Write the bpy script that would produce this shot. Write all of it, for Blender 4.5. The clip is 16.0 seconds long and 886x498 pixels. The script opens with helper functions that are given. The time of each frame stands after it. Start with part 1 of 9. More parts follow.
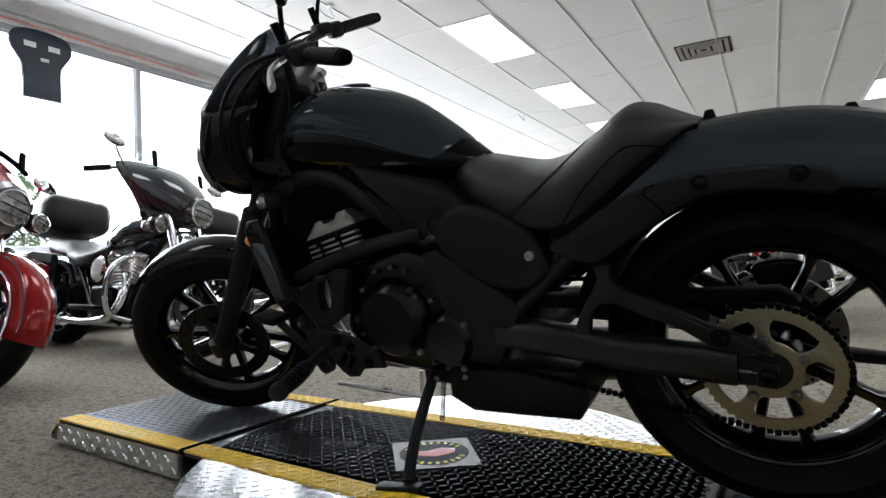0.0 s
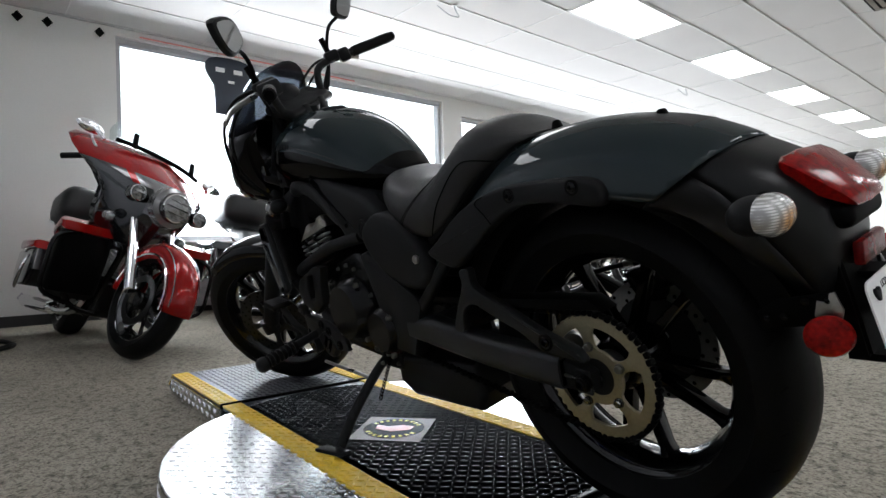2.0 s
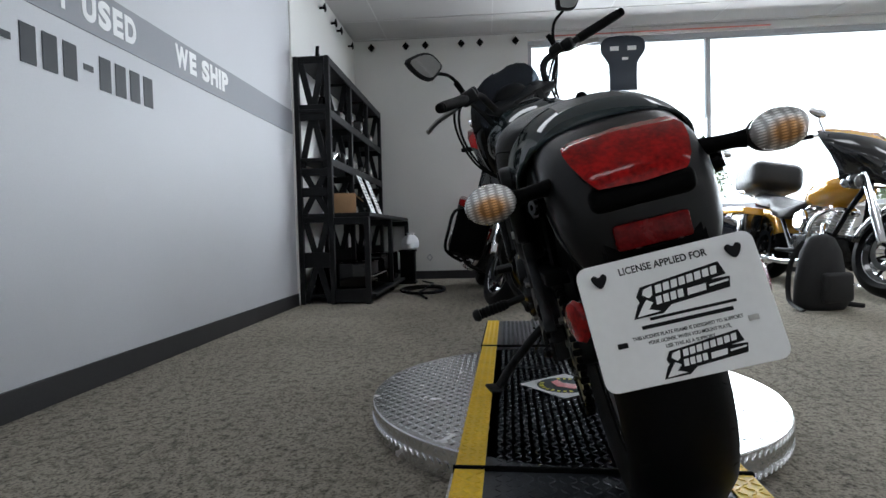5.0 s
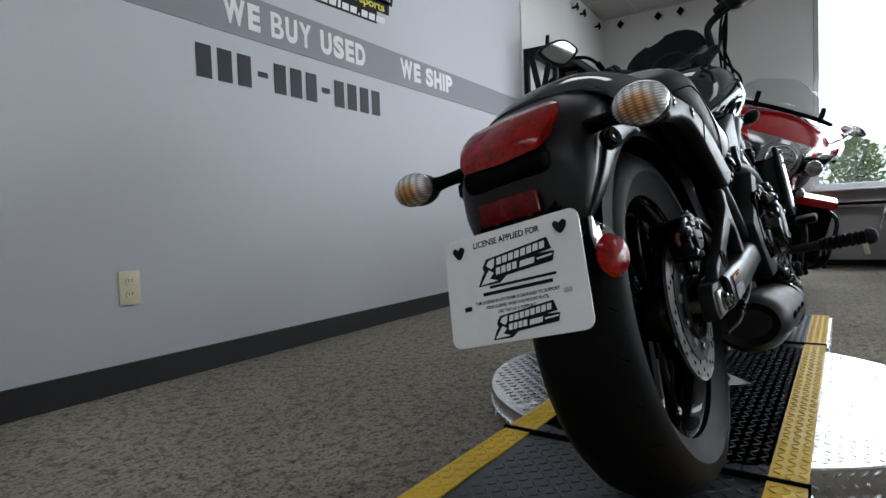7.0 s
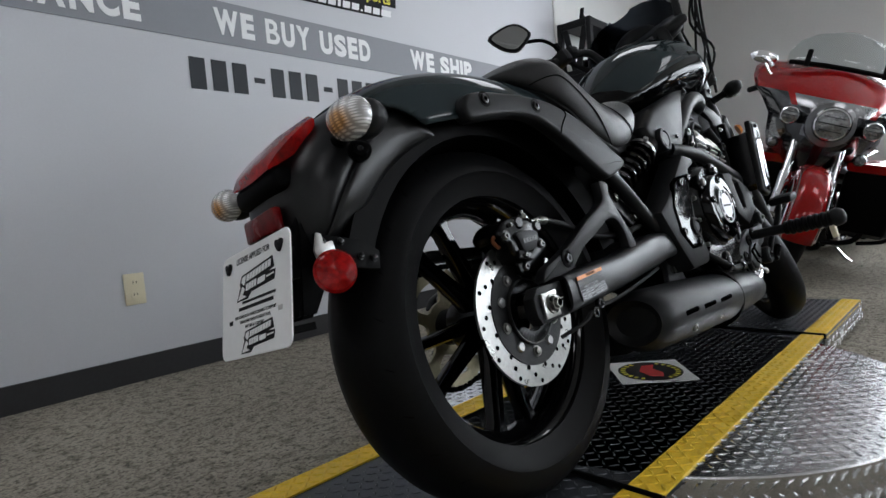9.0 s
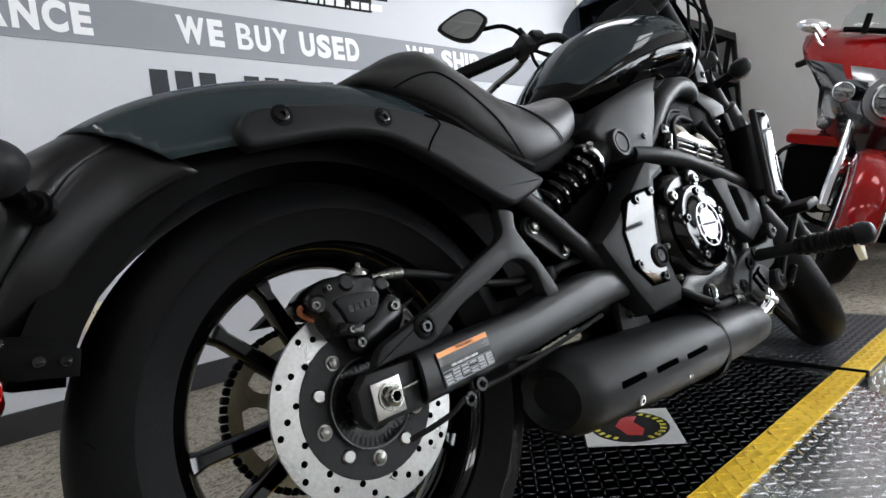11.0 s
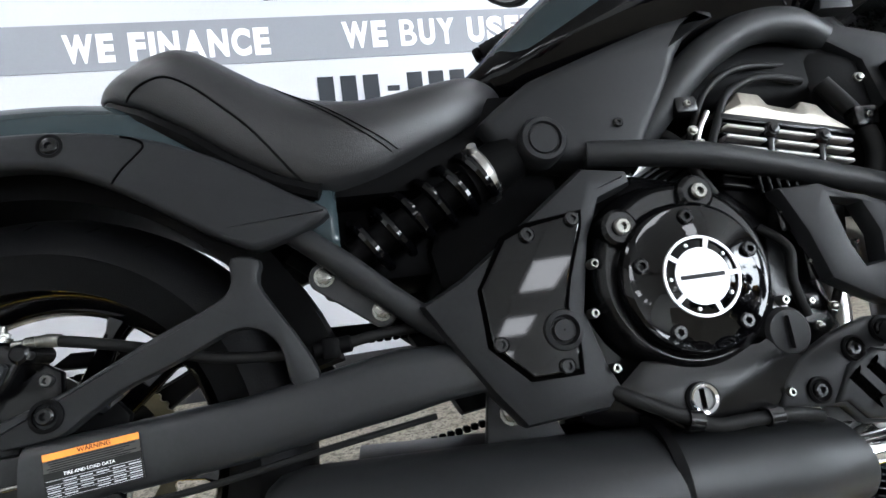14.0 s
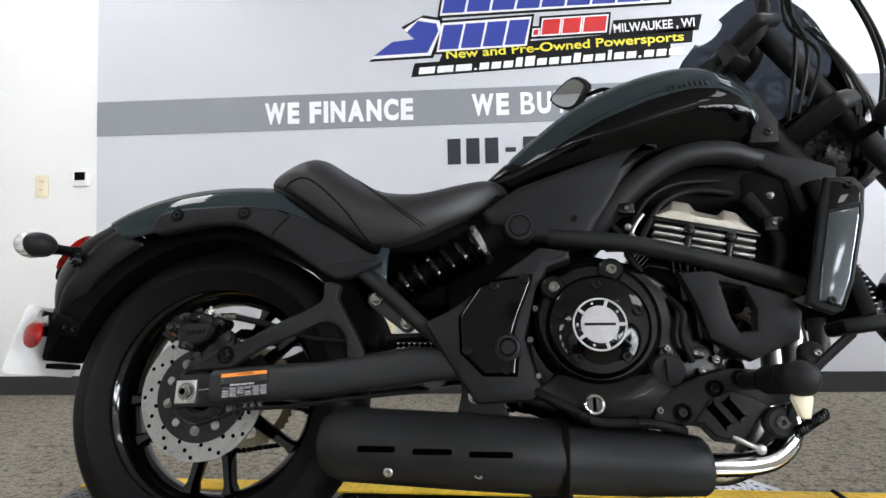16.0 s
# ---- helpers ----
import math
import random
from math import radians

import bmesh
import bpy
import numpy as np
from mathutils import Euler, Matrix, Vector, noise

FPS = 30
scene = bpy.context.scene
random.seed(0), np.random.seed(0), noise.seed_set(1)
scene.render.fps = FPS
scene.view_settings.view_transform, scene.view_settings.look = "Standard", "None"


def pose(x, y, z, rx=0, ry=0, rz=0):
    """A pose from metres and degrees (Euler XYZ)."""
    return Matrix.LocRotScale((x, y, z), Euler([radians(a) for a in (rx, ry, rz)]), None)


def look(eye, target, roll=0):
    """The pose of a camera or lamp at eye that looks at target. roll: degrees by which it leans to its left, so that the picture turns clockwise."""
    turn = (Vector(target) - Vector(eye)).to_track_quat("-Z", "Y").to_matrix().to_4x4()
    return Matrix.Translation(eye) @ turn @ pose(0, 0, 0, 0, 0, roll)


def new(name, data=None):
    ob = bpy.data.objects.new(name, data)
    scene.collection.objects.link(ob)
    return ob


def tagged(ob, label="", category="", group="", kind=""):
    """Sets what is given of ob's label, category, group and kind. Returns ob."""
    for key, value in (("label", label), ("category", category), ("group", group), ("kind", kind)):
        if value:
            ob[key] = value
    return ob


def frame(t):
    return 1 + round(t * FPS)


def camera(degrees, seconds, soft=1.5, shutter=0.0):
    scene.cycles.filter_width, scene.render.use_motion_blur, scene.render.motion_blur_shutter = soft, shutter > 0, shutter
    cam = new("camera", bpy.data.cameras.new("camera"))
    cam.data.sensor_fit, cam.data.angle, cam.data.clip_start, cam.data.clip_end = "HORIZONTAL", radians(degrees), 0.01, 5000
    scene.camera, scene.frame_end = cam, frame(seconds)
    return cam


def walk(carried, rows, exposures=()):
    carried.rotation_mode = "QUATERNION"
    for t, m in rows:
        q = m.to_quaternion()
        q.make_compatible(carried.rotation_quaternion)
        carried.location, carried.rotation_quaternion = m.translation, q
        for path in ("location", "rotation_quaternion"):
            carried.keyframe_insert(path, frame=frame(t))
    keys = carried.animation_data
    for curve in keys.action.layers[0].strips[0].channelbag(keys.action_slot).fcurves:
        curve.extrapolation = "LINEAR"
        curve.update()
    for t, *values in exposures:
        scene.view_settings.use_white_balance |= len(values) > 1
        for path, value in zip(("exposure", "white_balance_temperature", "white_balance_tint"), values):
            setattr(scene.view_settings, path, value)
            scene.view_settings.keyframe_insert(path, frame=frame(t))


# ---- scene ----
cam = camera(76.4, 16.0)
PATH = [
    (0, (0.804, 0.059, 0.562), (-0.207, 1.784, 0.606), -1.9),
    (0.5, (0.974, 0.152, 0.57), (-0.173, 1.79, 0.592), -2.0),
    (1, (1.126, 0.222, 0.581), (-0.171, 1.744, 0.609), -1.5),
    (1.5, (1.254, 0.268, 0.59), (-0.134, 1.707, 0.616), -2.3),
    (2, (1.364, 0.335, 0.583), (-0.153, 1.639, 0.591), -1.6),
    (2.5, (1.468, 0.415, 0.58), (-0.194, 1.526, 0.555), -1.9),
    (3, (1.562, 0.524, 0.57), (-0.207, 1.457, 0.555), -1.4),
    (3.5, (1.66, 0.638, 0.575), (-0.217, 1.328, 0.547), -0.4),
    (4, (1.738, 0.75, 0.571), (-0.22, 1.152, 0.511), -1.0),
    (4.5, (1.794, 0.881, 0.564), (-0.202, 0.973, 0.49), -1.6),
    (5, (1.842, 1.019, 0.581), (-0.152, 0.867, 0.519), -1.5),
    (5.2, (1.852, 1.069, 0.582), (-0.132, 0.826, 0.527), -1.3),
    (7.3, (1.816, 1.608, 0.558), (0.161, 0.488, 0.469), -2.2),
    (7.5, (1.798, 1.655, 0.561), (0.139, 0.541, 0.467), -2.3),
    (8, (1.736, 1.757, 0.575), (0.099, 0.614, 0.458), -3.5),
    (8.5, (1.659, 1.831, 0.574), (0.098, 0.584, 0.479), -4.0),
    (8.7, (1.624, 1.858, 0.574), (0.102, 0.565, 0.458), -4.1),
    (10.8, (1.208, 1.935, 0.613), (-0.144, 0.466, 0.493), -7.0),
    (11, (1.162, 1.934, 0.617), (-0.169, 0.447, 0.487), -6.8),
    (11.5, (1.052, 1.928, 0.617), (-0.221, 0.391, 0.478), -6.9),
    (12, (0.935, 1.912, 0.621), (-0.268, 0.321, 0.478), -7.4),
    (12.5, (0.825, 1.902, 0.619), (-0.247, 0.219, 0.477), -7.6),
    (13, (0.711, 1.922, 0.631), (-0.193, 0.141, 0.522), -8.2),
    (13.5, (0.574, 1.94, 0.621), (-0.128, 0.069, 0.556), -6.6),
    (14, (0.452, 2.004, 0.617), (0.064, 0.043, 0.542), -6.5),
    (14.5, (0.369, 2.097, 0.612), (0.233, 0.102, 0.603), -4.3),
    (15, (0.318, 2.208, 0.622), (0.36, 0.208, 0.655), -2.3),
    (15.5, (0.294, 2.305, 0.62), (0.41, 0.309, 0.67), -1.2),
    (16, (0.271, 2.414, 0.623), (0.396, 0.419, 0.71), -1.0),
]
EXPOSURES = [(0, 0.05, 6250, 8), (3, 0.0, 6200, 8), (4, -0.15, 6100, 7), (5, -0.28, 6050, 7), (7.5, -0.60, 6100, 7), (8.7, -0.50, 6150, 8), (10.8, 0.28, 6300, 9), (11.5, 0.52, 6250, 9), (13, 1.02, 5950, 7), (14.5, 1.2, 6150, 8), (16, 0.62, 6350, 9)]
walk(cam, [(t, look(eye, target, roll)) for t, eye, target, roll in PATH], EXPOSURES)

# ---- daylight and lamps ----
world = bpy.data.worlds.new("sky")
scene.world = world
world.use_nodes = True
sky = world.node_tree.nodes.new("ShaderNodeTexSky")
sky.sky_type = "NISHITA"
sky.sun_disc = False
sky.sun_elevation, sky.sun_rotation = radians(50), radians(-60)
world.node_tree.links.new(sky.outputs[0], world.node_tree.nodes["Background"].inputs[0])
world.node_tree.nodes["Background"].inputs[1].default_value = 0.15
sun = new("sun", bpy.data.lights.new("sun", "SUN"))
sun.data.energy, sun.data.angle, sun.data.color = 5.0, radians(0.5), (1.0, 0.95, 0.88)
sun.matrix_basis = look((-8, 14, 14), (-12, 6, 0))
WX = -5.1        # inner face of the window wall
for y0, y1, z0, z1, watts in ((1.62, 5.9, 0.8, 2.50, 330), (6.4, 12.0, 0.8, 2.42, 420), (12.2, 17.5, 0.8, 2.42, 330)):
    lamp = new("window_light", bpy.data.lights.new("window_light", "AREA"))
    lamp.data.shape, lamp.data.size, lamp.data.size_y = "RECTANGLE", y1 - y0, z1 - z0
    lamp.data.energy, lamp.data.color = watts, (0.95, 0.965, 1.0)
    lamp.matrix_basis = look((WX - 0.16, (y0 + y1) / 2, (z0 + z1) / 2), (WX + 5, (y0 + y1) / 2, (z0 + z1) / 2 - 2.1))


# ---- materials ----
def mat(name, col, rough=0.5, metal=0.0, var=0.12, scale=6.0, fine=90.0, bump=0.05, bscale=None, coat=0.0, rvar=0.08, spec=0.5, trans=0.0, emit=None, stretch=(1, 1, 1), col2=None, island=0.0):
    """A procedural surface: colour varied at two scales, roughness variation and a fine relief."""
    m = bpy.data.materials.new(name)
    m.use_nodes = True
    nt = m.node_tree
    b = nt.nodes["Principled BSDF"]
    L = nt.links.new
    tc = nt.nodes.new("ShaderNodeTexCoord")
    mp = nt.nodes.new("ShaderNodeMapping")
    mp.inputs["Scale"].default_value = stretch
    L(tc.outputs["Object"], mp.inputs["Vector"])
    n1 = nt.nodes.new("ShaderNodeTexNoise")
    n1.inputs["Scale"].default_value = scale
    n1.inputs["Detail"].default_value = 5
    n2 = nt.nodes.new("ShaderNodeTexNoise")
    n2.inputs["Scale"].default_value = fine
    n2.inputs["Detail"].default_value = 3
    for n in (n1, n2):
        L(mp.outputs[0], n.inputs["Vector"])
    add = nt.nodes.new("ShaderNodeMath")
    add.operation = "ADD"
    L(n1.outputs["Fac"], add.inputs[0])
    L(n2.outputs["Fac"], add.inputs[1])
    half = nt.nodes.new("ShaderNodeMath")
    half.operation = "MULTIPLY"
    half.inputs[1].default_value = 0.5
    L(add.outputs[0], half.inputs[0])
    ramp = nt.nodes.new("ShaderNodeValToRGB")
    ramp.color_ramp.elements[0].position, ramp.color_ramp.elements[1].position = 0.32, 0.68
    lo = [c * (1 - var) for c in col]
    hi = [min(1, c * (1 + var)) for c in col] if col2 is None else col2
    ramp.color_ramp.elements[0].color = (*lo, 1)
    ramp.color_ramp.elements[1].color = (*hi, 1)
    L(half.outputs[0], ramp.inputs[0])
    out = ramp.outputs[0]
    if island:
        oi = nt.nodes.new("ShaderNodeObjectInfo")
        hs = nt.nodes.new("ShaderNodeHueSaturation")
        mr = nt.nodes.new("ShaderNodeMapRange")
        mr.inputs[3].default_value, mr.inputs[4].default_value = 1 - island, 1 + island
        L(oi.outputs["Random"], mr.inputs[0])
        L(mr.outputs[0], hs.inputs["Value"])
        L(out, hs.inputs["Color"])
        out = hs.outputs[0]
    L(out, b.inputs["Base Color"])
    mr = nt.nodes.new("ShaderNodeMapRange")
    mr.inputs[3].default_value, mr.inputs[4].default_value = max(0.02, rough - rvar), min(1, rough + rvar)
    L(n1.outputs["Fac"], mr.inputs[0])
    L(mr.outputs[0], b.inputs["Roughness"])
    b.inputs["Metallic"].default_value = metal
    b.inputs["Coat Weight"].default_value = coat
    b.inputs["Coat Roughness"].default_value = 0.04
    b.inputs["Specular IOR Level"].default_value = spec
    b.inputs["Transmission Weight"].default_value = trans
    if emit:
        b.inputs["Emission Color"].default_value = (*emit[:3], 1)
        b.inputs["Emission Strength"].default_value = emit[3]
    if bump:
        n3 = nt.nodes.new("ShaderNodeTexNoise")
        n3.inputs["Scale"].default_value = bscale or fine * 3
        n3.inputs["Detail"].default_value = 4
        L(mp.outputs[0], n3.inputs["Vector"])
        bp = nt.nodes.new("ShaderNodeBump")
        bp.inputs["Strength"].default_value = bump
        bp.inputs["Distance"].default_value = 0.004
        L(n3.outputs["Fac"], bp.inputs["Height"])
        L(bp.outputs[0], b.inputs["Normal"])
    return m


# ---- mesh helpers ----
def smooth(pts, n=4, closed=False):
    """Catmull-Rom points through pts, n steps a span."""
    P = [Vector(p) for p in pts]
    k = len(P)
    out = []
    for i in range(k if closed else k - 1):
        a, b, c, d = (P[(i + j) % k] if closed else P[min(max(i + j, 0), k - 1)] for j in (-1, 0, 1, 2))
        for s in range(n):
            t = s / n
            out.append(0.5 * (2 * b + (c - a) * t + (2 * a - 5 * b + 4 * c - d) * t * t + (3 * b - 3 * c + d - a) * t ** 3))
    if not closed:
        out.append(P[-1])
    return out


def bx(bm, c, s, rot=None):
    vs = bmesh.ops.create_cube(bm, size=1)["verts"]
    m = Matrix.Translation(c) @ (rot.to_4x4() if rot else Matrix()) @ Matrix.Diagonal((*s, 1))
    bmesh.ops.transform(bm, matrix=m, verts=vs)
    return vs


def rbx(bm, c, s, r=0.01, seg=2, rot=None):
    """A box with rounded edges."""
    b2 = bmesh.new()
    bx(b2, (0, 0, 0), s)
    bmesh.ops.bevel(b2, geom=list(b2.edges), offset=min(r, min(s) * 0.49), segments=seg, profile=0.5, affect="EDGES")
    join(bm, b2, Matrix.Translation(c) @ (rot.to_4x4() if rot else Matrix()))


def join(bm, other, m=None):
    if m:
        bmesh.ops.transform(other, matrix=m, verts=other.verts)
    me = bpy.data.meshes.new("tmp")
    other.to_mesh(me)
    other.free()
    bm.from_mesh(me)
    bpy.data.meshes.remove(me)


def ring(bm, c, u, v, r, n, rv=None):
    return [bm.verts.new(c + u * (r * math.cos(2 * math.pi * i / n)) + v * ((rv or r) * math.sin(2 * math.pi * i / n))) for i in range(n)]


def skin(bm, rings, closed=False, cap=True, loop=True):
    k = len(rings)
    for i in range(k if closed else k - 1):
        a, b = rings[i], rings[(i + 1) % k]
        n = len(a)
        for j in range(n if loop else n - 1):
            q = (a[j], a[(j + 1) % n], b[(j + 1) % n], b[j])
            try:
                bm.faces.new(q)
            except ValueError:
                pass
    if cap and not closed and loop:
        for r in (rings[0][::-1], rings[-1]):
            try:
                bm.faces.new(r)
            except ValueError:
                pass


def basis(d):
    d = Vector(d).normalized()
    u = d.orthogonal().normalized()
    return u, d.cross(u)


def cyl(bm, a, b, r, r2=None, n=16, bev=0.0):
    a, b = Vector(a), Vector(b)
    u, v = basis(b - a)
    r2 = r if r2 is None else r2
    d = (b - a).normalized()
    rs = []
    if bev:
        rs.append(ring(bm, a, u, v, r - bev, n))
        rs.append(ring(bm, a + d * bev, u, v, r, n))
        rs.append(ring(bm, b - d * bev, u, v, r2, n))
        rs.append(ring(bm, b, u, v, r2 - bev, n))
    else:
        rs = [ring(bm, a, u, v, r, n), ring(bm, b, u, v, r2, n)]
    skin(bm, rs)


def tube(bm, pts, r, n=8, cap=True, flat=1.0, closed=False):
    """A pipe along pts; r a number or a list."""
    P = [Vector(p) for p in pts]
    k = len(P)
    u = None
    rs = []
    for i in range(k):
        d = (P[(i + 1) % k] - P[i - 1]) if closed else (P[min(i + 1, k - 1)] - P[max(i - 1, 0)])
        d.normalize()
        u = d.orthogonal().normalized() if u is None else (u - d * u.dot(d)).normalized()
        rr = r[i] if isinstance(r, (list, tuple)) else r
        rs.append(ring(bm, P[i], u, d.cross(u), rr, n, rr * flat))
    skin(bm, rs, closed=closed, cap=cap)


def lathe(bm, prof, o, axis, n=48, closed=True):
    """Turns the profile [(radius, along)] about axis through o."""
    o, d = Vector(o), Vector(axis).normalized()
    u, v = basis(d)
    rs = []
    for i in range(n):
        a = 2 * math.pi * i / n
        w = u * math.cos(a) + v * math.sin(a)
        rs.append([bm.verts.new(o + w * r + d * h) for r, h in prof])
    k = len(prof)
    for i in range(n):
        a, b = rs[i], rs[(i + 1) % n]
        for j in range(k if closed else k - 1):
            q = (a[j], a[(j + 1) % k], b[(j + 1) % k], b[j])
            bm.faces.new(q)


def slab(bm, poly, y0, y1, bev=0.0, seg=2, axis="y", hole=None):
    """A plate from an outline [(x, z)], from y0 to y1, with rounded edges."""
    b2 = bmesh.new()
    mk = (lambda p, y: (p[0], y, p[1])) if axis == "y" else ((lambda p, y: (y, p[0], p[1])) if axis == "x" else (lambda p, y: (p[0], p[1], y)))
    if hole:
        a = [b2.verts.new(mk(p, y0)) for p in poly]
        h = [b2.verts.new(mk(p, y0)) for p in hole]
        es = [b2.edges.new((w[i], w[(i + 1) % len(w)])) for w in (a, h) for i in range(len(w))]
        fs = [f for f in bmesh.ops.triangle_fill(b2, use_beauty=True, use_dissolve=False, edges=es)["geom"] if isinstance(f, bmesh.types.BMFace)]
    else:
        fs = [b2.faces.new([b2.verts.new(mk(p, y0)) for p in poly])]
    ex = bmesh.ops.extrude_face_region(b2, geom=fs)["geom"]
    off = Vector(mk((0, 0), y1)) - Vector(mk((0, 0), y0))
    bmesh.ops.translate(b2, vec=off, verts=[g for g in ex if isinstance(g, bmesh.types.BMVert)])
    bmesh.ops.recalc_face_normals(b2, faces=b2.faces)
    if bev:
        b2.normal_update()
        es = [e for e in b2.edges if len(e.link_faces) == 2 and e.calc_face_angle(0) > 0.6 and abs((e.verts[0].co - e.verts[1].co).normalized().dot(off.normalized())) < 0.5]
        bmesh.ops.bevel(b2, geom=es, offset=bev, segments=seg, profile=0.5, affect="EDGES")
    join(bm, b2)


def ball(bm, c, s, rot=None, u=20, v=12):
    vs = bmesh.ops.create_uvsphere(bm, u_segments=u, v_segments=v, radius=1)["verts"]
    bmesh.ops.transform(bm, matrix=Matrix.Translation(c) @ (rot.to_4x4() if rot else Matrix()) @ Matrix.Diagonal((*s, 1)), verts=vs)


def hexbolt(bm, c, axis, r=0.007, h=0.006):
    c, d = Vector(c), Vector(axis).normalized()
    u, v = basis(d)

    def row(z, q, hexed):
        return [bm.verts.new(c + d * z + (u * math.cos(math.pi * i / 6) + v * math.sin(math.pi * i / 6)) * q * (0.88 if hexed and i % 2 else 1)) for i in range(12)]
    skin(bm, [row(-0.002, r * 1.3, False), row(h * 0.3, r * 1.3, False), row(h * 0.32, r, True), row(h * 0.9, r, True), row(h, r * 0.8, True)])


def capbolt(bm, c, axis, r=0.008, h=0.006):
    c, d = Vector(c), Vector(axis).normalized()
    u, v = basis(d)
    rs = [ring(bm, c - d * 0.002, u, v, r, 16), ring(bm, c + d * h * 0.7, u, v, r, 16), ring(bm, c + d * h, u, v, r * 0.8, 16), ring(bm, c + d * h, u, v, r * 0.45, 16), ring(bm, c + d * h * 0.3, u, v, r * 0.42, 16)]
    skin(bm, rs)


def finish(bm, name, material, angle=38):
    bmesh.ops.recalc_face_normals(bm, faces=bm.faces)
    me = bpy.data.meshes.new(name)
    bm.to_mesh(me)
    bm.free()
    for m in material if isinstance(material, (list, tuple)) else [material]:
        me.materials.append(m)
    me.polygons.foreach_set("use_smooth", [True] * len(me.polygons))
    me.set_sharp_from_angle(angle=radians(angle))
    return me


SPLIT = set("case_bolt cover_bolt plate_screw caliper_bolt cooling_fin fin_edge disc_bolt insert_screw rail_bolt muffler_bolt muffler_slot bracket_bolt link_bolt screw head_boss bracket_slot drive_chain groove radiator_fin print_bar header_pipe down_tube bar_riser truss_bar slot print web_bar emblem_bar bar_ridge wire pinstripe".split())


def islands(bm):
    """Cuts a bmesh into its connected pieces."""
    left, out = set(bm.faces), []
    while left:
        todo, got = [left.pop()], []
        while todo:
            f = todo.pop()
            got.append(f)
            for e in f.edges:
                for g in e.link_faces:
                    if g in left:
                        left.discard(g)
                        todo.append(g)
        b2, vm = bmesh.new(), {}
        for f in sorted(got, key=lambda q: q.index):
            for v in f.verts:
                if v not in vm:
                    vm[v] = b2.verts.new(v.co)
            b2.faces.new([vm[v] for v in f.verts]).material_index = f.material_index
        out.append((min(f.index for f in got), b2))
    return [q for _, q in sorted(out, key=lambda q: q[0])]


def part(name, bm, material, parent, label="", angle=38):
    if name in SPLIT:
        bm.faces.index_update()
        bits = islands(bm)
        bm.free()
        for q in bits[1:]:
            ob = new(name, finish(q, name, material, angle))
            ob.parent = parent
            tagged(ob, label)
        bm = bits[0]
    ob = new(name, finish(bm, name, material, angle))
    ob.parent = parent
    return tagged(ob, label)


def thing(name, m=None, label="", category="", group="", kind=""):
    ob = new(name)
    ob.empty_display_size = 0.1
    ob.matrix_basis = m or Matrix()
    return tagged(ob, label, category, group, kind)


def solo(name, bm, material, label="", category="", group="", kind="", m=None, angle=38):
    ob = new(name, finish(bm, name, material, angle))
    if m:
        ob.matrix_basis = m
    return tagged(ob, label, category, group, kind)


def thicken(ob, t, offset=-1.0):
    md = ob.modifiers.new("thickness", "SOLIDIFY")
    md.thickness, md.offset = t, offset
    return ob


def words(name, text, size, m, material, parent=None, depth=0.001, bold=0.0, wide=1.0, width=None, align="LEFT", label=""):
    """Raised lettering in the built-in font, as a mesh; size is the height of its capitals."""
    cu = bpy.data.curves.new(name, "FONT")
    cu.body, cu.size, cu.extrude, cu.offset, cu.align_x = text, size / 0.69, depth, bold, align
    tmp = bpy.data.objects.new("tmp", cu)
    scene.collection.objects.link(tmp)
    bpy.context.view_layer.update()
    me = bpy.data.meshes.new_from_object(tmp.evaluated_get(bpy.context.evaluated_depsgraph_get()))
    bpy.data.objects.remove(tmp)
    bpy.data.curves.remove(cu)
    xs = [v.co.x for v in me.vertices]
    if width:
        wide = width / (max(xs) - min(xs))
    x0 = min(xs) if align == "LEFT" else 0
    for v in me.vertices:
        v.co.x = (v.co.x - x0) * wide
    me.materials.clear()
    me.materials.append(material)
    ob = new(name, me)
    ob.matrix_basis = m
    if parent:
        ob.parent = parent
    return tagged(ob, label)



def carpet():
    """Low-pile carpet: olive ground, dark flecks, broad traffic stains."""
    m = mat("carpet", (0.345, 0.314, 0.258), 0.95, var=0.28, scale=1.3, fine=130, bump=0.6, bscale=230, rvar=0.03, spec=0.08)
    nt = m.node_tree
    b = nt.nodes["Principled BSDF"]
    old = b.inputs["Base Color"].links[0].from_socket
    tc = nt.nodes.new("ShaderNodeTexCoord")
    for sc, lo, hi, dark in ((26.0, 0.50, 0.66, 0.62), (55.0, 0.52, 0.66, 0.5), (120.0, 0.50, 0.66, 0.45), (0.55, 0.45, 0.75, 0.7)):
        n = nt.nodes.new("ShaderNodeTexNoise")
        n.inputs["Scale"].default_value, n.inputs["Detail"].default_value = sc, 3
        nt.links.new(tc.outputs["Object"], n.inputs["Vector"])
        mr = nt.nodes.new("ShaderNodeMapRange")
        mr.inputs[1].default_value, mr.inputs[2].default_value = lo, hi
        mr.inputs[3].default_value, mr.inputs[4].default_value = 1.0, dark
        nt.links.new(n.outputs["Fac"], mr.inputs[0])
        mx = nt.nodes.new("ShaderNodeMix")
        mx.data_type, mx.blend_type = "RGBA", "MULTIPLY"
        mx.inputs[0].default_value = 1.0
        nt.links.new(old, mx.inputs[6])
        nt.links.new(mr.outputs[0], mx.inputs[7])
        old = mx.outputs[2]
    nt.links.new(old, b.inputs["Base Color"])
    return m


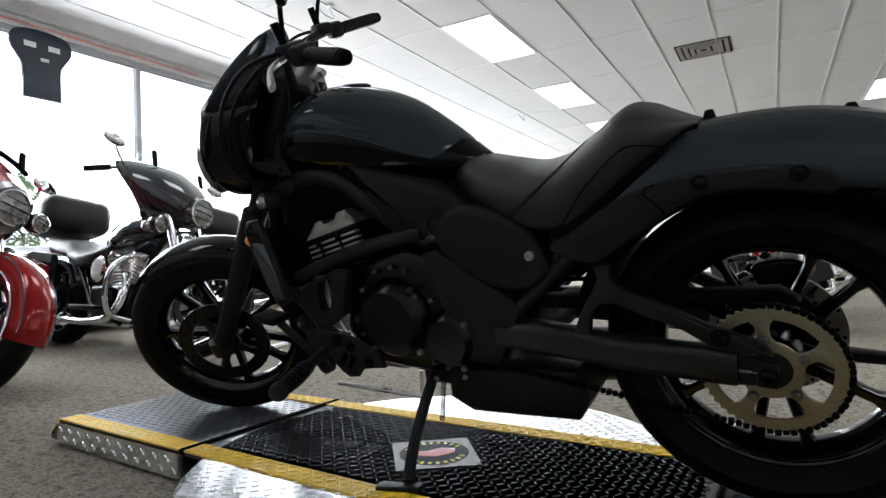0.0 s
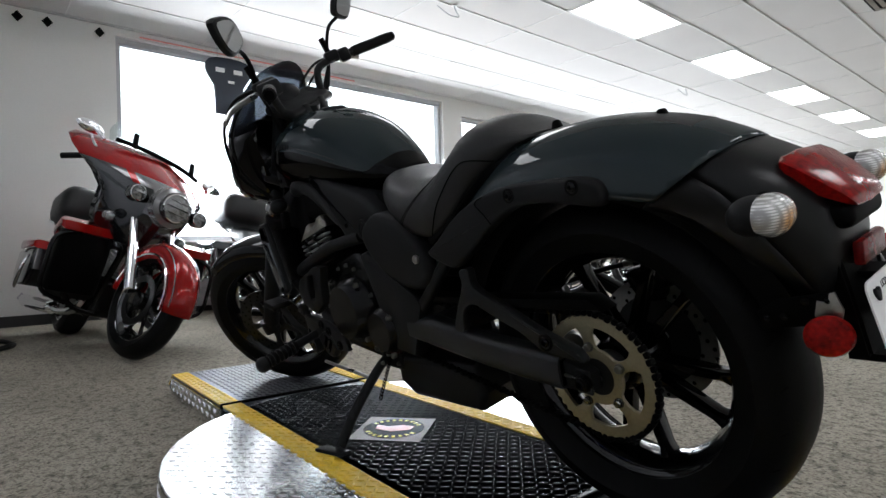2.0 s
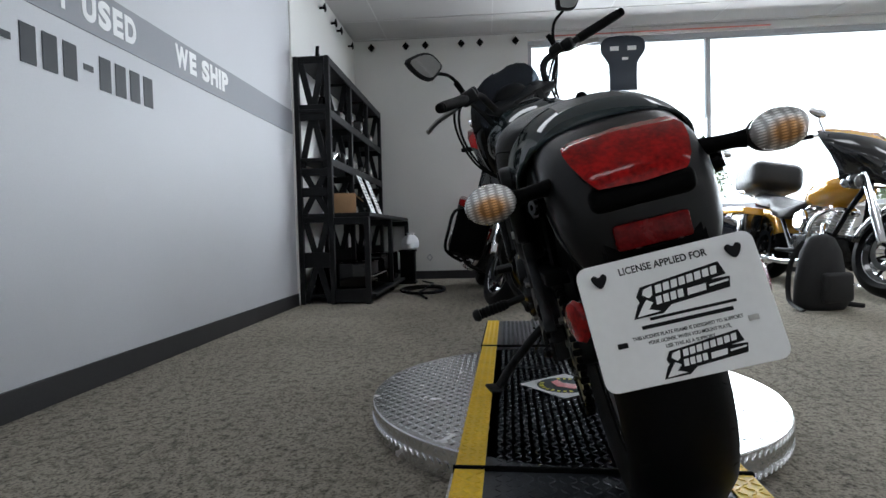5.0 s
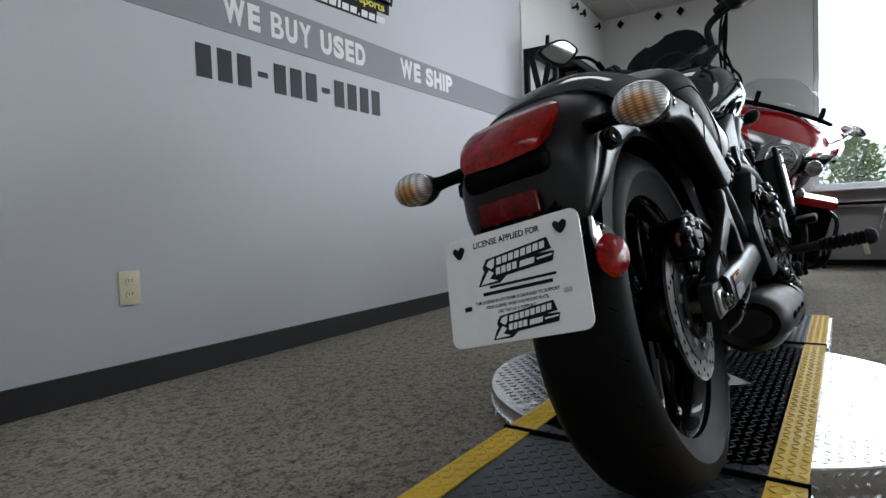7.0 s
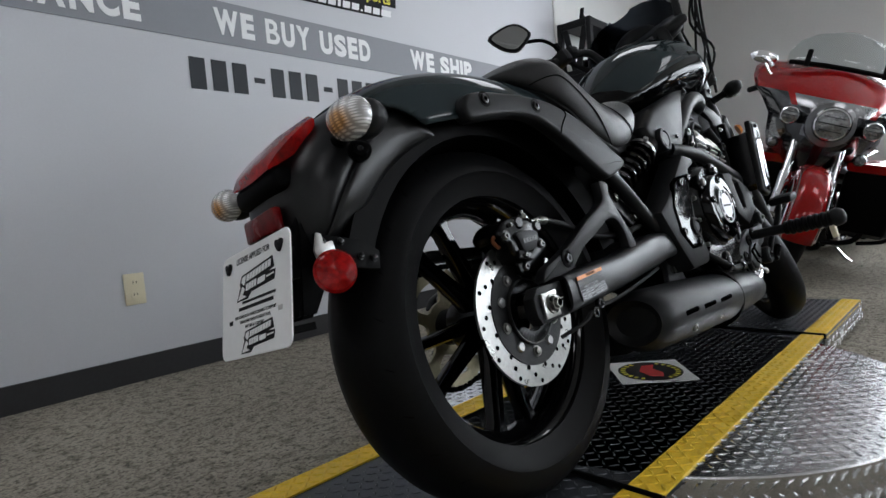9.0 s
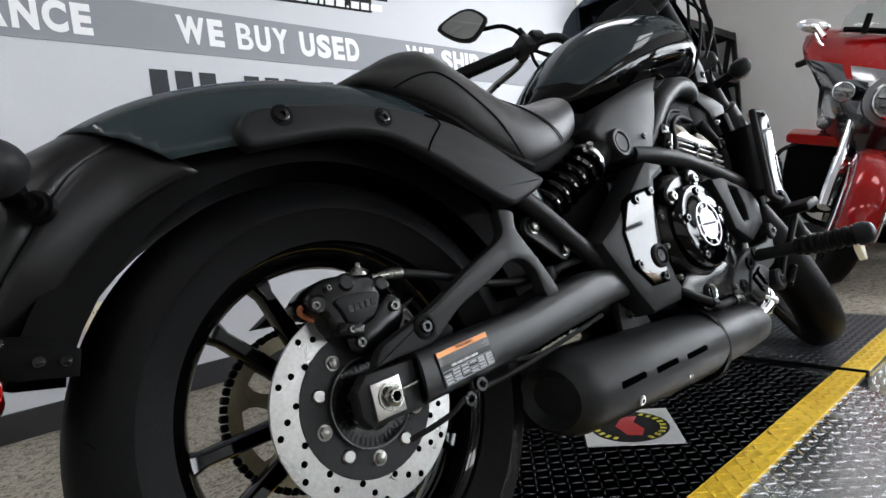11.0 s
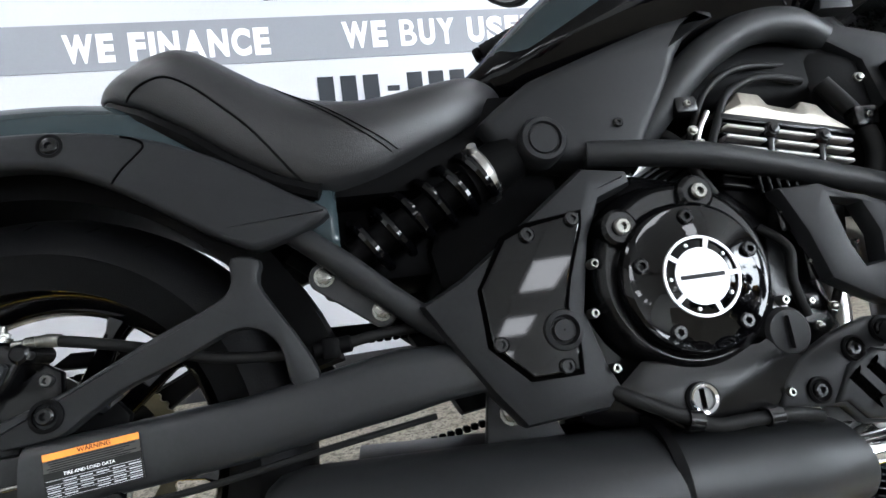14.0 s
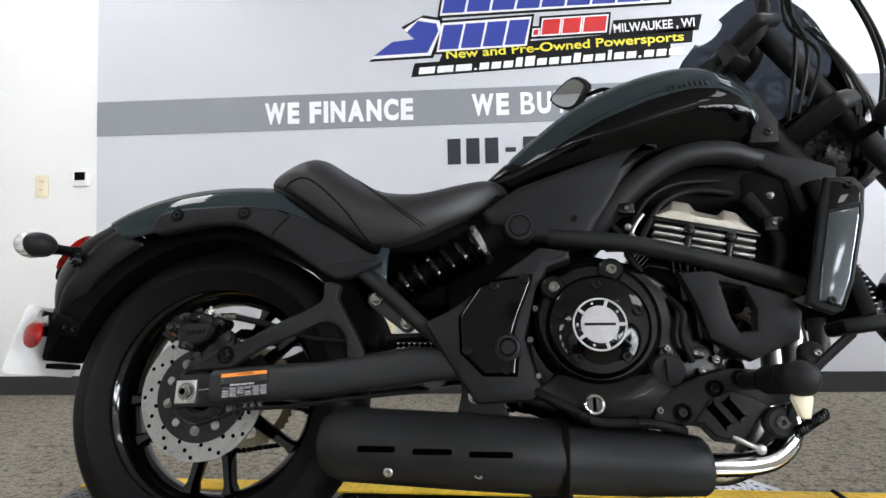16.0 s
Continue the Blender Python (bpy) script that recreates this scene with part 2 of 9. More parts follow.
M_carpet = carpet()
M_wallgrey = mat("wall_grey_vinyl", (0.54, 0.55, 0.58), 0.5, var=0.03, scale=1.5, fine=120, bump=0.04)
M_stripe = mat("wall_stripe_grey", (0.235, 0.245, 0.27), 0.5, var=0.03, bump=0.03)
M_white = mat("wall_white", (0.74, 0.74, 0.72), 0.7, var=0.03, scale=2, fine=60, bump=0.05)
M_ceil = mat("ceiling_tile", (0.56, 0.552, 0.543), 0.9, var=0.04, scale=2, fine=150, bump=0.2, bscale=300)
M_grid = mat("ceiling_grid", (0.62, 0.62, 0.61), 0.5, var=0.03)
M_base = mat("baseboard_black", (0.02, 0.02, 0.022), 0.5, var=0.2)
M_lamp = mat("lamp_diffuser", (0.9, 0.9, 0.9), 0.5, bump=0, emit=(1.0, 0.98, 1.0, 6.5))
M_alu = mat("diamond_plate_bright", (0.80, 0.81, 0.82), 0.24, 1.0, var=0.12, scale=14, fine=160, bump=0.08, rvar=0.1)
M_dplate = mat("diamond_plate_dark", (0.060, 0.066, 0.075), 0.34, 0.6, var=0.3, scale=9, fine=140, bump=0.05, rvar=0.1, spec=0.7)
M_yellow = mat("safety_yellow_paint", (0.84, 0.55, 0.025), 0.5, var=0.16, scale=9, fine=120, bump=0.1, rvar=0.12)
M_rubber = mat("tyre_rubber", (0.0030, 0.0031, 0.0034), 0.5, var=0.3, scale=20, fine=160, bump=0.12, spec=0.10)
M_gloss = mat("gloss_black", (0.0006, 0.0006, 0.0008), 0.3, var=0.1, bump=0.0, coat=0.5, rvar=0.03, spec=0.0)
M_satin = mat("satin_black_plastic", (0.0108, 0.0112, 0.0120), 0.47, var=0.14, scale=12, fine=200, bump=0.08, bscale=900, spec=0.13)
M_matte = mat("matte_black_metal", (0.0105, 0.0110, 0.0116), 0.44, var=0.2, scale=14, fine=220, bump=0.12, bscale=1100, spec=0.18)
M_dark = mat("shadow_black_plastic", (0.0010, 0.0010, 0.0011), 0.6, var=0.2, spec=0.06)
M_engine = mat("engine_black_coat", (0.0016, 0.0016, 0.0018), 0.24, 0.0, var=0.15, bump=0.03, spec=0.22)
M_slate = mat("slate_metallic_paint", (0.0185, 0.0270, 0.0300), 0.42, 0.0, var=0.06, fine=400, bump=0.0, coat=0.5, rvar=0.03, spec=0.0)
M_leather = mat("black_vinyl_leather", (0.0130, 0.0130, 0.0137), 0.40, var=0.18, scale=25, fine=220, bump=0.2, bscale=650, spec=0.36)
M_chrome = mat("chrome", (0.82, 0.83, 0.85), 0.08, 1.0, var=0.03, bump=0.0, rvar=0.03)
M_steel = mat("brushed_steel", (0.44, 0.435, 0.42), 0.3, 1.0, var=0.12, scale=20, fine=200, bump=0.06, rvar=0.1)
M_cast = mat("raw_cast_aluminium", (0.34, 0.32, 0.275), 0.42, 0.85, var=0.15, fine=180, bump=0.2)
M_gold = mat("sprocket_steel", (0.30, 0.27, 0.18), 0.42, 0.75, var=0.15, fine=140, bump=0.05)
M_red = mat("red_lens", (0.24, 0.003, 0.003), 0.16, var=0.6, scale=45, fine=160, bump=0.15, bscale=110, coat=0.3, spec=0.12)
M_redref = mat("dark_red_reflector", (0.10, 0.002, 0.003), 0.25, var=0.4, scale=60, fine=260, bump=0.1, bscale=300, coat=0.2, spec=0.1)
M_amber = mat("amber_bulb", (0.75, 0.25, 0.03), 0.3, bump=0.0)
M_lens = mat("clear_ribbed_lens", (0.25, 0.255, 0.26), 0.14, 0.7, var=0.6, scale=60, fine=200, bump=0.35, bscale=110, coat=0.5)
M_redpaint = mat("red_candy_paint", (0.26, 0.003, 0.003), 0.2, 0.2, var=0.1, bump=0.0, coat=0.7, spec=0.05)
M_yelpaint = mat("yellow_candy_paint", (0.62, 0.3, 0.015), 0.2, 0.2, var=0.08, bump=0.0, coat=1.0)
M_silver = mat("silver_paint", (0.19, 0.19, 0.195), 0.25, 0.6, bump=0.0, coat=1.0)
M_plate = mat("plate_white_plastic", (0.82, 0.82, 0.82), 0.35, var=0.03, bump=0.02)
M_ink = mat("black_ink", (0.008, 0.008, 0.009), 0.6, bump=0.0, spec=0.15)
M_whiteink = mat("white_letter_vinyl", (0.82, 0.82, 0.83), 0.45, var=0.02, bump=0.0)
M_numink = mat("charcoal_letter_vinyl", (0.030, 0.034, 0.040), 0.45, var=0.02, bump=0.0, spec=0.2)
M_blueink = mat("blue_vinyl", (0.03, 0.05, 0.3), 0.4, var=0.05, bump=0.0)
M_redink = mat("red_vinyl", (0.55, 0.02, 0.02), 0.4, var=0.05, bump=0.0)
M_yelink = mat("yellow_vinyl", (0.8, 0.72, 0.05), 0.4, var=0.05, bump=0.0)
M_orange = mat("orange_label", (0.8, 0.25, 0.03), 0.4, bump=0.0)
M_mirror = mat("mirror_glass", (0.40, 0.41, 0.42), 0.03, 1.0, var=0.0, bump=0.0, rvar=0.0)
M_ivory = mat("ivory_plastic", (0.72, 0.66, 0.48), 0.4, var=0.03, bump=0.0)
M_frame = mat("window_frame_grey", (0.45, 0.46, 0.48), 0.45, 0.3, var=0.06, bump=0.03)
M_ventmetal = mat("dusty_vent_metal", (0.22, 0.20, 0.175), 0.5, 0.3, var=0.2, bump=0.05)
M_cord = mat("black_cord", (0.004, 0.004, 0.004), 0.6, bump=0.0, spec=0.15)
M_card = mat("brown_cardboard", (0.33, 0.2, 0.1), 0.8, var=0.2, bump=0.1)
M_paper = mat("printed_paper", (0.75, 0.75, 0.74), 0.7, var=0.05, bump=0.0)
M_asphalt = mat("asphalt", (0.09, 0.09, 0.09), 0.9, var=0.3, scale=1, fine=30, bump=0.3)
M_bark = mat("bark", (0.09, 0.07, 0.05), 0.9, var=0.3)

M_tankgloss = mat("tank_gloss_black", (0.0006, 0.0006, 0.0008), 0.3, var=0.1, bump=0.0, coat=0.36, rvar=0.03, spec=0.0)
# Near-black fill: puts the shade inside holes, slots and grooves into the colour.
M_void = mat("opening_shade_black", (0.0008, 0.0008, 0.0008), 0.9, var=0.1, bump=0.0, spec=0.0)
# The blue-grey is a window reflection on the gloss panel, put into its colour.
M_panel = mat("blue_grey_sheen_panel", (0.045, 0.056, 0.064), 0.12, 0.6, var=0.06, bump=0.0, coat=0.8, rvar=0.02)
M_fin = mat("machined_fin_edge", (0.42, 0.41, 0.39), 0.35, 0.6, var=0.1, bump=0.05)
M_badge = mat("brushed_badge", (0.36, 0.36, 0.365), 0.4, 0.6, var=0.1, scale=30, fine=300, bump=0.05)
M_armcoat = mat("swingarm_coat", (0.0105, 0.0112, 0.0122), 0.34, var=0.2, scale=14, fine=220, bump=0.08, bscale=1100, spec=0.30)
M_tail = mat("tail_black_plastic", (0.0045, 0.0047, 0.0052), 0.34, var=0.14, scale=12, fine=200, bump=0.04, bscale=900, spec=0.28)
M_rim = mat("gloss_black_rim", (0.001, 0.001, 0.0012), 0.3, var=0.1, bump=0.0, coat=0.9, rvar=0.03, spec=0.05)
# Bright metal: the highlight put on the rim lip; also the silver pinstripe.
M_lip = mat("rim_glint_pinstripe_metal", (0.20, 0.20, 0.205), 0.2, 1.0, var=0.1, bump=0.0)
M_copper = mat("rusty_copper", (0.22, 0.07, 0.025), 0.5, 0.4, var=0.3, bump=0.05)
M_blacksteel = mat("dark_disc_steel", (0.022, 0.022, 0.022), 0.4, 0.9, var=0.15, bump=0.05)
M_darksteel = mat("dark_steel", (0.07, 0.07, 0.068), 0.34, 0.9, var=0.15, bump=0.05)
M_disc = mat("brake_disc_steel", (0.25, 0.248, 0.24), 0.3, 1.0, var=0.15, scale=30, fine=200, bump=0.05, rvar=0.1)
M_boltsteel = mat("zinc_bolt", (0.17, 0.17, 0.155), 0.28, 0.9, var=0.2, bump=0.03)


def signal_lens():
    """Clear ribbed lens over a chrome bowl; rib shading and the amber bulb's glint in the middle are painted into the
    colour.
    """
    m = mat("signal_lens", (0.97, 0.97, 0.95), 0.16, 0.45, var=0.05, scale=90, fine=220, bump=0.0, coat=1.0)
    nt = m.node_tree
    b = nt.nodes["Principled BSDF"]
    old = b.inputs["Base Color"].links[0].from_socket
    tc = nt.nodes.new("ShaderNodeTexCoord")
    mp = nt.nodes.new("ShaderNodeMapping")
    mp.inputs["Scale"].default_value = (4, 36, 52)
    mp.inputs["Location"].default_value = (0, 0, 0.3)
    nt.links.new(tc.outputs["Object"], mp.inputs["Vector"])
    g = nt.nodes.new("ShaderNodeTexGradient")
    g.gradient_type = "SPHERICAL"
    nt.links.new(mp.outputs[0], g.inputs[0])
    mr = nt.nodes.new("ShaderNodeMapRange")
    mr.inputs[1].default_value, mr.inputs[2].default_value = 0.0, 0.5
    mr.inputs[4].default_value = 0.88
    nt.links.new(g.outputs["Fac"], mr.inputs[0])
    mx = nt.nodes.new("ShaderNodeMix")
    mx.data_type = "RGBA"
    nt.links.new(mr.outputs[0], mx.inputs[0])
    nt.links.new(old, mx.inputs[6])
    mx.inputs[7].default_value = (0.80, 0.33, 0.02, 1)
    nt.links.new(mx.outputs[2], b.inputs["Base Color"])
    w = nt.nodes.new("ShaderNodeTexWave")
    w.bands_direction = "Y"
    w.inputs["Scale"].default_value = 30
    w.inputs["Distortion"].default_value = 1.5
    w.inputs["Detail Scale"].default_value = 40
    nt.links.new(tc.outputs["Object"], w.inputs["Vector"])
    v = nt.nodes.new("ShaderNodeTexWave")
    v.bands_direction = "Z"
    v.inputs["Scale"].default_value = 95
    v.inputs["Distortion"].default_value = 1.0
    v.inputs["Detail Scale"].default_value = 40
    nt.links.new(tc.outputs["Object"], v.inputs["Vector"])
    cut = nt.nodes.new("ShaderNodeMath")
    cut.operation = "MULTIPLY"
    nt.links.new(w.outputs["Fac"], cut.inputs[0])
    nt.links.new(v.outputs["Fac"], cut.inputs[1])
    facet = nt.nodes.new("ShaderNodeMapRange")
    facet.inputs[1].default_value, facet.inputs[2].default_value = 0.02, 0.6
    facet.inputs[3].default_value, facet.inputs[4].default_value = 0.42, 1.0
    nt.links.new(cut.outputs[0], facet.inputs[0])
    shade = nt.nodes.new("ShaderNodeMix")
    shade.data_type, shade.blend_type = "RGBA", "MULTIPLY"
    shade.inputs[0].default_value = 1.0
    nt.links.new(mx.outputs[2], shade.inputs[6])
    nt.links.new(facet.outputs[0], shade.inputs[7])
    nt.links.new(shade.outputs[2], b.inputs["Base Color"])
    bp = nt.nodes.new("ShaderNodeBump")
    bp.inputs["Strength"].default_value, bp.inputs["Distance"].default_value = 0.35, 0.002
    nt.links.new(w.outputs["Fac"], bp.inputs["Height"])
    nt.links.new(bp.outputs[0], b.inputs["Normal"])
    return m


M_signal = signal_lens()


def glass(name, tint, rough=0.0, mix=0.06):
    """A thin pane: mostly clear, with a mirror's gloss on it."""
    m = bpy.data.materials.new(name)
    m.use_nodes = True
    nt = m.node_tree
    nt.nodes.remove(nt.nodes["Principled BSDF"])
    t = nt.nodes.new("ShaderNodeBsdfTransparent")
    t.inputs[0].default_value = (*tint, 1)
    g = nt.nodes.new("ShaderNodeBsdfGlossy")
    g.inputs["Roughness"].default_value = rough
    mx = nt.nodes.new("ShaderNodeMixShader")
    mx.inputs[0].default_value = mix
    nt.links.new(t.outputs[0], mx.inputs[1])
    nt.links.new(g.outputs[0], mx.inputs[2])
    nt.links.new(mx.outputs[0], nt.nodes["Material Output"].inputs[0])
    return m


M_pane = glass("window_glass", (0.97, 0.98, 0.98))
M_smoke = glass("smoked_screen", (0.21, 0.225, 0.25), 0.02, 0.035)
M_clearscreen = glass("clear_screen", (0.85, 0.88, 0.88))


# ---- the room ----
SY, NY, EX, CZ = -0.55, 18.5, 5.2, 2.95     # south wall, north wall, east wall, ceiling


def plain(name, c, s, material, kind="structure", label="", category=""):
    b = bmesh.new()
    bx(b, c, s)
    return solo(name, b, material, label, category, kind=kind)


plain("floor", ((WX + EX) / 2, (SY + NY) / 2, -0.05), (EX - WX + 0.8, NY - SY + 0.8, 0.1), M_carpet, label="mottled olive-grey low-pile carpet", category="floor")
plain("wall_south", ((WX + EX) / 2, SY - 0.1, CZ / 2), (EX - WX, 0.2, CZ), M_white, label="white painted wall", category="wall")
plain("wall_north", ((WX + EX) / 2, NY + 0.1, CZ / 2), (EX - WX, 0.2, CZ), M_white, label="white painted wall", category="wall")
plain("wall_east", (EX + 0.1, (SY + NY) / 2, CZ / 2), (0.2, NY - SY + 0.4, CZ), M_white, label="white painted wall", category="wall")

# window wall with its openings
W1 = (1.58, 5.96, 0.77, 2.87)
W2 = [(6.35, 7.9), (7.98, 9.8), (9.88, 11.7), (11.78, 13.6), (13.68, 15.5), (15.58, 17.4)]
W2Z = (0.77, 2.7)
b = bmesh.new()
T = 0.22


def wallbox(b, y0, y1, z0, z1):
    bx(b, (WX - T / 2, (y0 + y1) / 2, (z0 + z1) / 2), (T, y1 - y0, z1 - z0))


wallbox(b, SY - 0.2, W1[0], 0, CZ)
wallbox(b, W1[0], W1[1], 0, W1[2])
wallbox(b, W1[0], W1[1], W1[3], CZ)
wallbox(b, W1[1], W2[0][0], 0, CZ)
wallbox(b, W2[0][0], W2[-1][1], 0, W2Z[0])
wallbox(b, W2[0][0], W2[-1][1], W2Z[1], CZ)
wallbox(b, W2[-1][1], NY + 0.2, 0, CZ)
for a, c in zip(W2, W2[1:]):
    wallbox(b, a[1], c[0], W2Z[0], W2Z[1])
solo("wall_west", b, M_white, "white painted wall with wide shop windows", "wall", kind="structure")


def window(name, y0, y1, z0, z1, mull):
    w = thing(name, Matrix.Translation((WX - 0.1, y0, z0)), "large shop window in a grey metal frame", "window", kind="structure")
    W, H = y1 - y0, z1 - z0
    b = bmesh.new()
    for c, s in (((0, W / 2, 0.03), (0.09, W, 0.06)), ((0, W / 2, H - 0.03), (0.09, W, 0.06)), ((0, 0.025, H / 2), (0.09, 0.05, H - 0.12)), ((0, W - 0.025, H / 2), (0.09, 0.05, H - 0.12))):
        rbx(b, c, s, 0.006, 1)
    part("window_frame", b, M_frame, w)
    for y in mull:
        b = bmesh.new()
        rbx(b, (0, y - y0, H / 2), (0.07, 0.055, H - 0.12), 0.006, 1)
        part("mullion", b, M_frame, w)
    ys = [0.05] + [y - y0 for y in mull] + [W - 0.05]
    for a, c in zip(ys, ys[1:]):
        b = bmesh.new()
        bx(b, (0, (a + c) / 2, H / 2), (0.008, c - a, H - 0.12))
        p = part("pane", b, M_pane, w)
        p.visible_shadow = False
    b = bmesh.new()
    rbx(b, (0.13, W / 2, -0.012), (0.2, W + 0.06, 0.025), 0.006, 1)
    part("window_sill", b, M_white, w)


window("window_1", *W1, [3.72])
for i, (y0, y1) in enumerate(W2):
    window("window_%d" % (i + 2), y0, y1, *W2Z, [])

# ceiling: tiles in a grid, in one mesh
TX, TY, GX, GY = 0.6, 1.28, -2.06, 4.99
b = bmesh.new()
bx(b, ((WX + EX) / 2, (SY + NY) / 2, CZ + 0.06), (EX - WX + 0.4, NY - SY + 0.4, 0.08))
nx0, nx1 = math.floor((WX - GX) / TX), math.ceil((EX - GX) / TX)
ny0, ny1 = math.floor((SY - GY) / TY), math.ceil((NY - GY) / TY)
LAMPS = [(0, k) for k in range(-4, 10, 2)] + [(7, k) for k in range(-4, 10, 2)]
VENTS = [(3, 1.6)]
for i in range(nx0, nx1):
    for j in range(ny0, ny1):
        if (i, j) in LAMPS:
            continue
        x0, x1 = max(WX, GX + i * TX + 0.006), min(EX, GX + (i + 1) * TX - 0.006)
        y0, y1 = max(SY, GY + j * TY + 0.003), min(NY, GY + (j + 1) * TY - 0.003)
        if x1 - x0 > 0.02 and y1 - y0 > 0.02:
            dz = 0.002 * random.random()
            bx(b, ((x0 + x1) / 2, (y0 + y1) / 2, CZ + 0.015 + dz), (x1 - x0, y1 - y0, 0.02))
ceiling = solo("ceiling", b, M_ceil, "suspended ceiling of off-white tiles", "ceiling", kind="structure")
b = bmesh.new()
for i in range(nx0, nx1 + 1):
    x = GX + i * TX
    if WX < x < EX:
        bx(b, (x, (SY + NY) / 2, CZ + 0.005), (0.018, NY - SY, 0.012))
for j in range(ny0, ny1 + 1):
    y = GY + j * TY
    if SY < y < NY:
        bx(b, ((WX + EX) / 2, y, CZ + 0.007), (EX - WX, 0.012, 0.010))
solo("ceiling_grid", b, M_grid, "white metal ceiling grid rails", "ceiling grid", kind="structure")
for i, j in LAMPS:
    x, y = GX + (i + 0.5) * TX, GY + (j + 0.5) * TY
    lp = thing("ceiling_light", Matrix.Translation((x, y, CZ)), "recessed fluorescent ceiling light panel, lit", "ceiling light", "ceiling lights")
    b = bmesh.new()
    for c, s in (((0, TY / 2 - 0.02, 0.01), (TX - 0.03, 0.02, 0.03)), ((0, -TY / 2 + 0.02, 0.01), (TX - 0.03, 0.02, 0.03)), ((TX / 2 - 0.02, 0, 0.01), (0.02, TY - 0.06, 0.03)), ((-TX / 2 + 0.02, 0, 0.01), (0.02, TY - 0.06, 0.03))):
        bx(b, c, s)
    part("frame", b, M_grid, lp)
    b = bmesh.new()
    bx(b, (0, 0, 0.012), (TX - 0.06, TY - 0.06, 0.01))
    part("diffuser", b, M_lamp, lp)
for i, j in VENTS:
    x, y = GX + (i + 0.5) * TX + 0.15, GY + j * TY + 0.28
    vt = thing("ceiling_vent", Matrix.Translation((x, y, CZ)), "square dusty ceiling air vent with nested louvres", "air vent", "ceiling vents")
    b = bmesh.new()
    bx(b, (0, 0, 0.002), (0.58, 0.56, 0.006))
    part("backing", b, M_dark, vt)
    for k, h in enumerate((0.27, 0.205, 0.14, 0.075)):
        b = bmesh.new()
        o, q = h, h - 0.042
        z0, z1 = -0.002, -0.03
        rs = [[b.verts.new((sx * r, sy * r, z)) for sx, sy in ((-1, -1), (1, -1), (1, 1), (-1, 1))] for r, z in ((o, z0), (o, z0 - 0.006), (q, z1 + 0.024), (q, z0))]
        skin(b, rs, closed=True)
        part("louvre", b, M_ventmetal, vt)

# south wall: the grey graphic panel with its stripe, baseboards
PX0, PX1 = -2.70, 2.36
plain("wall_panel", ((PX0 + PX1) / 2, SY + 0.004, CZ / 2), (PX1 - PX0, 0.008, CZ), M_wallgrey, label="pale blue-grey vinyl wall graphic", category="wall panel")
plain("wall_stripe", ((PX0 + PX1) / 2, SY + 0.010, 1.507), (PX1 - PX0, 0.005, 0.19), M_stripe, label="darker grey stripe across the wall", category="wall stripe")
b = bmesh.new()
bx(b, ((WX + PX0) / 2, SY + 0.006, 0.05), (PX0 - WX, 0.012, 0.1))
bx(b, ((PX0 + PX1) / 2, SY + 0.014, 0.05), (PX1 - PX0, 0.012, 0.1))
bx(b, ((EX + PX1) / 2, SY + 0.006, 0.05), (EX - PX1, 0.012, 0.1))
bx(b, (WX + 0.006, (SY + NY) / 2, 0.05), (0.012, NY - SY - 0.02, 0.1))
solo("baseboard", b, M_base, "black rubber baseboard", "baseboard", kind="structure")
plain("trim", (PX0 - 0.02, SY + 0.01, CZ / 2), (0.035, 0.02, CZ), M_white, label="white corner trim strip", category="trim")


def on_wall(x, z, d=0.0135):
    """A frame on the south wall: text runs towards -x, faces +y."""
    return Matrix(((-1, 0, 0, x), (0, 0, 1, SY + d), (0, 1, 0, z), (0, 0, 0, 1)))


GLYPH = {"W": 0.112, "E": 0.064, "F": 0.062, "I": 0.024, "N": 0.078, "A": 0.086, "C": 0.076, "B": 0.076, "U": 0.076, "Y": 0.082, "S": 0.074, "D": 0.076, "H": 0.078, "P": 0.072}


def narrow_words(text, spans, cap, m, material, bold):
    """Bold narrow capitals: one mesh of glyphs, every word set between its two ends."""
    V0, F0 = [], []
    for word, (xa, xb) in zip(text.split(), spans):
        ws = [GLYPH[c] for c in word]
        gap = 0.013
        k = (xb - xa - gap * (len(word) - 1)) / sum(ws)
        x = xa
        for c, w in zip(word, ws):
            g = words("glyph", c, cap, Matrix(), material, None, 0.0008, 0.003 if c == "B" else bold, width=w * k)
            n0 = len(V0)
            ys = [v.co.y for v in g.data.vertices]
            fy = cap / (max(ys) - min(ys))
            V0 += [(v.co.x + x, (v.co.y - min(ys)) * fy, v.co.z) for v in g.data.vertices]
            F0 += [[n0 + i for i in f.vertices] for f in g.data.polygons]
            bpy.data.objects.remove(g)
            x += w * k + gap
    me = bpy.data.meshes.new("wall_lettering")
    me.from_pydata(V0, [], F0)
    me.materials.append(material)
    ob = new("wall_lettering", me)
    ob.matrix_basis = m
    return tagged(ob, "white capitals reading " + text, "lettering", "wall lettering", "structure")


for text, x0, z, spans in (("WE FINANCE", 1.410, 1.444, ((0, 0.190), (0.246, 0.808))), ("WE BUY USED", 0.290, 1.453, ((0, 0.196), (0.257, 0.510), (0.572, 0.915))), ("WE SHIP", -0.950, 1.462, ((0, 0.210), (0.270, 0.591)))):
    narrow_words(text, spans, 0.117, on_wall(x0, z), M_whiteink, 0.0085)

# ---- display platform ----
PLAT = pose(0.07, 1.262, 0, 0, 0, 177.7)     # local x points to the bike's front
PH = 0.086
HW = 0.2935


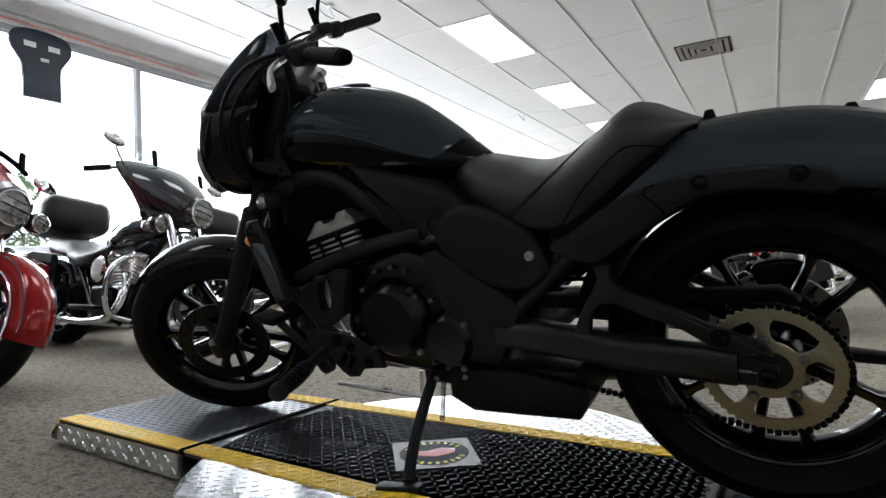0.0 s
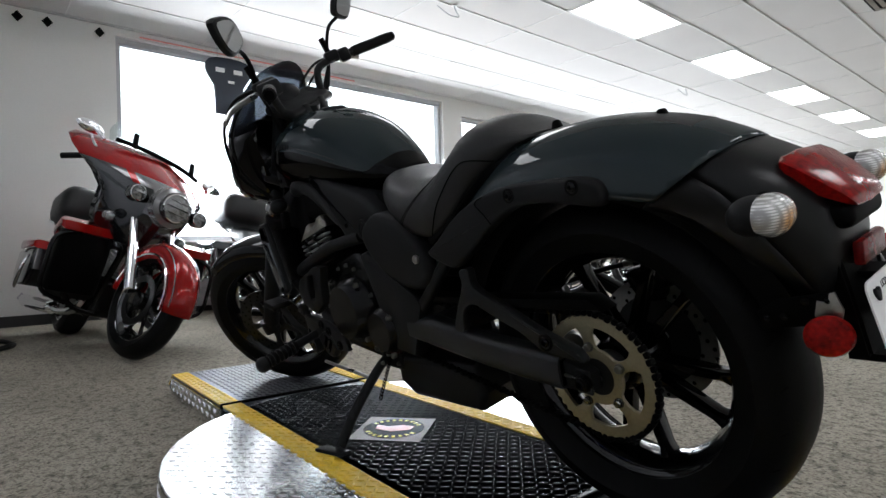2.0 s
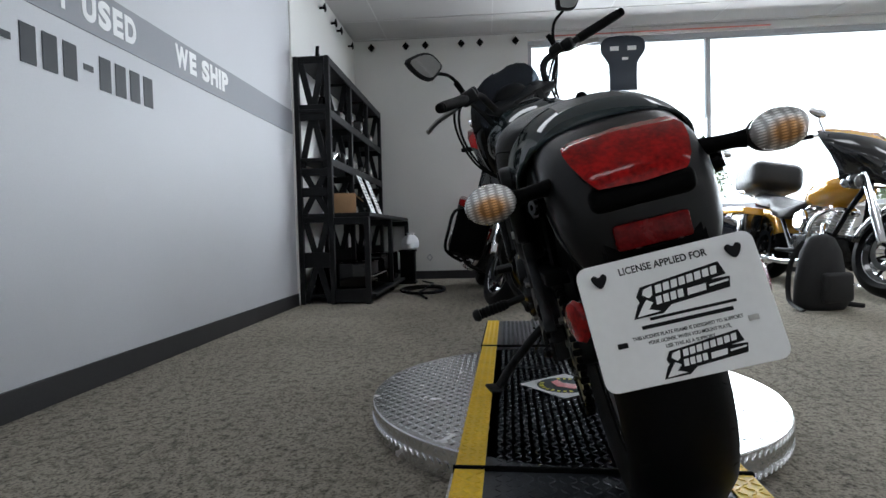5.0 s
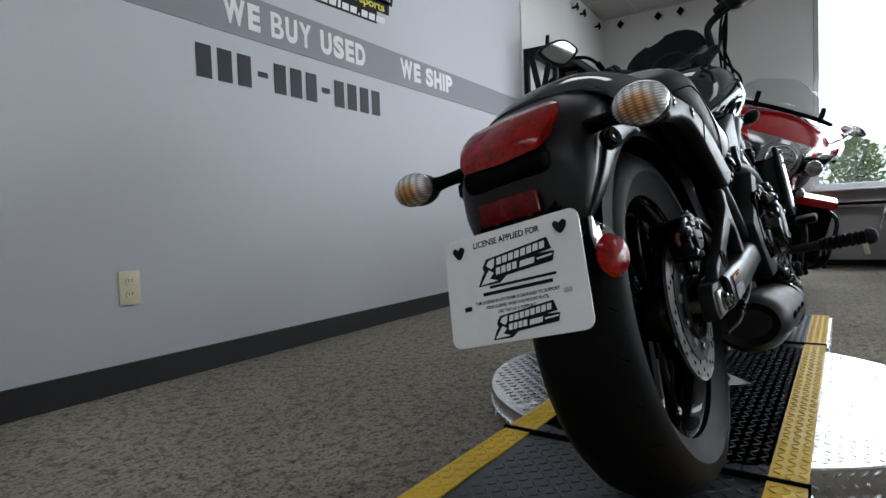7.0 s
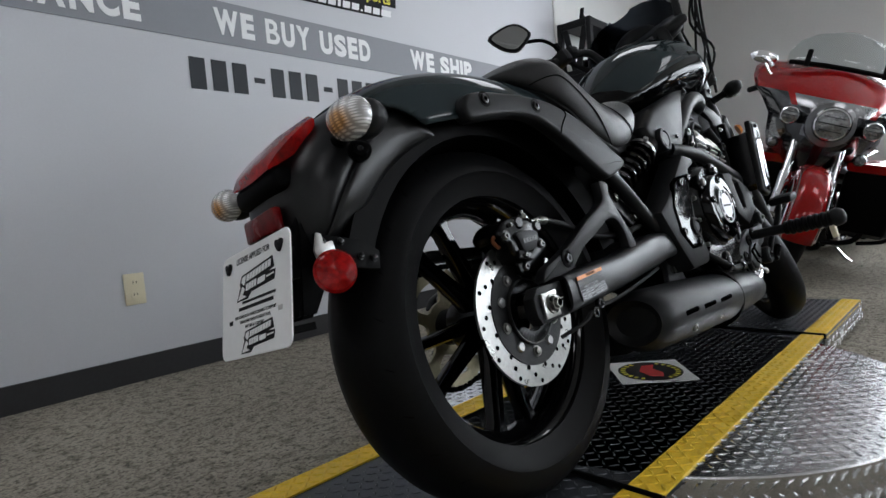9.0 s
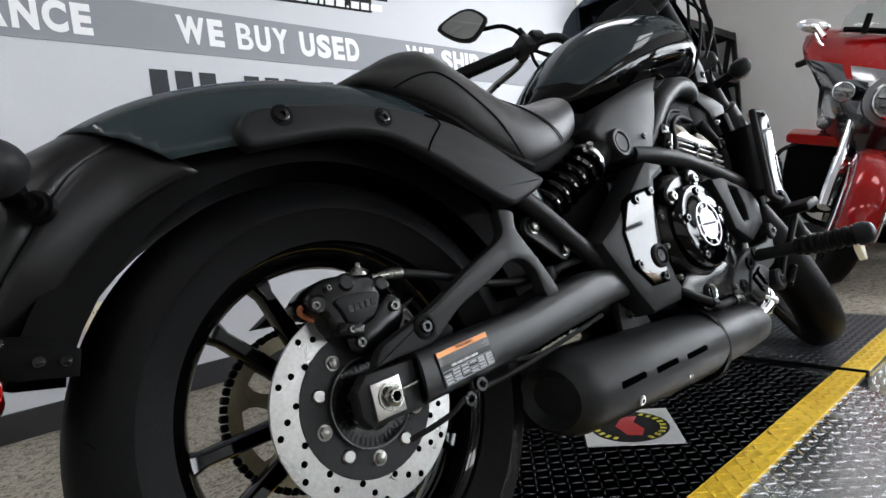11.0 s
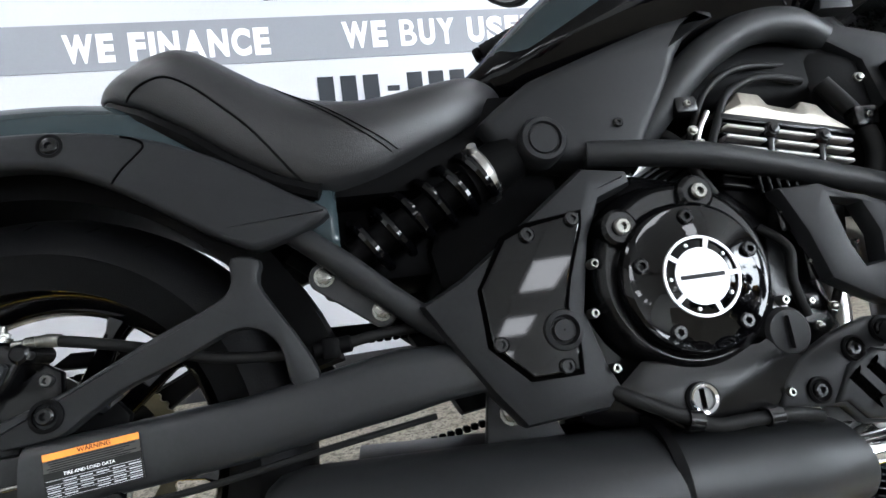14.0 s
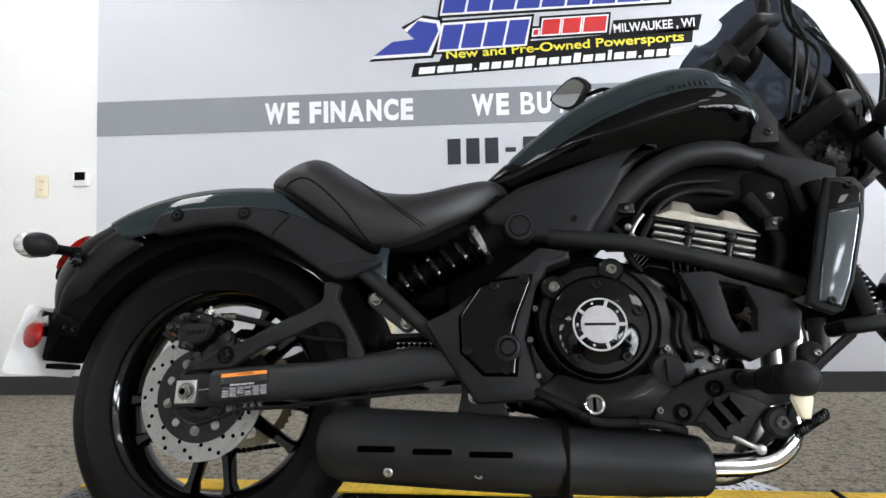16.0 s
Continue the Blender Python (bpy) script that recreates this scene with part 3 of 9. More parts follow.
def lugs(b, spots, z, l=0.022, w=0.0058, h=0.0022):
    """Raised lens-shaped treads: (x, y, angle) each."""
    for x, y, a in spots:
        c, s = math.cos(a), math.sin(a)
        P = [(-l / 2, 0), (0, -w / 2), (l / 2, 0), (0, w / 2)]
        lo = [b.verts.new((x + p * c - q * s, y + p * s + q * c, z)) for p, q in P]
        hi = [b.verts.new((x + (p * c - q * s) * 0.6, y + (p * s + q * c) * 0.6, z + h)) for p, q in P]
        for i in range(4):
            b.faces.new((lo[i], lo[(i + 1) % 4], hi[(i + 1) % 4], hi[i]))
        b.faces.new(hi)


def tread(x0, x1, y0, y1, inside=None, pitch=0.021):
    out = []
    nx, ny = int((x1 - x0) / pitch), int((y1 - y0) / pitch)
    for i in range(nx):
        for j in range(ny):
            x, y = x0 + (i + 0.5) * pitch, y0 + (j + 0.5) * pitch
            if inside is None or inside(x, y):
                out.append((x, y, radians(45 if (i + j) % 2 else -45)))
    return out


disc = thing("turntable", PLAT, "round bright diamond-plate turntable on the carpet", "turntable")
b = bmesh.new()
lathe(b, [(0.001, 0.006), (0.60, 0.006), (0.603, 0.010), (0.603, PH - 0.006), (0.600, PH - 0.003), (0.001, PH - 0.003)], (0, 0, 0), (0, 0, 1), 96, closed=False)
part("deck", b, M_alu, disc)
b = bmesh.new()
lugs(b, tread(-0.6, 0.6, -0.6, 0.6, lambda x, y: x * x + y * y < 0.585 ** 2 and abs(y) > HW - 0.02), PH - 0.0035)
for i in range(150):
    for k in range(3):
        a = 2 * math.pi * (i + 0.5 * (k % 2)) / 150
        z = 0.02 + 0.024 * k
        t = Matrix.Rotation(a, 4, "Z") @ Matrix.Translation((0.6028, 0, z)) @ Matrix.Rotation(radians(90), 4, "Y") @ Matrix.Rotation(radians(45 if k % 2 else -45), 4, "Z")
        P = [(-0.012, 0), (0, -0.004), (0.012, 0), (0, 0.004)]
        lo = [b.verts.new(t @ Vector((p, q, 0))) for p, q in P]
        hi = [b.verts.new(t @ Vector((p * 0.6, q * 0.6, 0.003))) for p, q in P]
        for j in range(4):
            b.faces.new((lo[j], lo[(j + 1) % 4], hi[(j + 1) % 4], hi[j]))
        b.faces.new(hi)
tr = part("tread", b, M_alu, disc)
tagged(tr, "raised diamond treads", kind="stuff")
b = bmesh.new()
cyl(b, (0.40, -0.50, PH - 0.004), (0.40, -0.50, PH + 0.085), 0.009, n=14, bev=0.002)
part("locking_pin", b, M_steel, disc, "upright steel locking pin")

ramp = thing("motorcycle_ramp", PLAT, "black diamond-plate motorcycle ramp with yellow edge stripes", "ramp")
SX = 0.622
for x0, x1, nm in ((-1.33, -SX - 0.006, "rear_ramp"), (-SX + 0.006, SX - 0.006, "centre_deck"), (SX + 0.006, 1.37, "front_ramp")):
    b = bmesh.new()
    end = abs(x0) > 1 or abs(x1) > 1
    t0 = 0.012 if end else PH - 0.016
    if end:
        s = 1 if x1 > 1 else -1
        xe, xi = (x1, x0) if s > 0 else (x0, x1)
        pr = [(xi, t0), (xi, PH - 0.003), (xe - s * 0.07, PH - 0.003), (xe, 0.03), (xe, t0)]
    else:
        pr = [(x0, t0), (x0, PH - 0.003), (x1, PH - 0.003), (x1, t0)]
    slab(b, pr, -HW + 0.002, HW - 0.002, 0.002, 1)
    part(nm, b, M_dplate, ramp)
    for sy in (-1, 1):
        b = bmesh.new()
        ys = sorted((sy * HW, sy * (HW - 0.062)))
        xa, xb = (x0 + (0.07 if x0 < -1 else 0), x1 - (0.07 if x1 > 1 else 0))
        bx(b, ((xa + xb) / 2, (ys[0] + ys[1]) / 2, PH - 0.0015), (xb - xa, 0.062, 0.005))
        if end:
            b2 = bmesh.new()
            xq = xb if x1 > 1 else xa
            xe = x1 if x1 > 1 else x0
            q = [(xq, PH + 0.001), (xe, 0.0325), (xe, 0.0295), (xq, PH - 0.002)]
            slab(b2, q, ys[0], ys[1])
            join(b, b2)
        lugs(b, [(x, y, a) for x, y, a in tread(xa, xb, ys[0], ys[1], pitch=0.02)], PH + 0.001, 0.022, 0.007, 0.002)
        part("yellow_stripe", b, M_yellow, ramp, "worn yellow painted edge stripe")
        if end:
            b = bmesh.new()
            bx(b, ((xa + xb) / 2, sy * (HW + 0.004), PH / 2), (xb - xa, 0.008, PH - 0.02))
            for i in range(int((xb - xa) / 0.03)):
                for k in range(2):
                    t = Matrix.Translation((xa + 0.02 + i * 0.03, sy * (HW + 0.008), 0.03 + 0.028 * k)) @ Matrix.Rotation(radians(-90 * sy), 4, "X") @ Matrix.Rotation(radians(45 if (i + k) % 2 else -45), 4, "Z")
                    P = [(-0.012, 0), (0, -0.004), (0.012, 0), (0, 0.004)]
                    lo = [b.verts.new(t @ Vector((p, q, 0))) for p, q in P]
                    hi = [b.verts.new(t @ Vector((p * 0.6, q * 0.6, 0.003))) for p, q in P]
                    for j in range(4):
                        b.faces.new((lo[j], lo[(j + 1) % 4], hi[(j + 1) % 4], hi[j]))
                    b.faces.new(hi)
            part("side_skirt", b, M_alu, ramp, "bright diamond-plate side skirt")
    b = bmesh.new()
    lugs(b, tread(x0 + 0.01 + (0.07 if x0 < -1 else 0), x1 - 0.01 - (0.07 if x1 > 1 else 0), -HW + 0.065, HW - 0.065), PH - 0.0035)
    p = part("tread", b, M_dplate, ramp)
    tagged(p, "raised diamond treads", kind="stuff")
for s in (-1, 1):
    b = bmesh.new()
    cyl(b, (s * SX, -HW - 0.004, PH - 0.003), (s * SX, HW + 0.004, PH - 0.003), 0.009, n=10)
    part("hinge_rod", b, M_dark, ramp, "black hinge rod")


# ---- the motorcycle: local x to its front, y to its left, z up, rear tyre's foot at the origin ----
LEANED = pose(0.8, 1.345, PH, 0, 0, 177.2) @ pose(0, 0, 0, -13, 0, 0)
moto = thing("motorcycle", LEANED, "black and slate-grey cruiser motorcycle leaning on its side stand", "motorcycle")
R = 0.303        # wheel radius


def plates(name, outline, y0, y1, material, bev=0.004, label="", hole=None, both=False, parent=None, angle=38):
    out = []
    for s in ((1, -1) if both else (1,)):
        b = bmesh.new()
        slab(b, outline, s * y0, s * y1, bev, hole=hole)
        out.append(part(name, b, material, parent or moto, label, angle))
    return out[0]


def wheel(parent, m, tyre_w, rim_r, spokes, name, turn=0.0):
    """Tyre, rim, hub and spokes about the y axis of m."""
    w = thing(name, m)
    w.parent = parent
    h = tyre_w / 2
    b = bmesh.new()
    prof = [(rim_r - 0.012, -h * 0.74), (rim_r + 0.02, -h * 0.93), (R - 0.055, -h), (R - 0.03, -h * 0.93), (R - 0.012, -h * 0.68), (R - 0.003, -h * 0.36), (R, 0), (R - 0.003, h * 0.36), (R - 0.012, h * 0.68), (R - 0.03, h * 0.93), (R - 0.055, h), (rim_r + 0.02, h * 0.93), (rim_r - 0.012, h * 0.74)]
    lathe(b, prof, (0, 0, 0), (0, 1, 0), 96)
    tyre = part("tyre", b, M_rubber, w, "black road tyre with slanted grooves")
    b = bmesh.new()
    for s in (-1, 1):
        for i in range(26):
            a0 = 2 * math.pi * (i + (0.5 if s > 0 else 0)) / 26
            pts = [(R - 0.0036, 0.12), (R - 0.0132, 0.61), (R - 0.029, 0.885)]
            P = []
            for k, (r, f) in enumerate(pts):
                a = a0 + 0.055 * k
                P.append((r * math.cos(a), s * f * h, r * math.sin(a)))
            tube(b, smooth(P, 3), [0.001, 0.0026, 0.003, 0.003, 0.003, 0.0026, 0.001], 5)
    part("groove", b, M_dark, tyre)
    b = bmesh.new()
    q = h * 0.74
    lathe(b, [(rim_r + 0.004, -q), (rim_r + 0.006, -q + 0.006), (rim_r - 0.006, -q + 0.014), (rim_r - 0.012, -q * 0.5), (rim_r - 0.024, -q * 0.3), (rim_r - 0.024, q * 0.3), (rim_r - 0.012, q * 0.5), (rim_r - 0.006, q - 0.014), (rim_r + 0.006, q - 0.006), (rim_r + 0.004, q), (rim_r - 0.008, q - 0.004), (rim_r - 0.03, q * 0.45), (rim_r - 0.036, q * 0.2), (rim_r - 0.036, -q * 0.2), (rim_r - 0.03, -q * 0.45), (rim_r - 0.008, -q + 0.004)], (0, 0, 0), (0, 1, 0), 96)
    rim = part("rim", b, M_rim, w, "gloss black alloy rim")
    # Added metal rings imitate the double line of reflection along the gloss lip.
    for sy in (-1, 1):
        for rr, yy, th in ((rim_r + 0.003, q + 0.001, 0.0034), (rim_r - 0.010, q - 0.006, 0.0024)):
            b = bmesh.new()
            lathe(b, [(rr + th * math.cos(k * math.pi / 4), sy * yy + th * math.sin(k * math.pi / 4)) for k in range(8)], (0, 0, 0), (0, 1, 0), 96)
            part("rim_glint_ring", b, M_lip, rim)
    b = bmesh.new()
    lathe(b, [(0.022, -0.06), (0.045, -0.06), (0.05, -0.045), (0.05, 0.045), (0.045, 0.06), (0.022, 0.06)], (0, 0, 0), (0, 1, 0), 32)
    part("hub", b, M_engine, w)
    for i in range(spokes):
        for sgn in (-1, 1):
            a = 2 * math.pi * i / spokes + turn
            a2 = a + sgn * 0.22
            p0 = Vector((math.cos(a + sgn * 0.28) * 0.045, 0, math.sin(a + sgn * 0.28) * 0.045))
            p1 = Vector((math.cos(a2) * (rim_r - 0.028), 0, math.sin(a2) * (rim_r - 0.028)))
            d = (p1 - p0).normalized()
            u = Vector((-d.z, 0, d.x))
            b = bmesh.new()
            rs = []
            for f, ww, tt in ((0, 0.014, 0.022), (0.15, 0.011, 0.02), (0.85, 0.009, 0.017), (1, 0.016, 0.02)):
                c = p0.lerp(p1, f)
                rs.append([b.verts.new(c + u * x * ww + Vector((0, y * tt, 0))) for x, y in ((-1, -0.6), (-0.6, -1), (0.6, -1), (1, -0.6), (1, 0.6), (0.6, 1), (-0.6, 1), (-1, 0.6))])
            skin(b, rs)
            part("spoke", b, M_gloss, w)
    return w


def brake_disc(parent, y, ro, ri, nh, metal=None):
    """A drilled disc on its black carrier."""
    b = bmesh.new()
    lathe(b, [(ri, y - 0.0025), (ro, y - 0.0025), (ro, y + 0.0025), (ri, y + 0.0025)], (0, 0, 0), (0, 1, 0), 96)
    d = part("brake_disc", b, metal or M_disc, parent, "drilled steel brake disc")
    # Drill holes are thin black discs on the faces, dark as if shaded inside.
    b = bmesh.new()
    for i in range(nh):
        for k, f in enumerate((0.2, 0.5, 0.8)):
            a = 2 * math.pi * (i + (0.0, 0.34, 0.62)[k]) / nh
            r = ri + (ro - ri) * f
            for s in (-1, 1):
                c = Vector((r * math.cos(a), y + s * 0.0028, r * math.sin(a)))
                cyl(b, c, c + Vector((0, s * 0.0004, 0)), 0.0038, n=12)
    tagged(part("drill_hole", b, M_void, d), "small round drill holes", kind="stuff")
    b = bmesh.new()
    if metal:
        lathe(b, [(0.03, y - 0.004), (0.05, y - 0.004), (0.05, y + 0.004), (0.03, y + 0.004)], (0, 0, 0), (0, 1, 0), 48)
        for i in range(5):
            a = 2 * math.pi * i / 5
            slab(b, [(x * math.cos(a) - w * math.sin(a), x * math.sin(a) + w * math.cos(a)) for x, w in ((0.045, -0.016), (0.075, -0.009), (ri + 0.006, -0.015), (ri + 0.006, 0.015), (0.075, 0.009), (0.045, 0.016))], y - 0.004, y + 0.004, 0.001)
    else:
        lathe(b, [(0.03, y - 0.004), (ri + 0.004, y - 0.004), (ri + 0.004, y + 0.004), (0.03, y + 0.004)], (0, 0, 0), (0, 1, 0), 48)
    part("disc_carrier", b, M_matte, parent)
    return d


rear = wheel(moto, Matrix.Translation((0, 0, R)), 0.155, 0.222, 5, "rear_wheel", radians(52))
brake_disc(rear, -0.088, 0.121, 0.084, 13)
for i in range(10):
    a = 2 * math.pi * i / 10 + 0.25
    c = Vector((0.066 * math.cos(a), -0.092, 0.066 * math.sin(a)))
    b = bmesh.new()
    if i % 2:
        hexbolt(b, c, (0, -1, 0), 0.007, 0.006)
        part("disc_bolt", b, M_boltsteel, rear)
    else:
        cyl(b, c, c + Vector((0, -0.004, 0)), 0.0085, 0.0075, n=18, bev=0.001)
        part("disc_button", b, M_disc, rear, "bright round disc button")
b = bmesh.new()
lathe(b, [(0.034, -0.098), (0.052, -0.098), (0.053, -0.094), (0.034, -0.094)], (0, 0, 0), (0, 1, 0), 48)
for i in range(44):
    a = 2 * math.pi * i / 44
    bx(b, (0.0455, -0.0985, 0), (0.0095, 0.003, 0.0026))
    bmesh.ops.rotate(b, verts=b.verts[-8:], cent=(0, 0, 0), matrix=Matrix.Rotation(-a, 3, "Y"))
tagged(part("sensor_ring", b, M_engine, rear), "slotted black sensor ring", kind="stuff")
b = bmesh.new()
lathe(b, [(0.0525, -0.0995), (0.0540, -0.0995), (0.0540, -0.094), (0.0525, -0.094)], (0, 0, 0), (0, 1, 0), 56)
part("sensor_ring_edge", b, M_darksteel, rear)

# sprocket on the left: toothed ring, hub ring and five arms
b = bmesh.new()
N = 46
o = []
for i in range(N * 4):
    a = 2 * math.pi * i / (N * 4)
    r = 0.110 + (0.003 if i % 4 in (1, 2) else -0.001)
    o.append((r * math.cos(a), r * math.sin(a)))
inner = [(0.091 * math.cos(2 * math.pi * i / 60), 0.091 * math.sin(2 * math.pi * i / 60)) for i in range(60)]
slab(b, o, 0.100, 0.107, hole=inner)
spk = part("sprocket", b, M_gold, rear, "dull bronze rear sprocket")
b = bmesh.new()
lathe(b, [(0.034, 0.1005), (0.051, 0.1005), (0.051, 0.1075), (0.034, 0.1075)], (0, 0, 0), (0, 1, 0), 40)
part("hub_ring", b, M_gold, spk)
for i in range(5):
    a = 2 * math.pi * i / 5 + 0.2
    b = bmesh.new()
    c, s = math.cos(a), math.sin(a)
    arm = [(0.046, -0.017), (0.056, -0.0105), (0.068, -0.0095), (0.080, -0.012), (0.093, -0.022), (0.093, 0.022), (0.080, 0.012), (0.068, 0.0095), (0.056, 0.0105), (0.046, 0.017)]
    slab(b, [(x * c - y * s, x * s + y * c) for x, y in arm], 0.1002, 0.1072, 0.001)
    part("sprocket_arm", b, M_gold, spk)
    b = bmesh.new()
    hexbolt(b, (0.055 * c, 0.107, 0.055 * s), (0, 1, 0), 0.007, 0.010)
    part("sprocket_bolt", b, M_boltsteel, spk)
b = bmesh.new()
lathe(b, [(0.012, 0.06), (0.034, 0.06), (0.034, 0.106), (0.012, 0.11)], (0, 0, 0), (0, 1, 0), 32)
part("sprocket_carrier", b, M_matte, rear)
b = bmesh.new()
cyl(b, (0, -0.13, 0), (0, 0.13, 0), 0.011, n=16)
part("axle", b, M_steel, rear)

# swingarm
BRACE = [(-0.008, 0.342), (-0.003, 0.355), (0.008, 0.365), (0.038, 0.376), (0.063, 0.385), (0.094, 0.397), (0.130, 0.415), (0.168, 0.434), (0.212, 0.453), (0.236, 0.466), (0.244, 0.480), (0.246, 0.505), (0.275, 0.500), (0.272, 0.476), (0.286, 0.449), (0.312, 0.405), (0.326, 0.368), (0.298, 0.366), (0.291, 0.396), (0.286, 0.410), (0.275, 0.423), (0.258, 0.430), (0.238, 0.428), (0.213, 0.417), (0.178, 0.402), (0.134, 0.385), (0.100, 0.364), (0.075, 0.350), (0.019, 0.345)]
ARM = [(0.046, 0.347, 0.285), (0.052, 0.349, 0.283), (0.16, 0.356, 0.291), (0.25, 0.362, 0.299), (0.335, 0.376, 0.310), (0.41, 0.388, 0.319), (0.45, 0.386, 0.326), (0.50, 0.384, 0.33)]
for s in (-1, 1):
    b = bmesh.new()
    rs = []
    for x, zt, zb in ARM:
        row = []
        for k in range(24):
            a = 2 * math.pi * k / 24
            c, w = math.cos(a), math.sin(a)
            row.append(b.verts.new((x, s * (0.126 + 0.026 * math.copysign(abs(c) ** 0.55, c)), (zt + zb) / 2 + (zt - zb) / 2 * math.copysign(abs(w) ** 0.6, w))))
        rs.append(row)
    skin(b, rs)
    arm = part("swingarm_tube", b, M_armcoat, moto, "matte black swingarm tube")
    b = bmesh.new()
    rbx(b, (0.0505, s * 0.126, 0.316), (0.012, 0.040, 0.050), 0.004)
    part("arm_mouth", b, M_void, arm)
    plates("swingarm_brace", [p[:2] for p in smooth([(x, z, 0) for x, z in BRACE], 3, True)], s * 0.124, s * 0.146, M_matte, 0.005)
    b = bmesh.new()
    slab(b, [(-0.036, 0.292), (-0.026, 0.278), (0.055, 0.282), (0.055, 0.340), (-0.020, 0.338), (-0.036, 0.322)] if s < 0 else [(-0.014, 0.292), (0.0, 0.286), (0.055, 0.284), (0.055, 0.340), (0.0, 0.328), (-0.014, 0.322)], s * 0.112, s * 0.137, 0.004)
    part("axle_carrier", b, M_matte, moto)
    b = bmesh.new()
    slab(b, [(-0.022 if s < 0 else -0.012, 0.285), (0.018, 0.287), (0.018, 0.328), (-0.022 if s < 0 else -0.012, 0.326)], s * 0.136, s * 0.143, 0.0015)
    part("axle_block", b, M_steel if s < 0 else M_matte, moto, "bright steel axle adjuster block" if s < 0 else "")
    b = bmesh.new()
    cyl(b, (0.018, s * 0.139, 0.310), (0.052, s * 0.139, 0.313), 0.0026, n=10)
    part("adjuster_rod", b, M_boltsteel, moto)
    b = bmesh.new()
    hexbolt(b, (0, s * 0.143, 0.307), (0, s, 0), 0.0125, 0.010)
    cyl(b, (0, s * 0.143, 0.307), (0, s * 0.158, 0.307), 0.0082, n=16, bev=0.001)
    nut = part("axle_nut", b, M_boltsteel if s < 0 else M_engine, moto)
    b = bmesh.new()
    cyl(b, (0, s * 0.1575, 0.307), (0, s * 0.1584, 0.307), 0.0056, n=14)
    part("axle_bore", b, M_void, nut)
    b = bmesh.new()
    lathe(b, [(0.012, 0.0), (0.016, 0.0), (0.016, 0.003), (0.012, 0.004)], (0.0685, s * 0.145, 0.372), (0, s, 0), 24)
    part("bolt_washer", b, M_dark, moto)
    b = bmesh.new()
    capbolt(b, (0.0685, s * 0.146, 0.372), (0, s, 0), 0.0085, 0.006)
    part("brace_bolt", b, M_engine, moto)
b = bmesh.new()
cyl(b, (0.42, -0.11, 0.355), (0.42, 0.11, 0.355), 0.034, n=20)
part("swingarm_bridge", b, M_matte, moto)
b = bmesh.new()
slab(b, [(0.075, 0.352), (0.088, 0.372), (0.105, 0.366), (0.120, 0.376), (0.132, 0.362), (0.130, 0.350)], -0.118, -0.106, 0.002)
part("guide_bracket", b, M_dark, moto)
# tyre data label on the swingarm
lab = thing("data_label", Matrix.Translation((0.1125, -0.1535, 0.3205)) @ Matrix(((1, 0, 0, 0), (0, 0, -1, 0), (0, 1, 0, 0), (0, 0, 0, 1))) @ pose(0, 0, 0, 0, 0, 5.3))
lab.parent = moto
tagged(lab, "silver and orange tyre data label")
b = bmesh.new()
bx(b, (0, 0, 0), (0.086, 0.043, 0.0012))
part("label_sheet", b, M_blacksteel, lab)
b = bmesh.new()
bx(b, (0, 0.0178, 0.0007), (0.085, 0.0062, 0.0006))
part("orange_band", b, M_orange, lab)
b = bmesh.new()
bx(b, (0, 0.0090, 0.0007), (0.085, 0.0105, 0.0006))
part("silver_band", b, M_darksteel, lab)
words("warning_text", "WARNING", 0.0042, Matrix.Translation((-0.012, 0.0162, 0.0012)), M_ink, lab, 0.0002)
words("data_text", "TIRE AND LOAD DATA", 0.0030, Matrix.Translation((-0.026, -0.0012, 0.0008)), M_plate, lab, 0.0002)
b = bmesh.new()
for i in range(5):
    bx(b, (-0.002 * (i % 3), 0.0132 - i * 0.0021, 0.0012), (0.078 - 0.007 * (i % 3), 0.0009, 0.0004))
part("print_bar", b, M_ink, lab)
b = bmesh.new()
for i in range(4):
    for j in range(6):
        if (i * 5 + j * 3) % 7:
            bx(b, (-0.035 + j * 0.0142, -0.0060 - i * 0.0040, 0.0007), (0.0110, 0.0011, 0.0004))
for z in (-0.0038, -0.0080, -0.0120, -0.0160, -0.0200):
    bx(b, (0, z, 0.0006), (0.083, 0.0004, 0.0004))
part("print_bar", b, M_frame, lab)

# rear caliper, hose and bracket
cal = thing("rear_caliper", Matrix())
cal.parent = moto
b = bmesh.new()
slab(b, [p[:2] for p in smooth([(x, z, 0) for x, z in ((-0.068, 0.432), (-0.058, 0.445), (-0.047, 0.452), (-0.029, 0.456), (0.007, 0.453), (0.028, 0.446), (0.035, 0.436), (0.031, 0.420), (0.020, 0.400), (0.001, 0.391), (-0.014, 0.386), (-0.030, 0.387), (-0.042, 0.399), (-0.046, 0.412), (-0.058, 0.417))], 3, True)], -0.127, -0.066, 0.007, 3)
part("caliper_body", b, M_engine, cal)
for x, z, r in ((-0.053, 0.427, 0.012), (0.034, 0.436, 0.010), (-0.012, 0.446, 0.011)):
    b = bmesh.new()
    cyl(b, (x, -0.075, z), (x, -0.130, z), r, n=18, bev=0.003)
    part("caliper_boss", b, M_engine, cal)
b = bmesh.new()
rbx(b, (-0.020, -0.110, 0.391), (0.034, 0.044, 0.016), 0.004, 2, rot=Euler((0, radians(14), 0)).to_matrix())
part("pad_pin_boss", b, M_engine, cal)
b = bmesh.new()
slab(b, [(-0.034, 0.425), (-0.030, 0.429), (-0.022, 0.431), (0.002, 0.431), (0.022, 0.428), (0.025, 0.424), (0.019, 0.410), (0.012, 0.401), (-0.012, 0.396), (-0.023, 0.400), (-0.028, 0.414)], -0.125, -0.1335, 0.002)
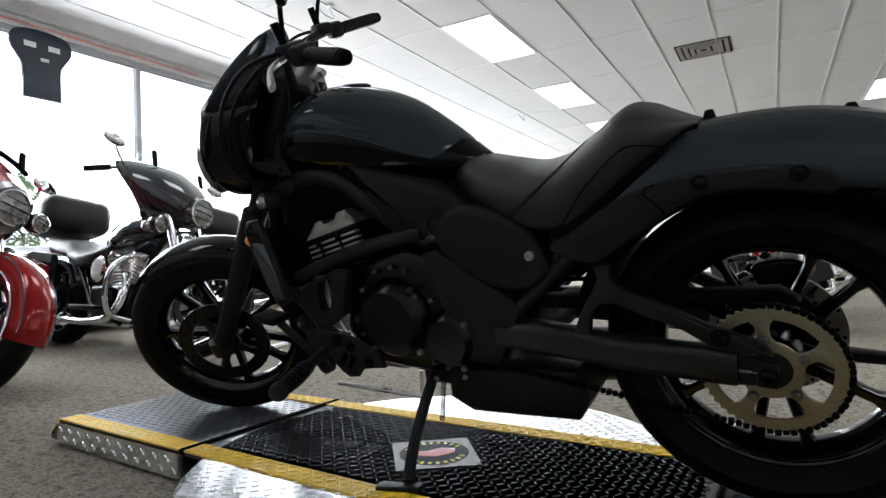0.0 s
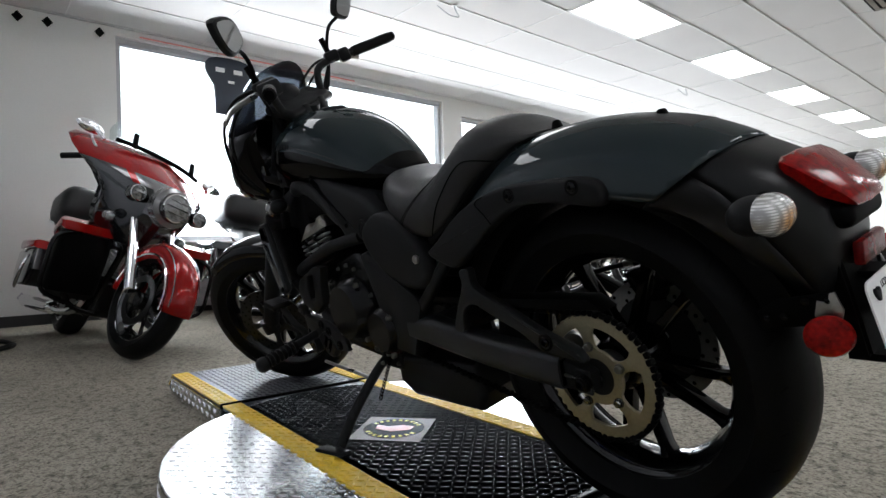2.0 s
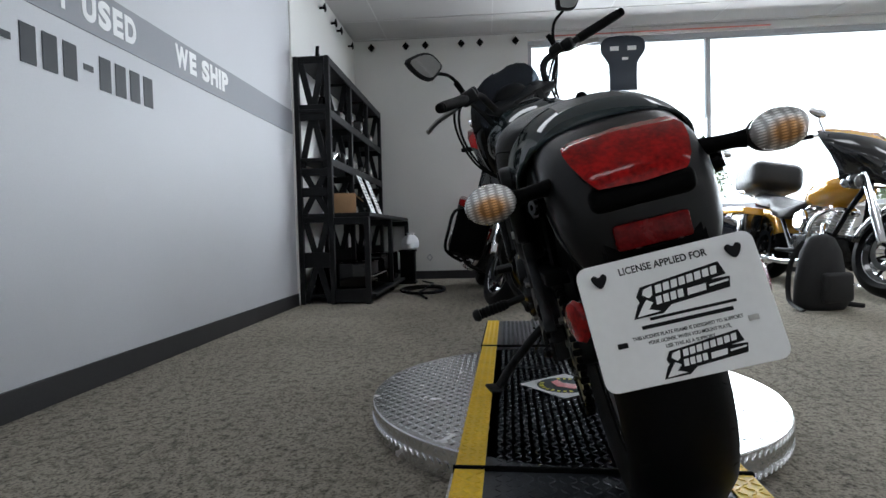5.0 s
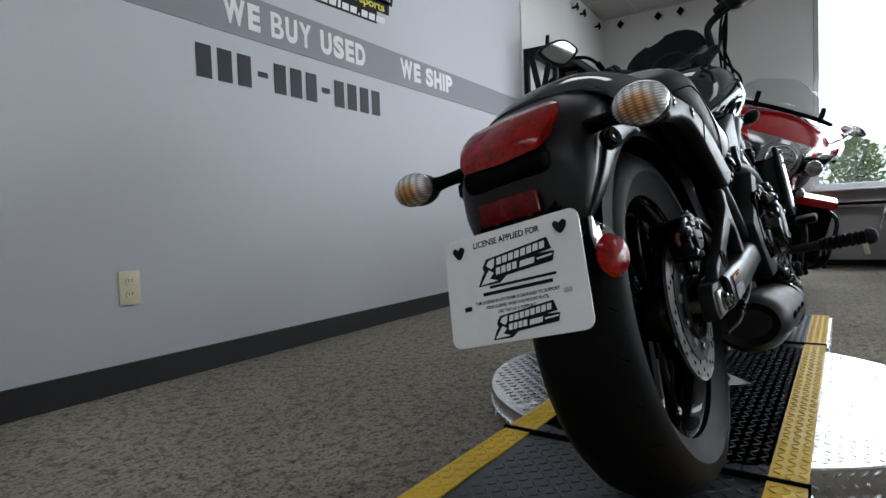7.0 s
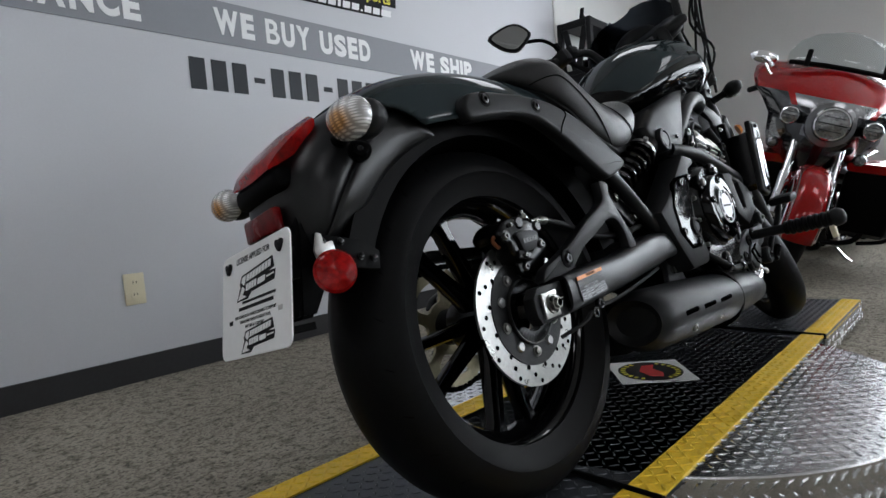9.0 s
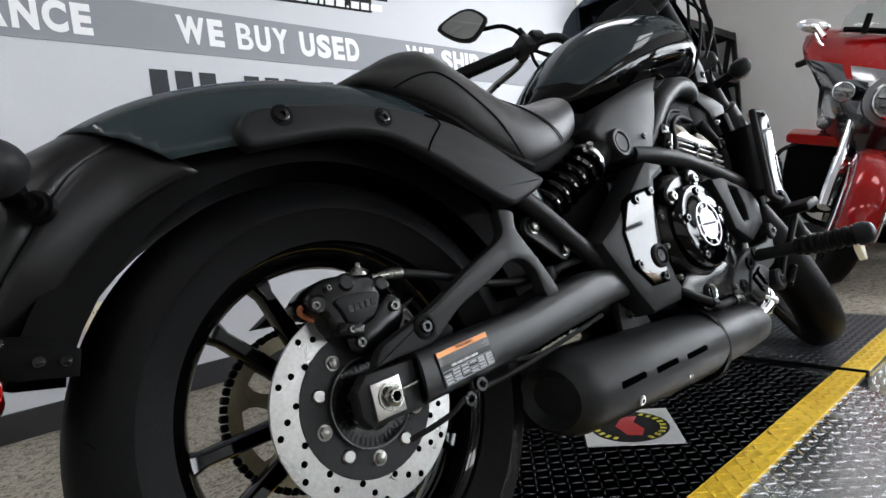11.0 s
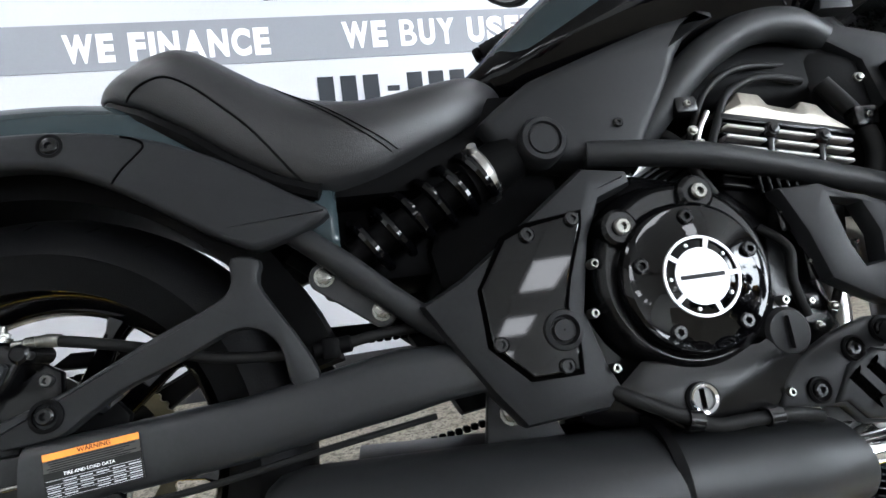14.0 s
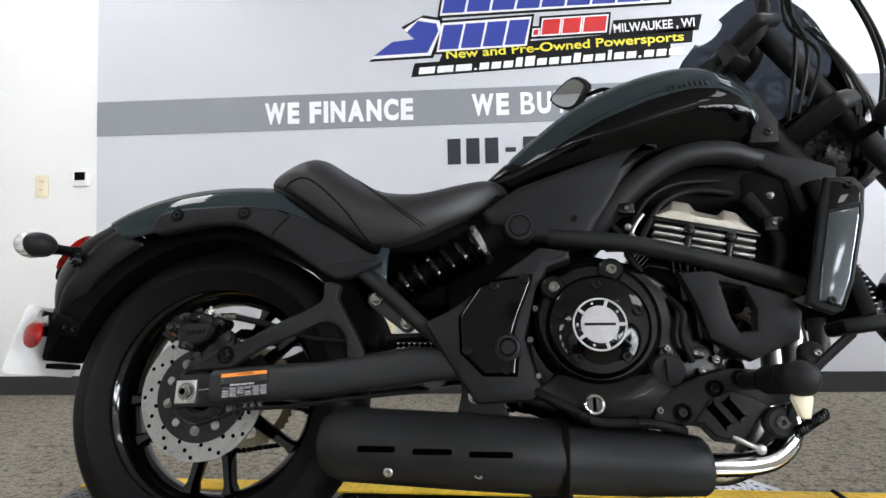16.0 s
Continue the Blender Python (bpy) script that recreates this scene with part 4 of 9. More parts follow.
part("caliper_cover", b, M_satin, cal)
b = bmesh.new()
for k in range(5):
    bx(b, (-0.017 + 0.0078 * k, -0.1338, 0.4145 + 0.0006 * k), (0.0055, 0.001, 0.008))
part("maker_mark", b, M_engine, cal)
for x, y, z, r in ((-0.058, -0.129, 0.426, 0.0062), (0.053, -0.112, 0.407, 0.0070), (-0.004, -0.112, 0.374, 0.0068), (-0.022, -0.131, 0.391, 0.0048), (-0.037, -0.127, 0.443, 0.0038), (0.041, -0.122, 0.434, 0.0046)):
    b = bmesh.new()
    capbolt(b, (x, y, z), (0, -1, 0), r, 0.006)
    part("caliper_bolt", b, M_darksteel, cal)
b = bmesh.new()
hexbolt(b, (0.012, -0.118, 0.453), (0.15, 0, 1), 0.0085, 0.008)
cyl(b, (0.0125, -0.118, 0.456), (0.0145, -0.118, 0.468), 0.0038, n=12, bev=0.001)
part("bleed_nipple", b, M_boltsteel, cal)
b = bmesh.new()
slab(b, [(-0.022, 0.392), (-0.018, 0.366), (-0.004, 0.358), (0.020, 0.356), (0.050, 0.370), (0.066, 0.392), (0.066, 0.414), (0.050, 0.424), (0.030, 0.410), (0.010, 0.398)], -0.113, -0.100, 0.004)
part("caliper_bracket", b, M_engine, cal)
b = bmesh.new()
tube(b, smooth([(-0.058, -0.117, 0.430), (-0.068, -0.115, 0.428), (-0.069, -0.113, 0.422), (-0.061, -0.111, 0.416), (-0.054, -0.110, 0.412)], 4), 0.0032, 8)
part("pad_spring", b, M_copper, cal, "rusty copper pad spring")
b = bmesh.new()
tube(b, smooth([(0.060, -0.122, 0.4465), (0.11, -0.122, 0.436), (0.16, -0.12, 0.423), (0.22, -0.118, 0.406), (0.29, -0.118, 0.399), (0.335, -0.119, 0.399), (0.39, -0.12, 0.407), (0.46, -0.1, 0.410)], 5), 0.0060, 10)
part("brake_hose", b, M_cord, moto)
b = bmesh.new()
tube(b, [(0.026, -0.122, 0.446), (0.036, -0.122, 0.4462), (0.038, -0.122, 0.4463), (0.056, -0.122, 0.4468), (0.057, -0.122, 0.4468), (0.070, -0.122, 0.4450)], [0.0045, 0.0045, 0.0062, 0.0062, 0.0072, 0.0068], 12)
part("hose_end", b, M_boltsteel, moto)
b = bmesh.new()
rbx(b, (0.338, -0.121, 0.399), (0.020, 0.020, 0.024), 0.005)
cyl(b, (0.318, -0.119, 0.398), (0.36, -0.12, 0.402), 0.0095, n=12, bev=0.002)
part("hose_clip", b, M_dark, moto)
b = bmesh.new()
tube(b, smooth([(0.02, -0.13, 0.25), (0.07, -0.146, 0.262), (0.11, -0.148, 0.277), (0.2, -0.145, 0.283), (0.33, -0.138, 0.300), (0.44, -0.12, 0.312)], 5), 0.0035, 8)
part("sensor_cable", b, M_cord, moto)
for x, z in ((0.105, 0.272), (0.128, 0.284)):
    b = bmesh.new()
    lathe(b, [(0.005, -0.004), (0.009, -0.004), (0.009, 0.004), (0.005, 0.004)], (x, -0.148, z), (0, 1, 0), 18)
    part("cable_guide", b, M_engine, moto)

# rear fender: a shell of cross-sections
ST = [(-0.305, 0.628, 0.555, 0.118), (-0.25, 0.672, 0.575, 0.128), (-0.18, 0.708, 0.60, 0.135), (-0.09, 0.732, 0.615, 0.141), (0.0, 0.740, 0.622, 0.144), (0.1, 0.736, 0.62, 0.144), (0.2, 0.72, 0.60, 0.142), (0.29, 0.69, 0.555, 0.140), (0.36, 0.62, 0.50, 0.136)]


def shell(b, stations, n=18, p=2.25):
    rs = []
    for x, zt, ze, w in stations:
        row = []
        for i in range(n + 1):
            a = math.pi * i / n
            c, s = math.cos(a), math.sin(a)
            row.append(b.verts.new((x, w * math.copysign(abs(c) ** (2 / p), c), ze + (zt - ze) * abs(s) ** (2 / p))))
        rs.append(row)
    skin(b, rs, loop=False)


b = bmesh.new()
STF = [tuple(p) + (q[0],) for p, q in zip(smooth([s[:3] for s in ST], 5), smooth([(s[3], 0, 0) for s in ST], 5))]
shell(b, STF, 32)
for co, no in (((-0.269, 0, 0.670), (0.586, 0, 0.81)), ((-0.2, 0, 0), (1, 0, 0)), ((0.12, 0, 0), (1, 0, 0)), ((0, -0.05, 0), (0, 1, 0)), ((0, 0.05, 0), (0, 1, 0))):
    bmesh.ops.bisect_plane(b, geom=list(b.verts) + list(b.edges) + list(b.faces), plane_co=co, plane_no=no)
for f in b.faces:
    c = f.calc_center_median()
    f.material_index = 1 if -0.2 < c.x < 0.12 and abs(c.y) < 0.05 and c.z > 0.66 else 0
bmesh.ops.delete(b, geom=[f for f in b.faces if (f.calc_center_median() - Vector((-0.269, 0, 0.670))).dot(Vector((0.586, 0, 0.81))) < 0], context="FACES")
fender = thicken(part("rear_fender", b, [M_slate, M_leather], moto, "slate-grey painted rear fender with a black crown decal", 60), 0.005)
b = bmesh.new()
shell(b, [(0.17, 0.745, 0.62, 0.128), (0.24, 0.72, 0.60, 0.132), (0.34, 0.64, 0.5, 0.13)], 14)
thicken(part("under_seat_cover", b, M_satin, moto), 0.004)
b = bmesh.new()
cyl(b, (-0.130, 0, 0.712), (-0.130, 0, 0.730), 0.013, 0.008, n=16, bev=0.003)
part("fender_grommet", b, M_dark, moto)
b = bmesh.new()
cyl(b, (0.078, 0, 0.734), (0.078, 0, 0.754), 0.012, 0.008, n=16, bev=0.003)
part("fender_grommet", b, M_dark, moto)


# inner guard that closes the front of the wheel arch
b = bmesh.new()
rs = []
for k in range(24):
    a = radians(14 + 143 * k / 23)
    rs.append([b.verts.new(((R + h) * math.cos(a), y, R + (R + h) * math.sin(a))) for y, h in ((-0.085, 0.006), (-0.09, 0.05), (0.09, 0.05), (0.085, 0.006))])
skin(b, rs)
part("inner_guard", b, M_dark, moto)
# fender side rails with their bolts
RAIL = [(-0.108, 0.622), (-0.102, 0.638), (-0.088, 0.648), (-0.060, 0.654), (-0.019, 0.657), (0.073, 0.658), (0.154, 0.647), (0.235, 0.617), (0.314, 0.567), (0.352, 0.540), (0.287, 0.511), (0.258, 0.514), (0.207, 0.545), (0.148, 0.584), (0.089, 0.613), (0.044, 0.621), (-0.013, 0.618), (-0.070, 0.609), (-0.098, 0.606)]
for s in (-1, 1):
    b = bmesh.new()
    slab(b, [p[:2] for p in smooth([(x, z, 0) for x, z in RAIL], 4, True)], s * 0.128, s * 0.157, 0.008, 4)
    rail = part("fender_rail", b, M_satin, moto, "satin black fender rail")
    b = bmesh.new()
    tube(b, smooth([(x, s * 0.1572, z) for x, z in [(0.148, 0.6445), (0.163, 0.640), (0.170, 0.632), (0.162, 0.622), (0.148, 0.608), (0.138, 0.5935)]], 4), 0.0012, 6)
    part("rail_joint", b, M_void, rail)
    b = bmesh.new()
    for x in (-0.056, 0.080):
        capbolt(b, (x, s * 0.156, 0.6405), (0, s, 0), 0.0085, 0.004)
    part("rail_bolt", b, M_engine, moto)
    for x in (-0.056, 0.080):
        b = bmesh.new()
        lathe(b, [(0.0095, 0.0), (0.013, 0.0), (0.013, 0.0012), (0.0095, 0.0012)], (x, s * 0.1563, 0.6405), (0, s, 0), 24)
        part("bolt_recess", b, M_dark, rail)

# tail section
TAIL = [((-0.146, 0.592, 0.120), (-0.205, 0.638, 0.106), (-0.262, 0.664)), ((-0.190, 0.573, 0.104), (-0.252, 0.605, 0.110), (-0.318, 0.630)), ((-0.232, 0.545, 0.098), (-0.281, 0.569, 0.109), (-0.352, 0.597)), ((-0.258, 0.520, 0.093), (-0.302, 0.537, 0.106), (-0.372, 0.560)), ((-0.276, 0.498, 0.087), (-0.321, 0.508, 0.100), (-0.374, 0.525)), ((-0.299, 0.470, 0.070), (-0.335, 0.478, 0.088), (-0.370, 0.490)), ((-0.318, 0.450, 0.060), (-0.345, 0.455, 0.072), (-0.362, 0.462))]
low = smooth([(x, y, z) for (x, z, y), u, c in TAIL], 5)
upper = smooth([(x, y, z) for l, (x, z, y), c in TAIL], 5)
crown = smooth([(x, 0, z) for l, u, (x, z) in TAIL], 5)
for s in (-1, 1):
    b = bmesh.new()
    rs = []
    for p, q in zip(low, upper):
        row = [p.lerp(q, k / 6) + Vector((0, 0.016 * (k / 6) * (1 - k / 6), 0)) for k in range(7)]
        rs.append([b.verts.new((v.x, s * v.y, v.z)) for v in row])
    skin(b, rs, loop=False)
    thicken(part("tail_skirt", b, M_tail, moto, "satin black tail skirt", 50), 0.008)
    b = bmesh.new()
    lathe(b, [(0.004, 0.004), (0.010, 0.004), (0.011, 0.0), (0.015, 0.0), (0.015, -0.01)], (-0.292, s * 0.122, 0.566), (-0.5, s, 0.1), 24, closed=False)
    part("skirt_bolt", b, M_engine, moto)
b = bmesh.new()
rs = []
for q, c in zip(upper, crown):
    half = []
    for k in range(9):
        a = math.pi / 2 * k / 8
        half.append((q.x + (c.x - q.x) * math.sin(a) ** 0.9, (q.y - 0.003) * math.cos(a) ** 0.75, q.z + (c.z - q.z) * math.sin(a) ** 0.9 - 0.003))
    rs.append([b.verts.new(p) for p in half] + [b.verts.new((x, -y, z)) for x, y, z in reversed(half[:-1])])
skin(b, rs, loop=False)
thicken(part("tail_panel", b, M_tail, moto, "satin black tail section", 50), 0.006)
b = bmesh.new()
rs = [[b.verts.new(p) for p in ((x0, -w, z), (x1, -w * 1.1, z), (x1, w * 1.1, z), (x0, w, z))] for z, x0, x1, w in ((0.52, -0.362, -0.30, 0.062), (0.47, -0.372, -0.315, 0.060), (0.43, -0.378, -0.33, 0.056), (0.37, -0.386, -0.365, 0.050))]
skin(b, rs)
bmesh.ops.bevel(b, geom=list(b.edges), offset=0.004, segments=2, affect="EDGES")
part("plate_bracket", b, M_dark, moto)
b = bmesh.new()
b = bmesh.new()
rs = []
for x, zt, zb, wt, wb in ((-0.312, 0.634, 0.600, 0.066, 0.060), (-0.319, 0.6345, 0.596, 0.073, 0.064), (-0.334, 0.625, 0.59, 0.075, 0.063), (-0.356, 0.607, 0.578, 0.071, 0.060), (-0.378, 0.586, 0.567, 0.062, 0.055), (-0.387, 0.574, 0.564, 0.054, 0.050)):
    rs.append([b.verts.new(p) for p in ((x, -wb, zb), (x, -wt, zt - 0.006), (x, -wt * 0.85, zt), (x, 0, zt + 0.003), (x, wt * 0.85, zt), (x, wt, zt - 0.006), (x, wb, zb), (x, 0, zb - 0.003))])
skin(b, rs)
part("tail_lamp", b, M_red, moto, "red tail lamp lens")
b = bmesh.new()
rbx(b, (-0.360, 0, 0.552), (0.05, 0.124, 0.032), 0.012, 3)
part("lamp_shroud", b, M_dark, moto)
b = bmesh.new()
rbx(b, (-0.381, 0.002, 0.503), (0.014, 0.088, 0.032), 0.005)
part("rear_reflector", b, M_redref, moto, "small red rear reflector")

# number plate: blank dealer plate
pl = thing("licence_plate", Matrix.Translation((-0.413, 0.0035, 0.411)) @ Matrix(((0, 0, -1, 0), (-1, 0, 0, 0), (0, 1, 0, 0), (0, 0, 0, 1))) @ pose(0, 0, 0, -12, 0, 0) @ Matrix.Diagonal((1.03, 1.03, 1, 1)))
pl.parent = moto
tagged(pl, "white plastic dealer plate with black print")
PWD, PHT = 0.19, 0.138
b = bmesh.new()
r = 0.012
o = []
for cx, cy, a0 in ((1, 1, 0), (-1, 1, 90), (-1, -1, 180), (1, -1, 270)):
    for k in range(5):
        a = radians(a0 + 22.5 * k)
        o.append((cx * (PWD / 2 - r) + r * math.cos(a), cy * (PHT / 2 - r) + r * math.sin(a)))
slab(b, o, -0.001, 0.0015, 0.0005, 1, axis="z")
part("plate_sheet", b, M_plate, pl)
b = bmesh.new()
for x, y, rr in ((-0.0715, 0.0505, 0.0080), (0.0715, 0.0505, 0.0080)):
    o = [p[:2] for p in smooth([(x + rr * u, y + rr * v, 0) for u, v in ((0, 0.55), (0.55, 0.95), (1.05, 0.6), (0.8, -0.2), (0, -1.0), (-0.8, -0.2), (-1.05, 0.6), (-0.55, 0.95))], 3, True)]
    slab(b, o, 0.001, 0.005, 0.001, axis="z")
part("plate_screw", b, M_ink, pl)
b = bmesh.new()
rbx(b, (-0.066, -0.022, 0.0012), (0.011, 0.006, 0.0016), 0.003)
part("plate_slot", b, M_ink, pl)
b = bmesh.new()
rbx(b, (0.07, -0.022, 0.0012), (0.011, 0.006, 0.0016), 0.003)
part("plate_slot", b, M_steel, pl)
words("plate_heading", "LICENSE APPLIED FOR", 0.0075, Matrix.Translation((-0.049, 0.052, 0.0016)), M_ink, pl, 0.0002, width=0.094, bold=0.0002)
for i, (t, w) in enumerate((("THIS LICENSE PLATE FRAME IS DESIGNED TO SUPPORT", 0.115), ("YOUR LICENSE. WHEN YOU MOUNT PLATE,", 0.086), ("USE THIS AS A SUPPORT.", 0.052))):
    words("plate_note", t, 0.0036, Matrix.Translation((-w / 2 + 0.003, -0.0195 - 0.0068 * i, 0.0016)), M_ink, pl, 0.0002, width=w, bold=0.0001)


def dealer_logo(parent, s, ox, oy, z, ink, fills):
    """The dealer's emblem as plain slanted shapes."""
    def sl(pts, m, name, dz):
        b = bmesh.new()
        slab(b, [(ox + s * x, oy + s * y) for x, y in pts], z + dz, z + dz + 0.0005 * max(1, s * 1.6), axis="z")
        part(name, b, m, parent)
    k = 0.0006 * max(1, s * 1.6)
    sl([(-0.5, -0.13), (-0.43, 0.0), (-0.40, 0.03), (-0.42, 0.09), (-0.36, 0.18), (0.46, 0.26), (0.5, 0.12), (0.34, 0.1), (0.53, 0.09), (0.5, -0.02), (0.28, -0.035), (-0.1, -0.06), (-0.2, -0.13)], ink, "emblem_ground", 0)
    sl([(-0.33, 0.15), (-0.36, 0.1), (-0.3, 0.05), (-0.26, 0.075), (-0.24, 0.17)], fills[0], "emblem_shape", k)
    for i in range(8):
        x = -0.22 + i * 0.082
        sl([(x, 0.085 + i * 0.008), (x + 0.062, 0.09 + i * 0.008), (x + 0.075, 0.17 + i * 0.008), (x + 0.013, 0.165 + i * 0.008)], fills[0], "emblem_bar", k)
    sl([(-0.46, -0.115), (-0.37, 0.0), (-0.33, 0.04), (-0.27, 0.0), (-0.33, -0.06), (-0.22, -0.1)], fills[0], "emblem_shape", k)
    for i in range(4):
        x = -0.24 + i * 0.075
        sl([(x, -0.03 + i * 0.006), (x + 0.056, -0.026 + i * 0.006), (x + 0.066, 0.055 + i * 0.006), (x + 0.01, 0.05 + i * 0.006)], fills[0], "emblem_bar", k)
    sl([(0.08, -0.008), (0.27, 0.005), (0.285, 0.072), (0.095, 0.062)], fills[1], "emblem_bar", k)
    sl([(0.31, 0.03), (0.5, 0.045), (0.505, 0.065), (0.315, 0.052)], fills[2], "emblem_bar", k)


dealer_logo(pl, 0.104, 0.005, 0.016, 0.0016, M_ink, (M_plate, M_plate, M_plate))
dealer_logo(pl, 0.088, 0.010, -0.053, 0.0016, M_ink, (M_plate, M_plate, M_plate))
b = bmesh.new()
bx(b, (0.014, -0.0005, 0.0018), (0.09, 0.0032, 0.0005))
bx(b, (0.006, -0.008, 0.0018), (0.095, 0.0042, 0.0005))
part("print_bar", b, M_ink, pl)
b = bmesh.new()
for z, x in ((0.47, -0.378), (0.36, -0.372)):
    bx(b, (x, 0.0, z), (0.04, 0.05, 0.01))
bx(b, (-0.388, -0.02, 0.44), (0.012, 0.09, 0.04))
part("plate_bracket", b, M_dark, moto)

# rear turn signals and side reflectors
for s in (-1, 1):
    sg = thing("rear_signal", Matrix.Translation((-0.331, s * 0.176, 0.582)))
    sg.parent = moto
    b = bmesh.new()
    tube(b, smooth([(0.035, -s * 0.095, 0.005), (0.02, -s * 0.06, 0.003), (0.01, -s * 0.03, 0.0)], 4), [0.016, 0.014, 0.012, 0.011, 0.010, 0.010, 0.010, 0.011, 0.012], 12)
    part("stalk", b, M_dark, sg)
    b = bmesh.new()
    ball(b, (0.008, 0, 0), (0.030, 0.032, 0.024), u=28, v=16)
    part("housing", b, M_satin, sg)
    b = bmesh.new()
    ball(b, (-0.010, 0, 0), (0.024, 0.0335, 0.0255), u=32, v=20)
    part("lens", b, M_signal, sg, "clear ribbed signal lens over an amber bulb")
    rf = thing("side_reflector", Matrix.Translation((-0.359, s * 0.104, 0.416)))
    rf.parent = moto
    b = bmesh.new()
    lathe(b, [(0.001, 0.0), (0.025, 0.0), (0.027, 0.004), (0.024, 0.009), (0.013, 0.012), (0.001, 0.013)], (0, 0, 0), (-0.35, s, 0), 32, closed=False)
    part("lens", b, M_red, rf, "round red side reflector")
    b = bmesh.new()
    slab(b, [(-0.012, 0.012), (-0.016, 0.030), (-0.008, 0.052), (-0.002, 0.050), (0.0, 0.038), (0.012, 0.040), (0.016, 0.020)], -s * 0.012, -s * 0.008, 0.001)
    part("bracket", b, M_steel, rf, "bent zinc bracket")
    b = bmesh.new()
    slab(b, [(-0.010, 0.028), (-0.008, 0.052), (0.060, 0.038), (0.085, 0.020), (0.080, -0.004), (0.030, 0.004)], -s * 0.018, -s * 0.013, 0.001)
    part("arm", b, M_dark, rf)
    b = bmesh.new()
    for x, z in ((0.0, 0.040), (0.026, 0.038), (0.052, 0.016), (0.072, 0.012)):
        hexbolt(b, (x, -s * 0.012, z), (0, s, 0), 0.004, 0.004)
    part("screw", b, M_engine, rf)

# seat: raised rear bolster running down into the dished rider's seat
SEAT = [(0.090, 0.741, 0.732, 0.062), (0.11, 0.750, 0.722, 0.096), (0.14, 0.766, 0.702, 0.126), (0.175, 0.784, 0.680, 0.145), (0.21, 0.787, 0.655, 0.155), (0.26, 0.756, 0.616, 0.160), (0.30, 0.730, 0.592, 0.162), (0.34, 0.712, 0.576, 0.163), (0.41, 0.704, 0.588, 0.160), (0.49, 0.722, 0.624, 0.140), (0.54, 0.735, 0.650, 0.112), (0.575, 0.730, 0.668, 0.080), (0.595, 0.712, 0.690, 0.05)]
SEATF = [tuple(p) + (q[0],) for p, q in zip(smooth([s[:3] for s in SEAT], 4), smooth([(s[3], 0, 0) for s in SEAT], 4))]


def seat_at(x, f, side):
    """A point on the seat's skin: f from 0 at the lower edge to 1 at the crown."""
    q, w = next((q, w) for q, w in zip(SEATF, SEATF[1:]) if x <= w[0] or w is SEATF[-1])
    k = min(1, max(0, (x - q[0]) / (w[0] - q[0])))
    zt, zb, ww = (q[i] + (w[i] - q[i]) * k for i in (1, 2, 3))
    y = (1 - ((f - 0.3) / 0.7) ** 2.7) ** (1 / 2.1) if f > 0.3 else 1 - 0.09 * ((0.3 - f) / 0.3) ** 2
    return Vector((x, side * ww * y, zb + (zt - zb) * f))


b = bmesh.new()
FR = [0, 0.06, 0.14, 0.3, 0.45, 0.58, 0.69, 0.78, 0.86, 0.92, 0.965, 0.99]
rs = [[b.verts.new(seat_at(s[0], f, -1)) for f in FR] + [b.verts.new((s[0], 0, s[1]))] + [b.verts.new(seat_at(s[0], f, 1)) for f in FR[::-1]] for s in SEATF]
skin(b, rs)
seat = part("seat", b, M_leather, moto, "black stitched vinyl solo seat", 60)
for s in (-1, 1):
    out = Vector((0, s * 0.0006, 0.0004))
    for nm, line in (("seam", [(0.140, 0.02), (0.150, 0.14), (0.165, 0.26), (0.188, 0.36), (0.212, 0.37), (0.242, 0.345), (0.277, 0.27), (0.306, 0.12), (0.329, 0.0)]), ("seam", [(0.285, 0.93), (0.33, 0.80), (0.37, 0.58), (0.41, 0.30), (0.435, 0.08)]), ("seam", [(0.278, 0.93), (0.322, 0.80), (0.363, 0.58), (0.403, 0.30), (0.428, 0.08)])):
        fine = [p[:2] for p in smooth([(x, f, 0) for x, f in line], 6)]
        b = bmesh.new()
        tube(b, [seat_at(x, f, s) + out for x, f in fine], 0.0014 if line[0][0] < 0.2 else 0.0008, 6)
        part(nm, b, M_dark, seat)
    # base rail under the seat's edge
    b = bmesh.new()
    tube(b, [seat_at(x, 0, s) + Vector((0, -s * 0.006, -0.009)) for x in (0.11, 0.16, 0.21, 0.26, 0.30, 0.345)], 0.010, 8)
    part("seat_base", b, M_dark, seat)

# fuel tank: slate top, gloss black flanks
TANK = [(0.535, 0.738, 0.71, 0.040, 0.03), (0.57, 0.766, 0.695, 0.072, 0.06), (0.64, 0.828, 0.69, 0.108, 0.10), (0.72, 0.888, 0.70, 0.138, 0.125), (0.80, 0.928, 0.715, 0.157, 0.14), (0.88, 0.952, 0.73, 0.168, 0.15), (0.945, 0.958, 0.738, 0.172, 0.152), (1.0, 0.943, 0.743, 0.164, 0.14), (1.045, 0.905, 0.75, 0.142, 0.118), (1.075, 0.855, 0.765, 0.105, 0.085)]
TANKF = [tuple(p) + tuple(q)[:2] for p, q in zip(smooth([s[:3] for s in TANK], 5), smooth([(s[3], s[4], 0) for s in TANK], 5))]
EDGE = [(0.53, 0.80), (0.575, 0.80), (0.60, 0.747), (0.625, 0.745), (0.662, 0.760), (0.765, 0.808), (0.858, 0.840), (0.923, 0.853), (0.98, 0.853), (1.015, 0.838), (1.04, 0.805), (1.06, 0.775), (1.12, 0.76)]


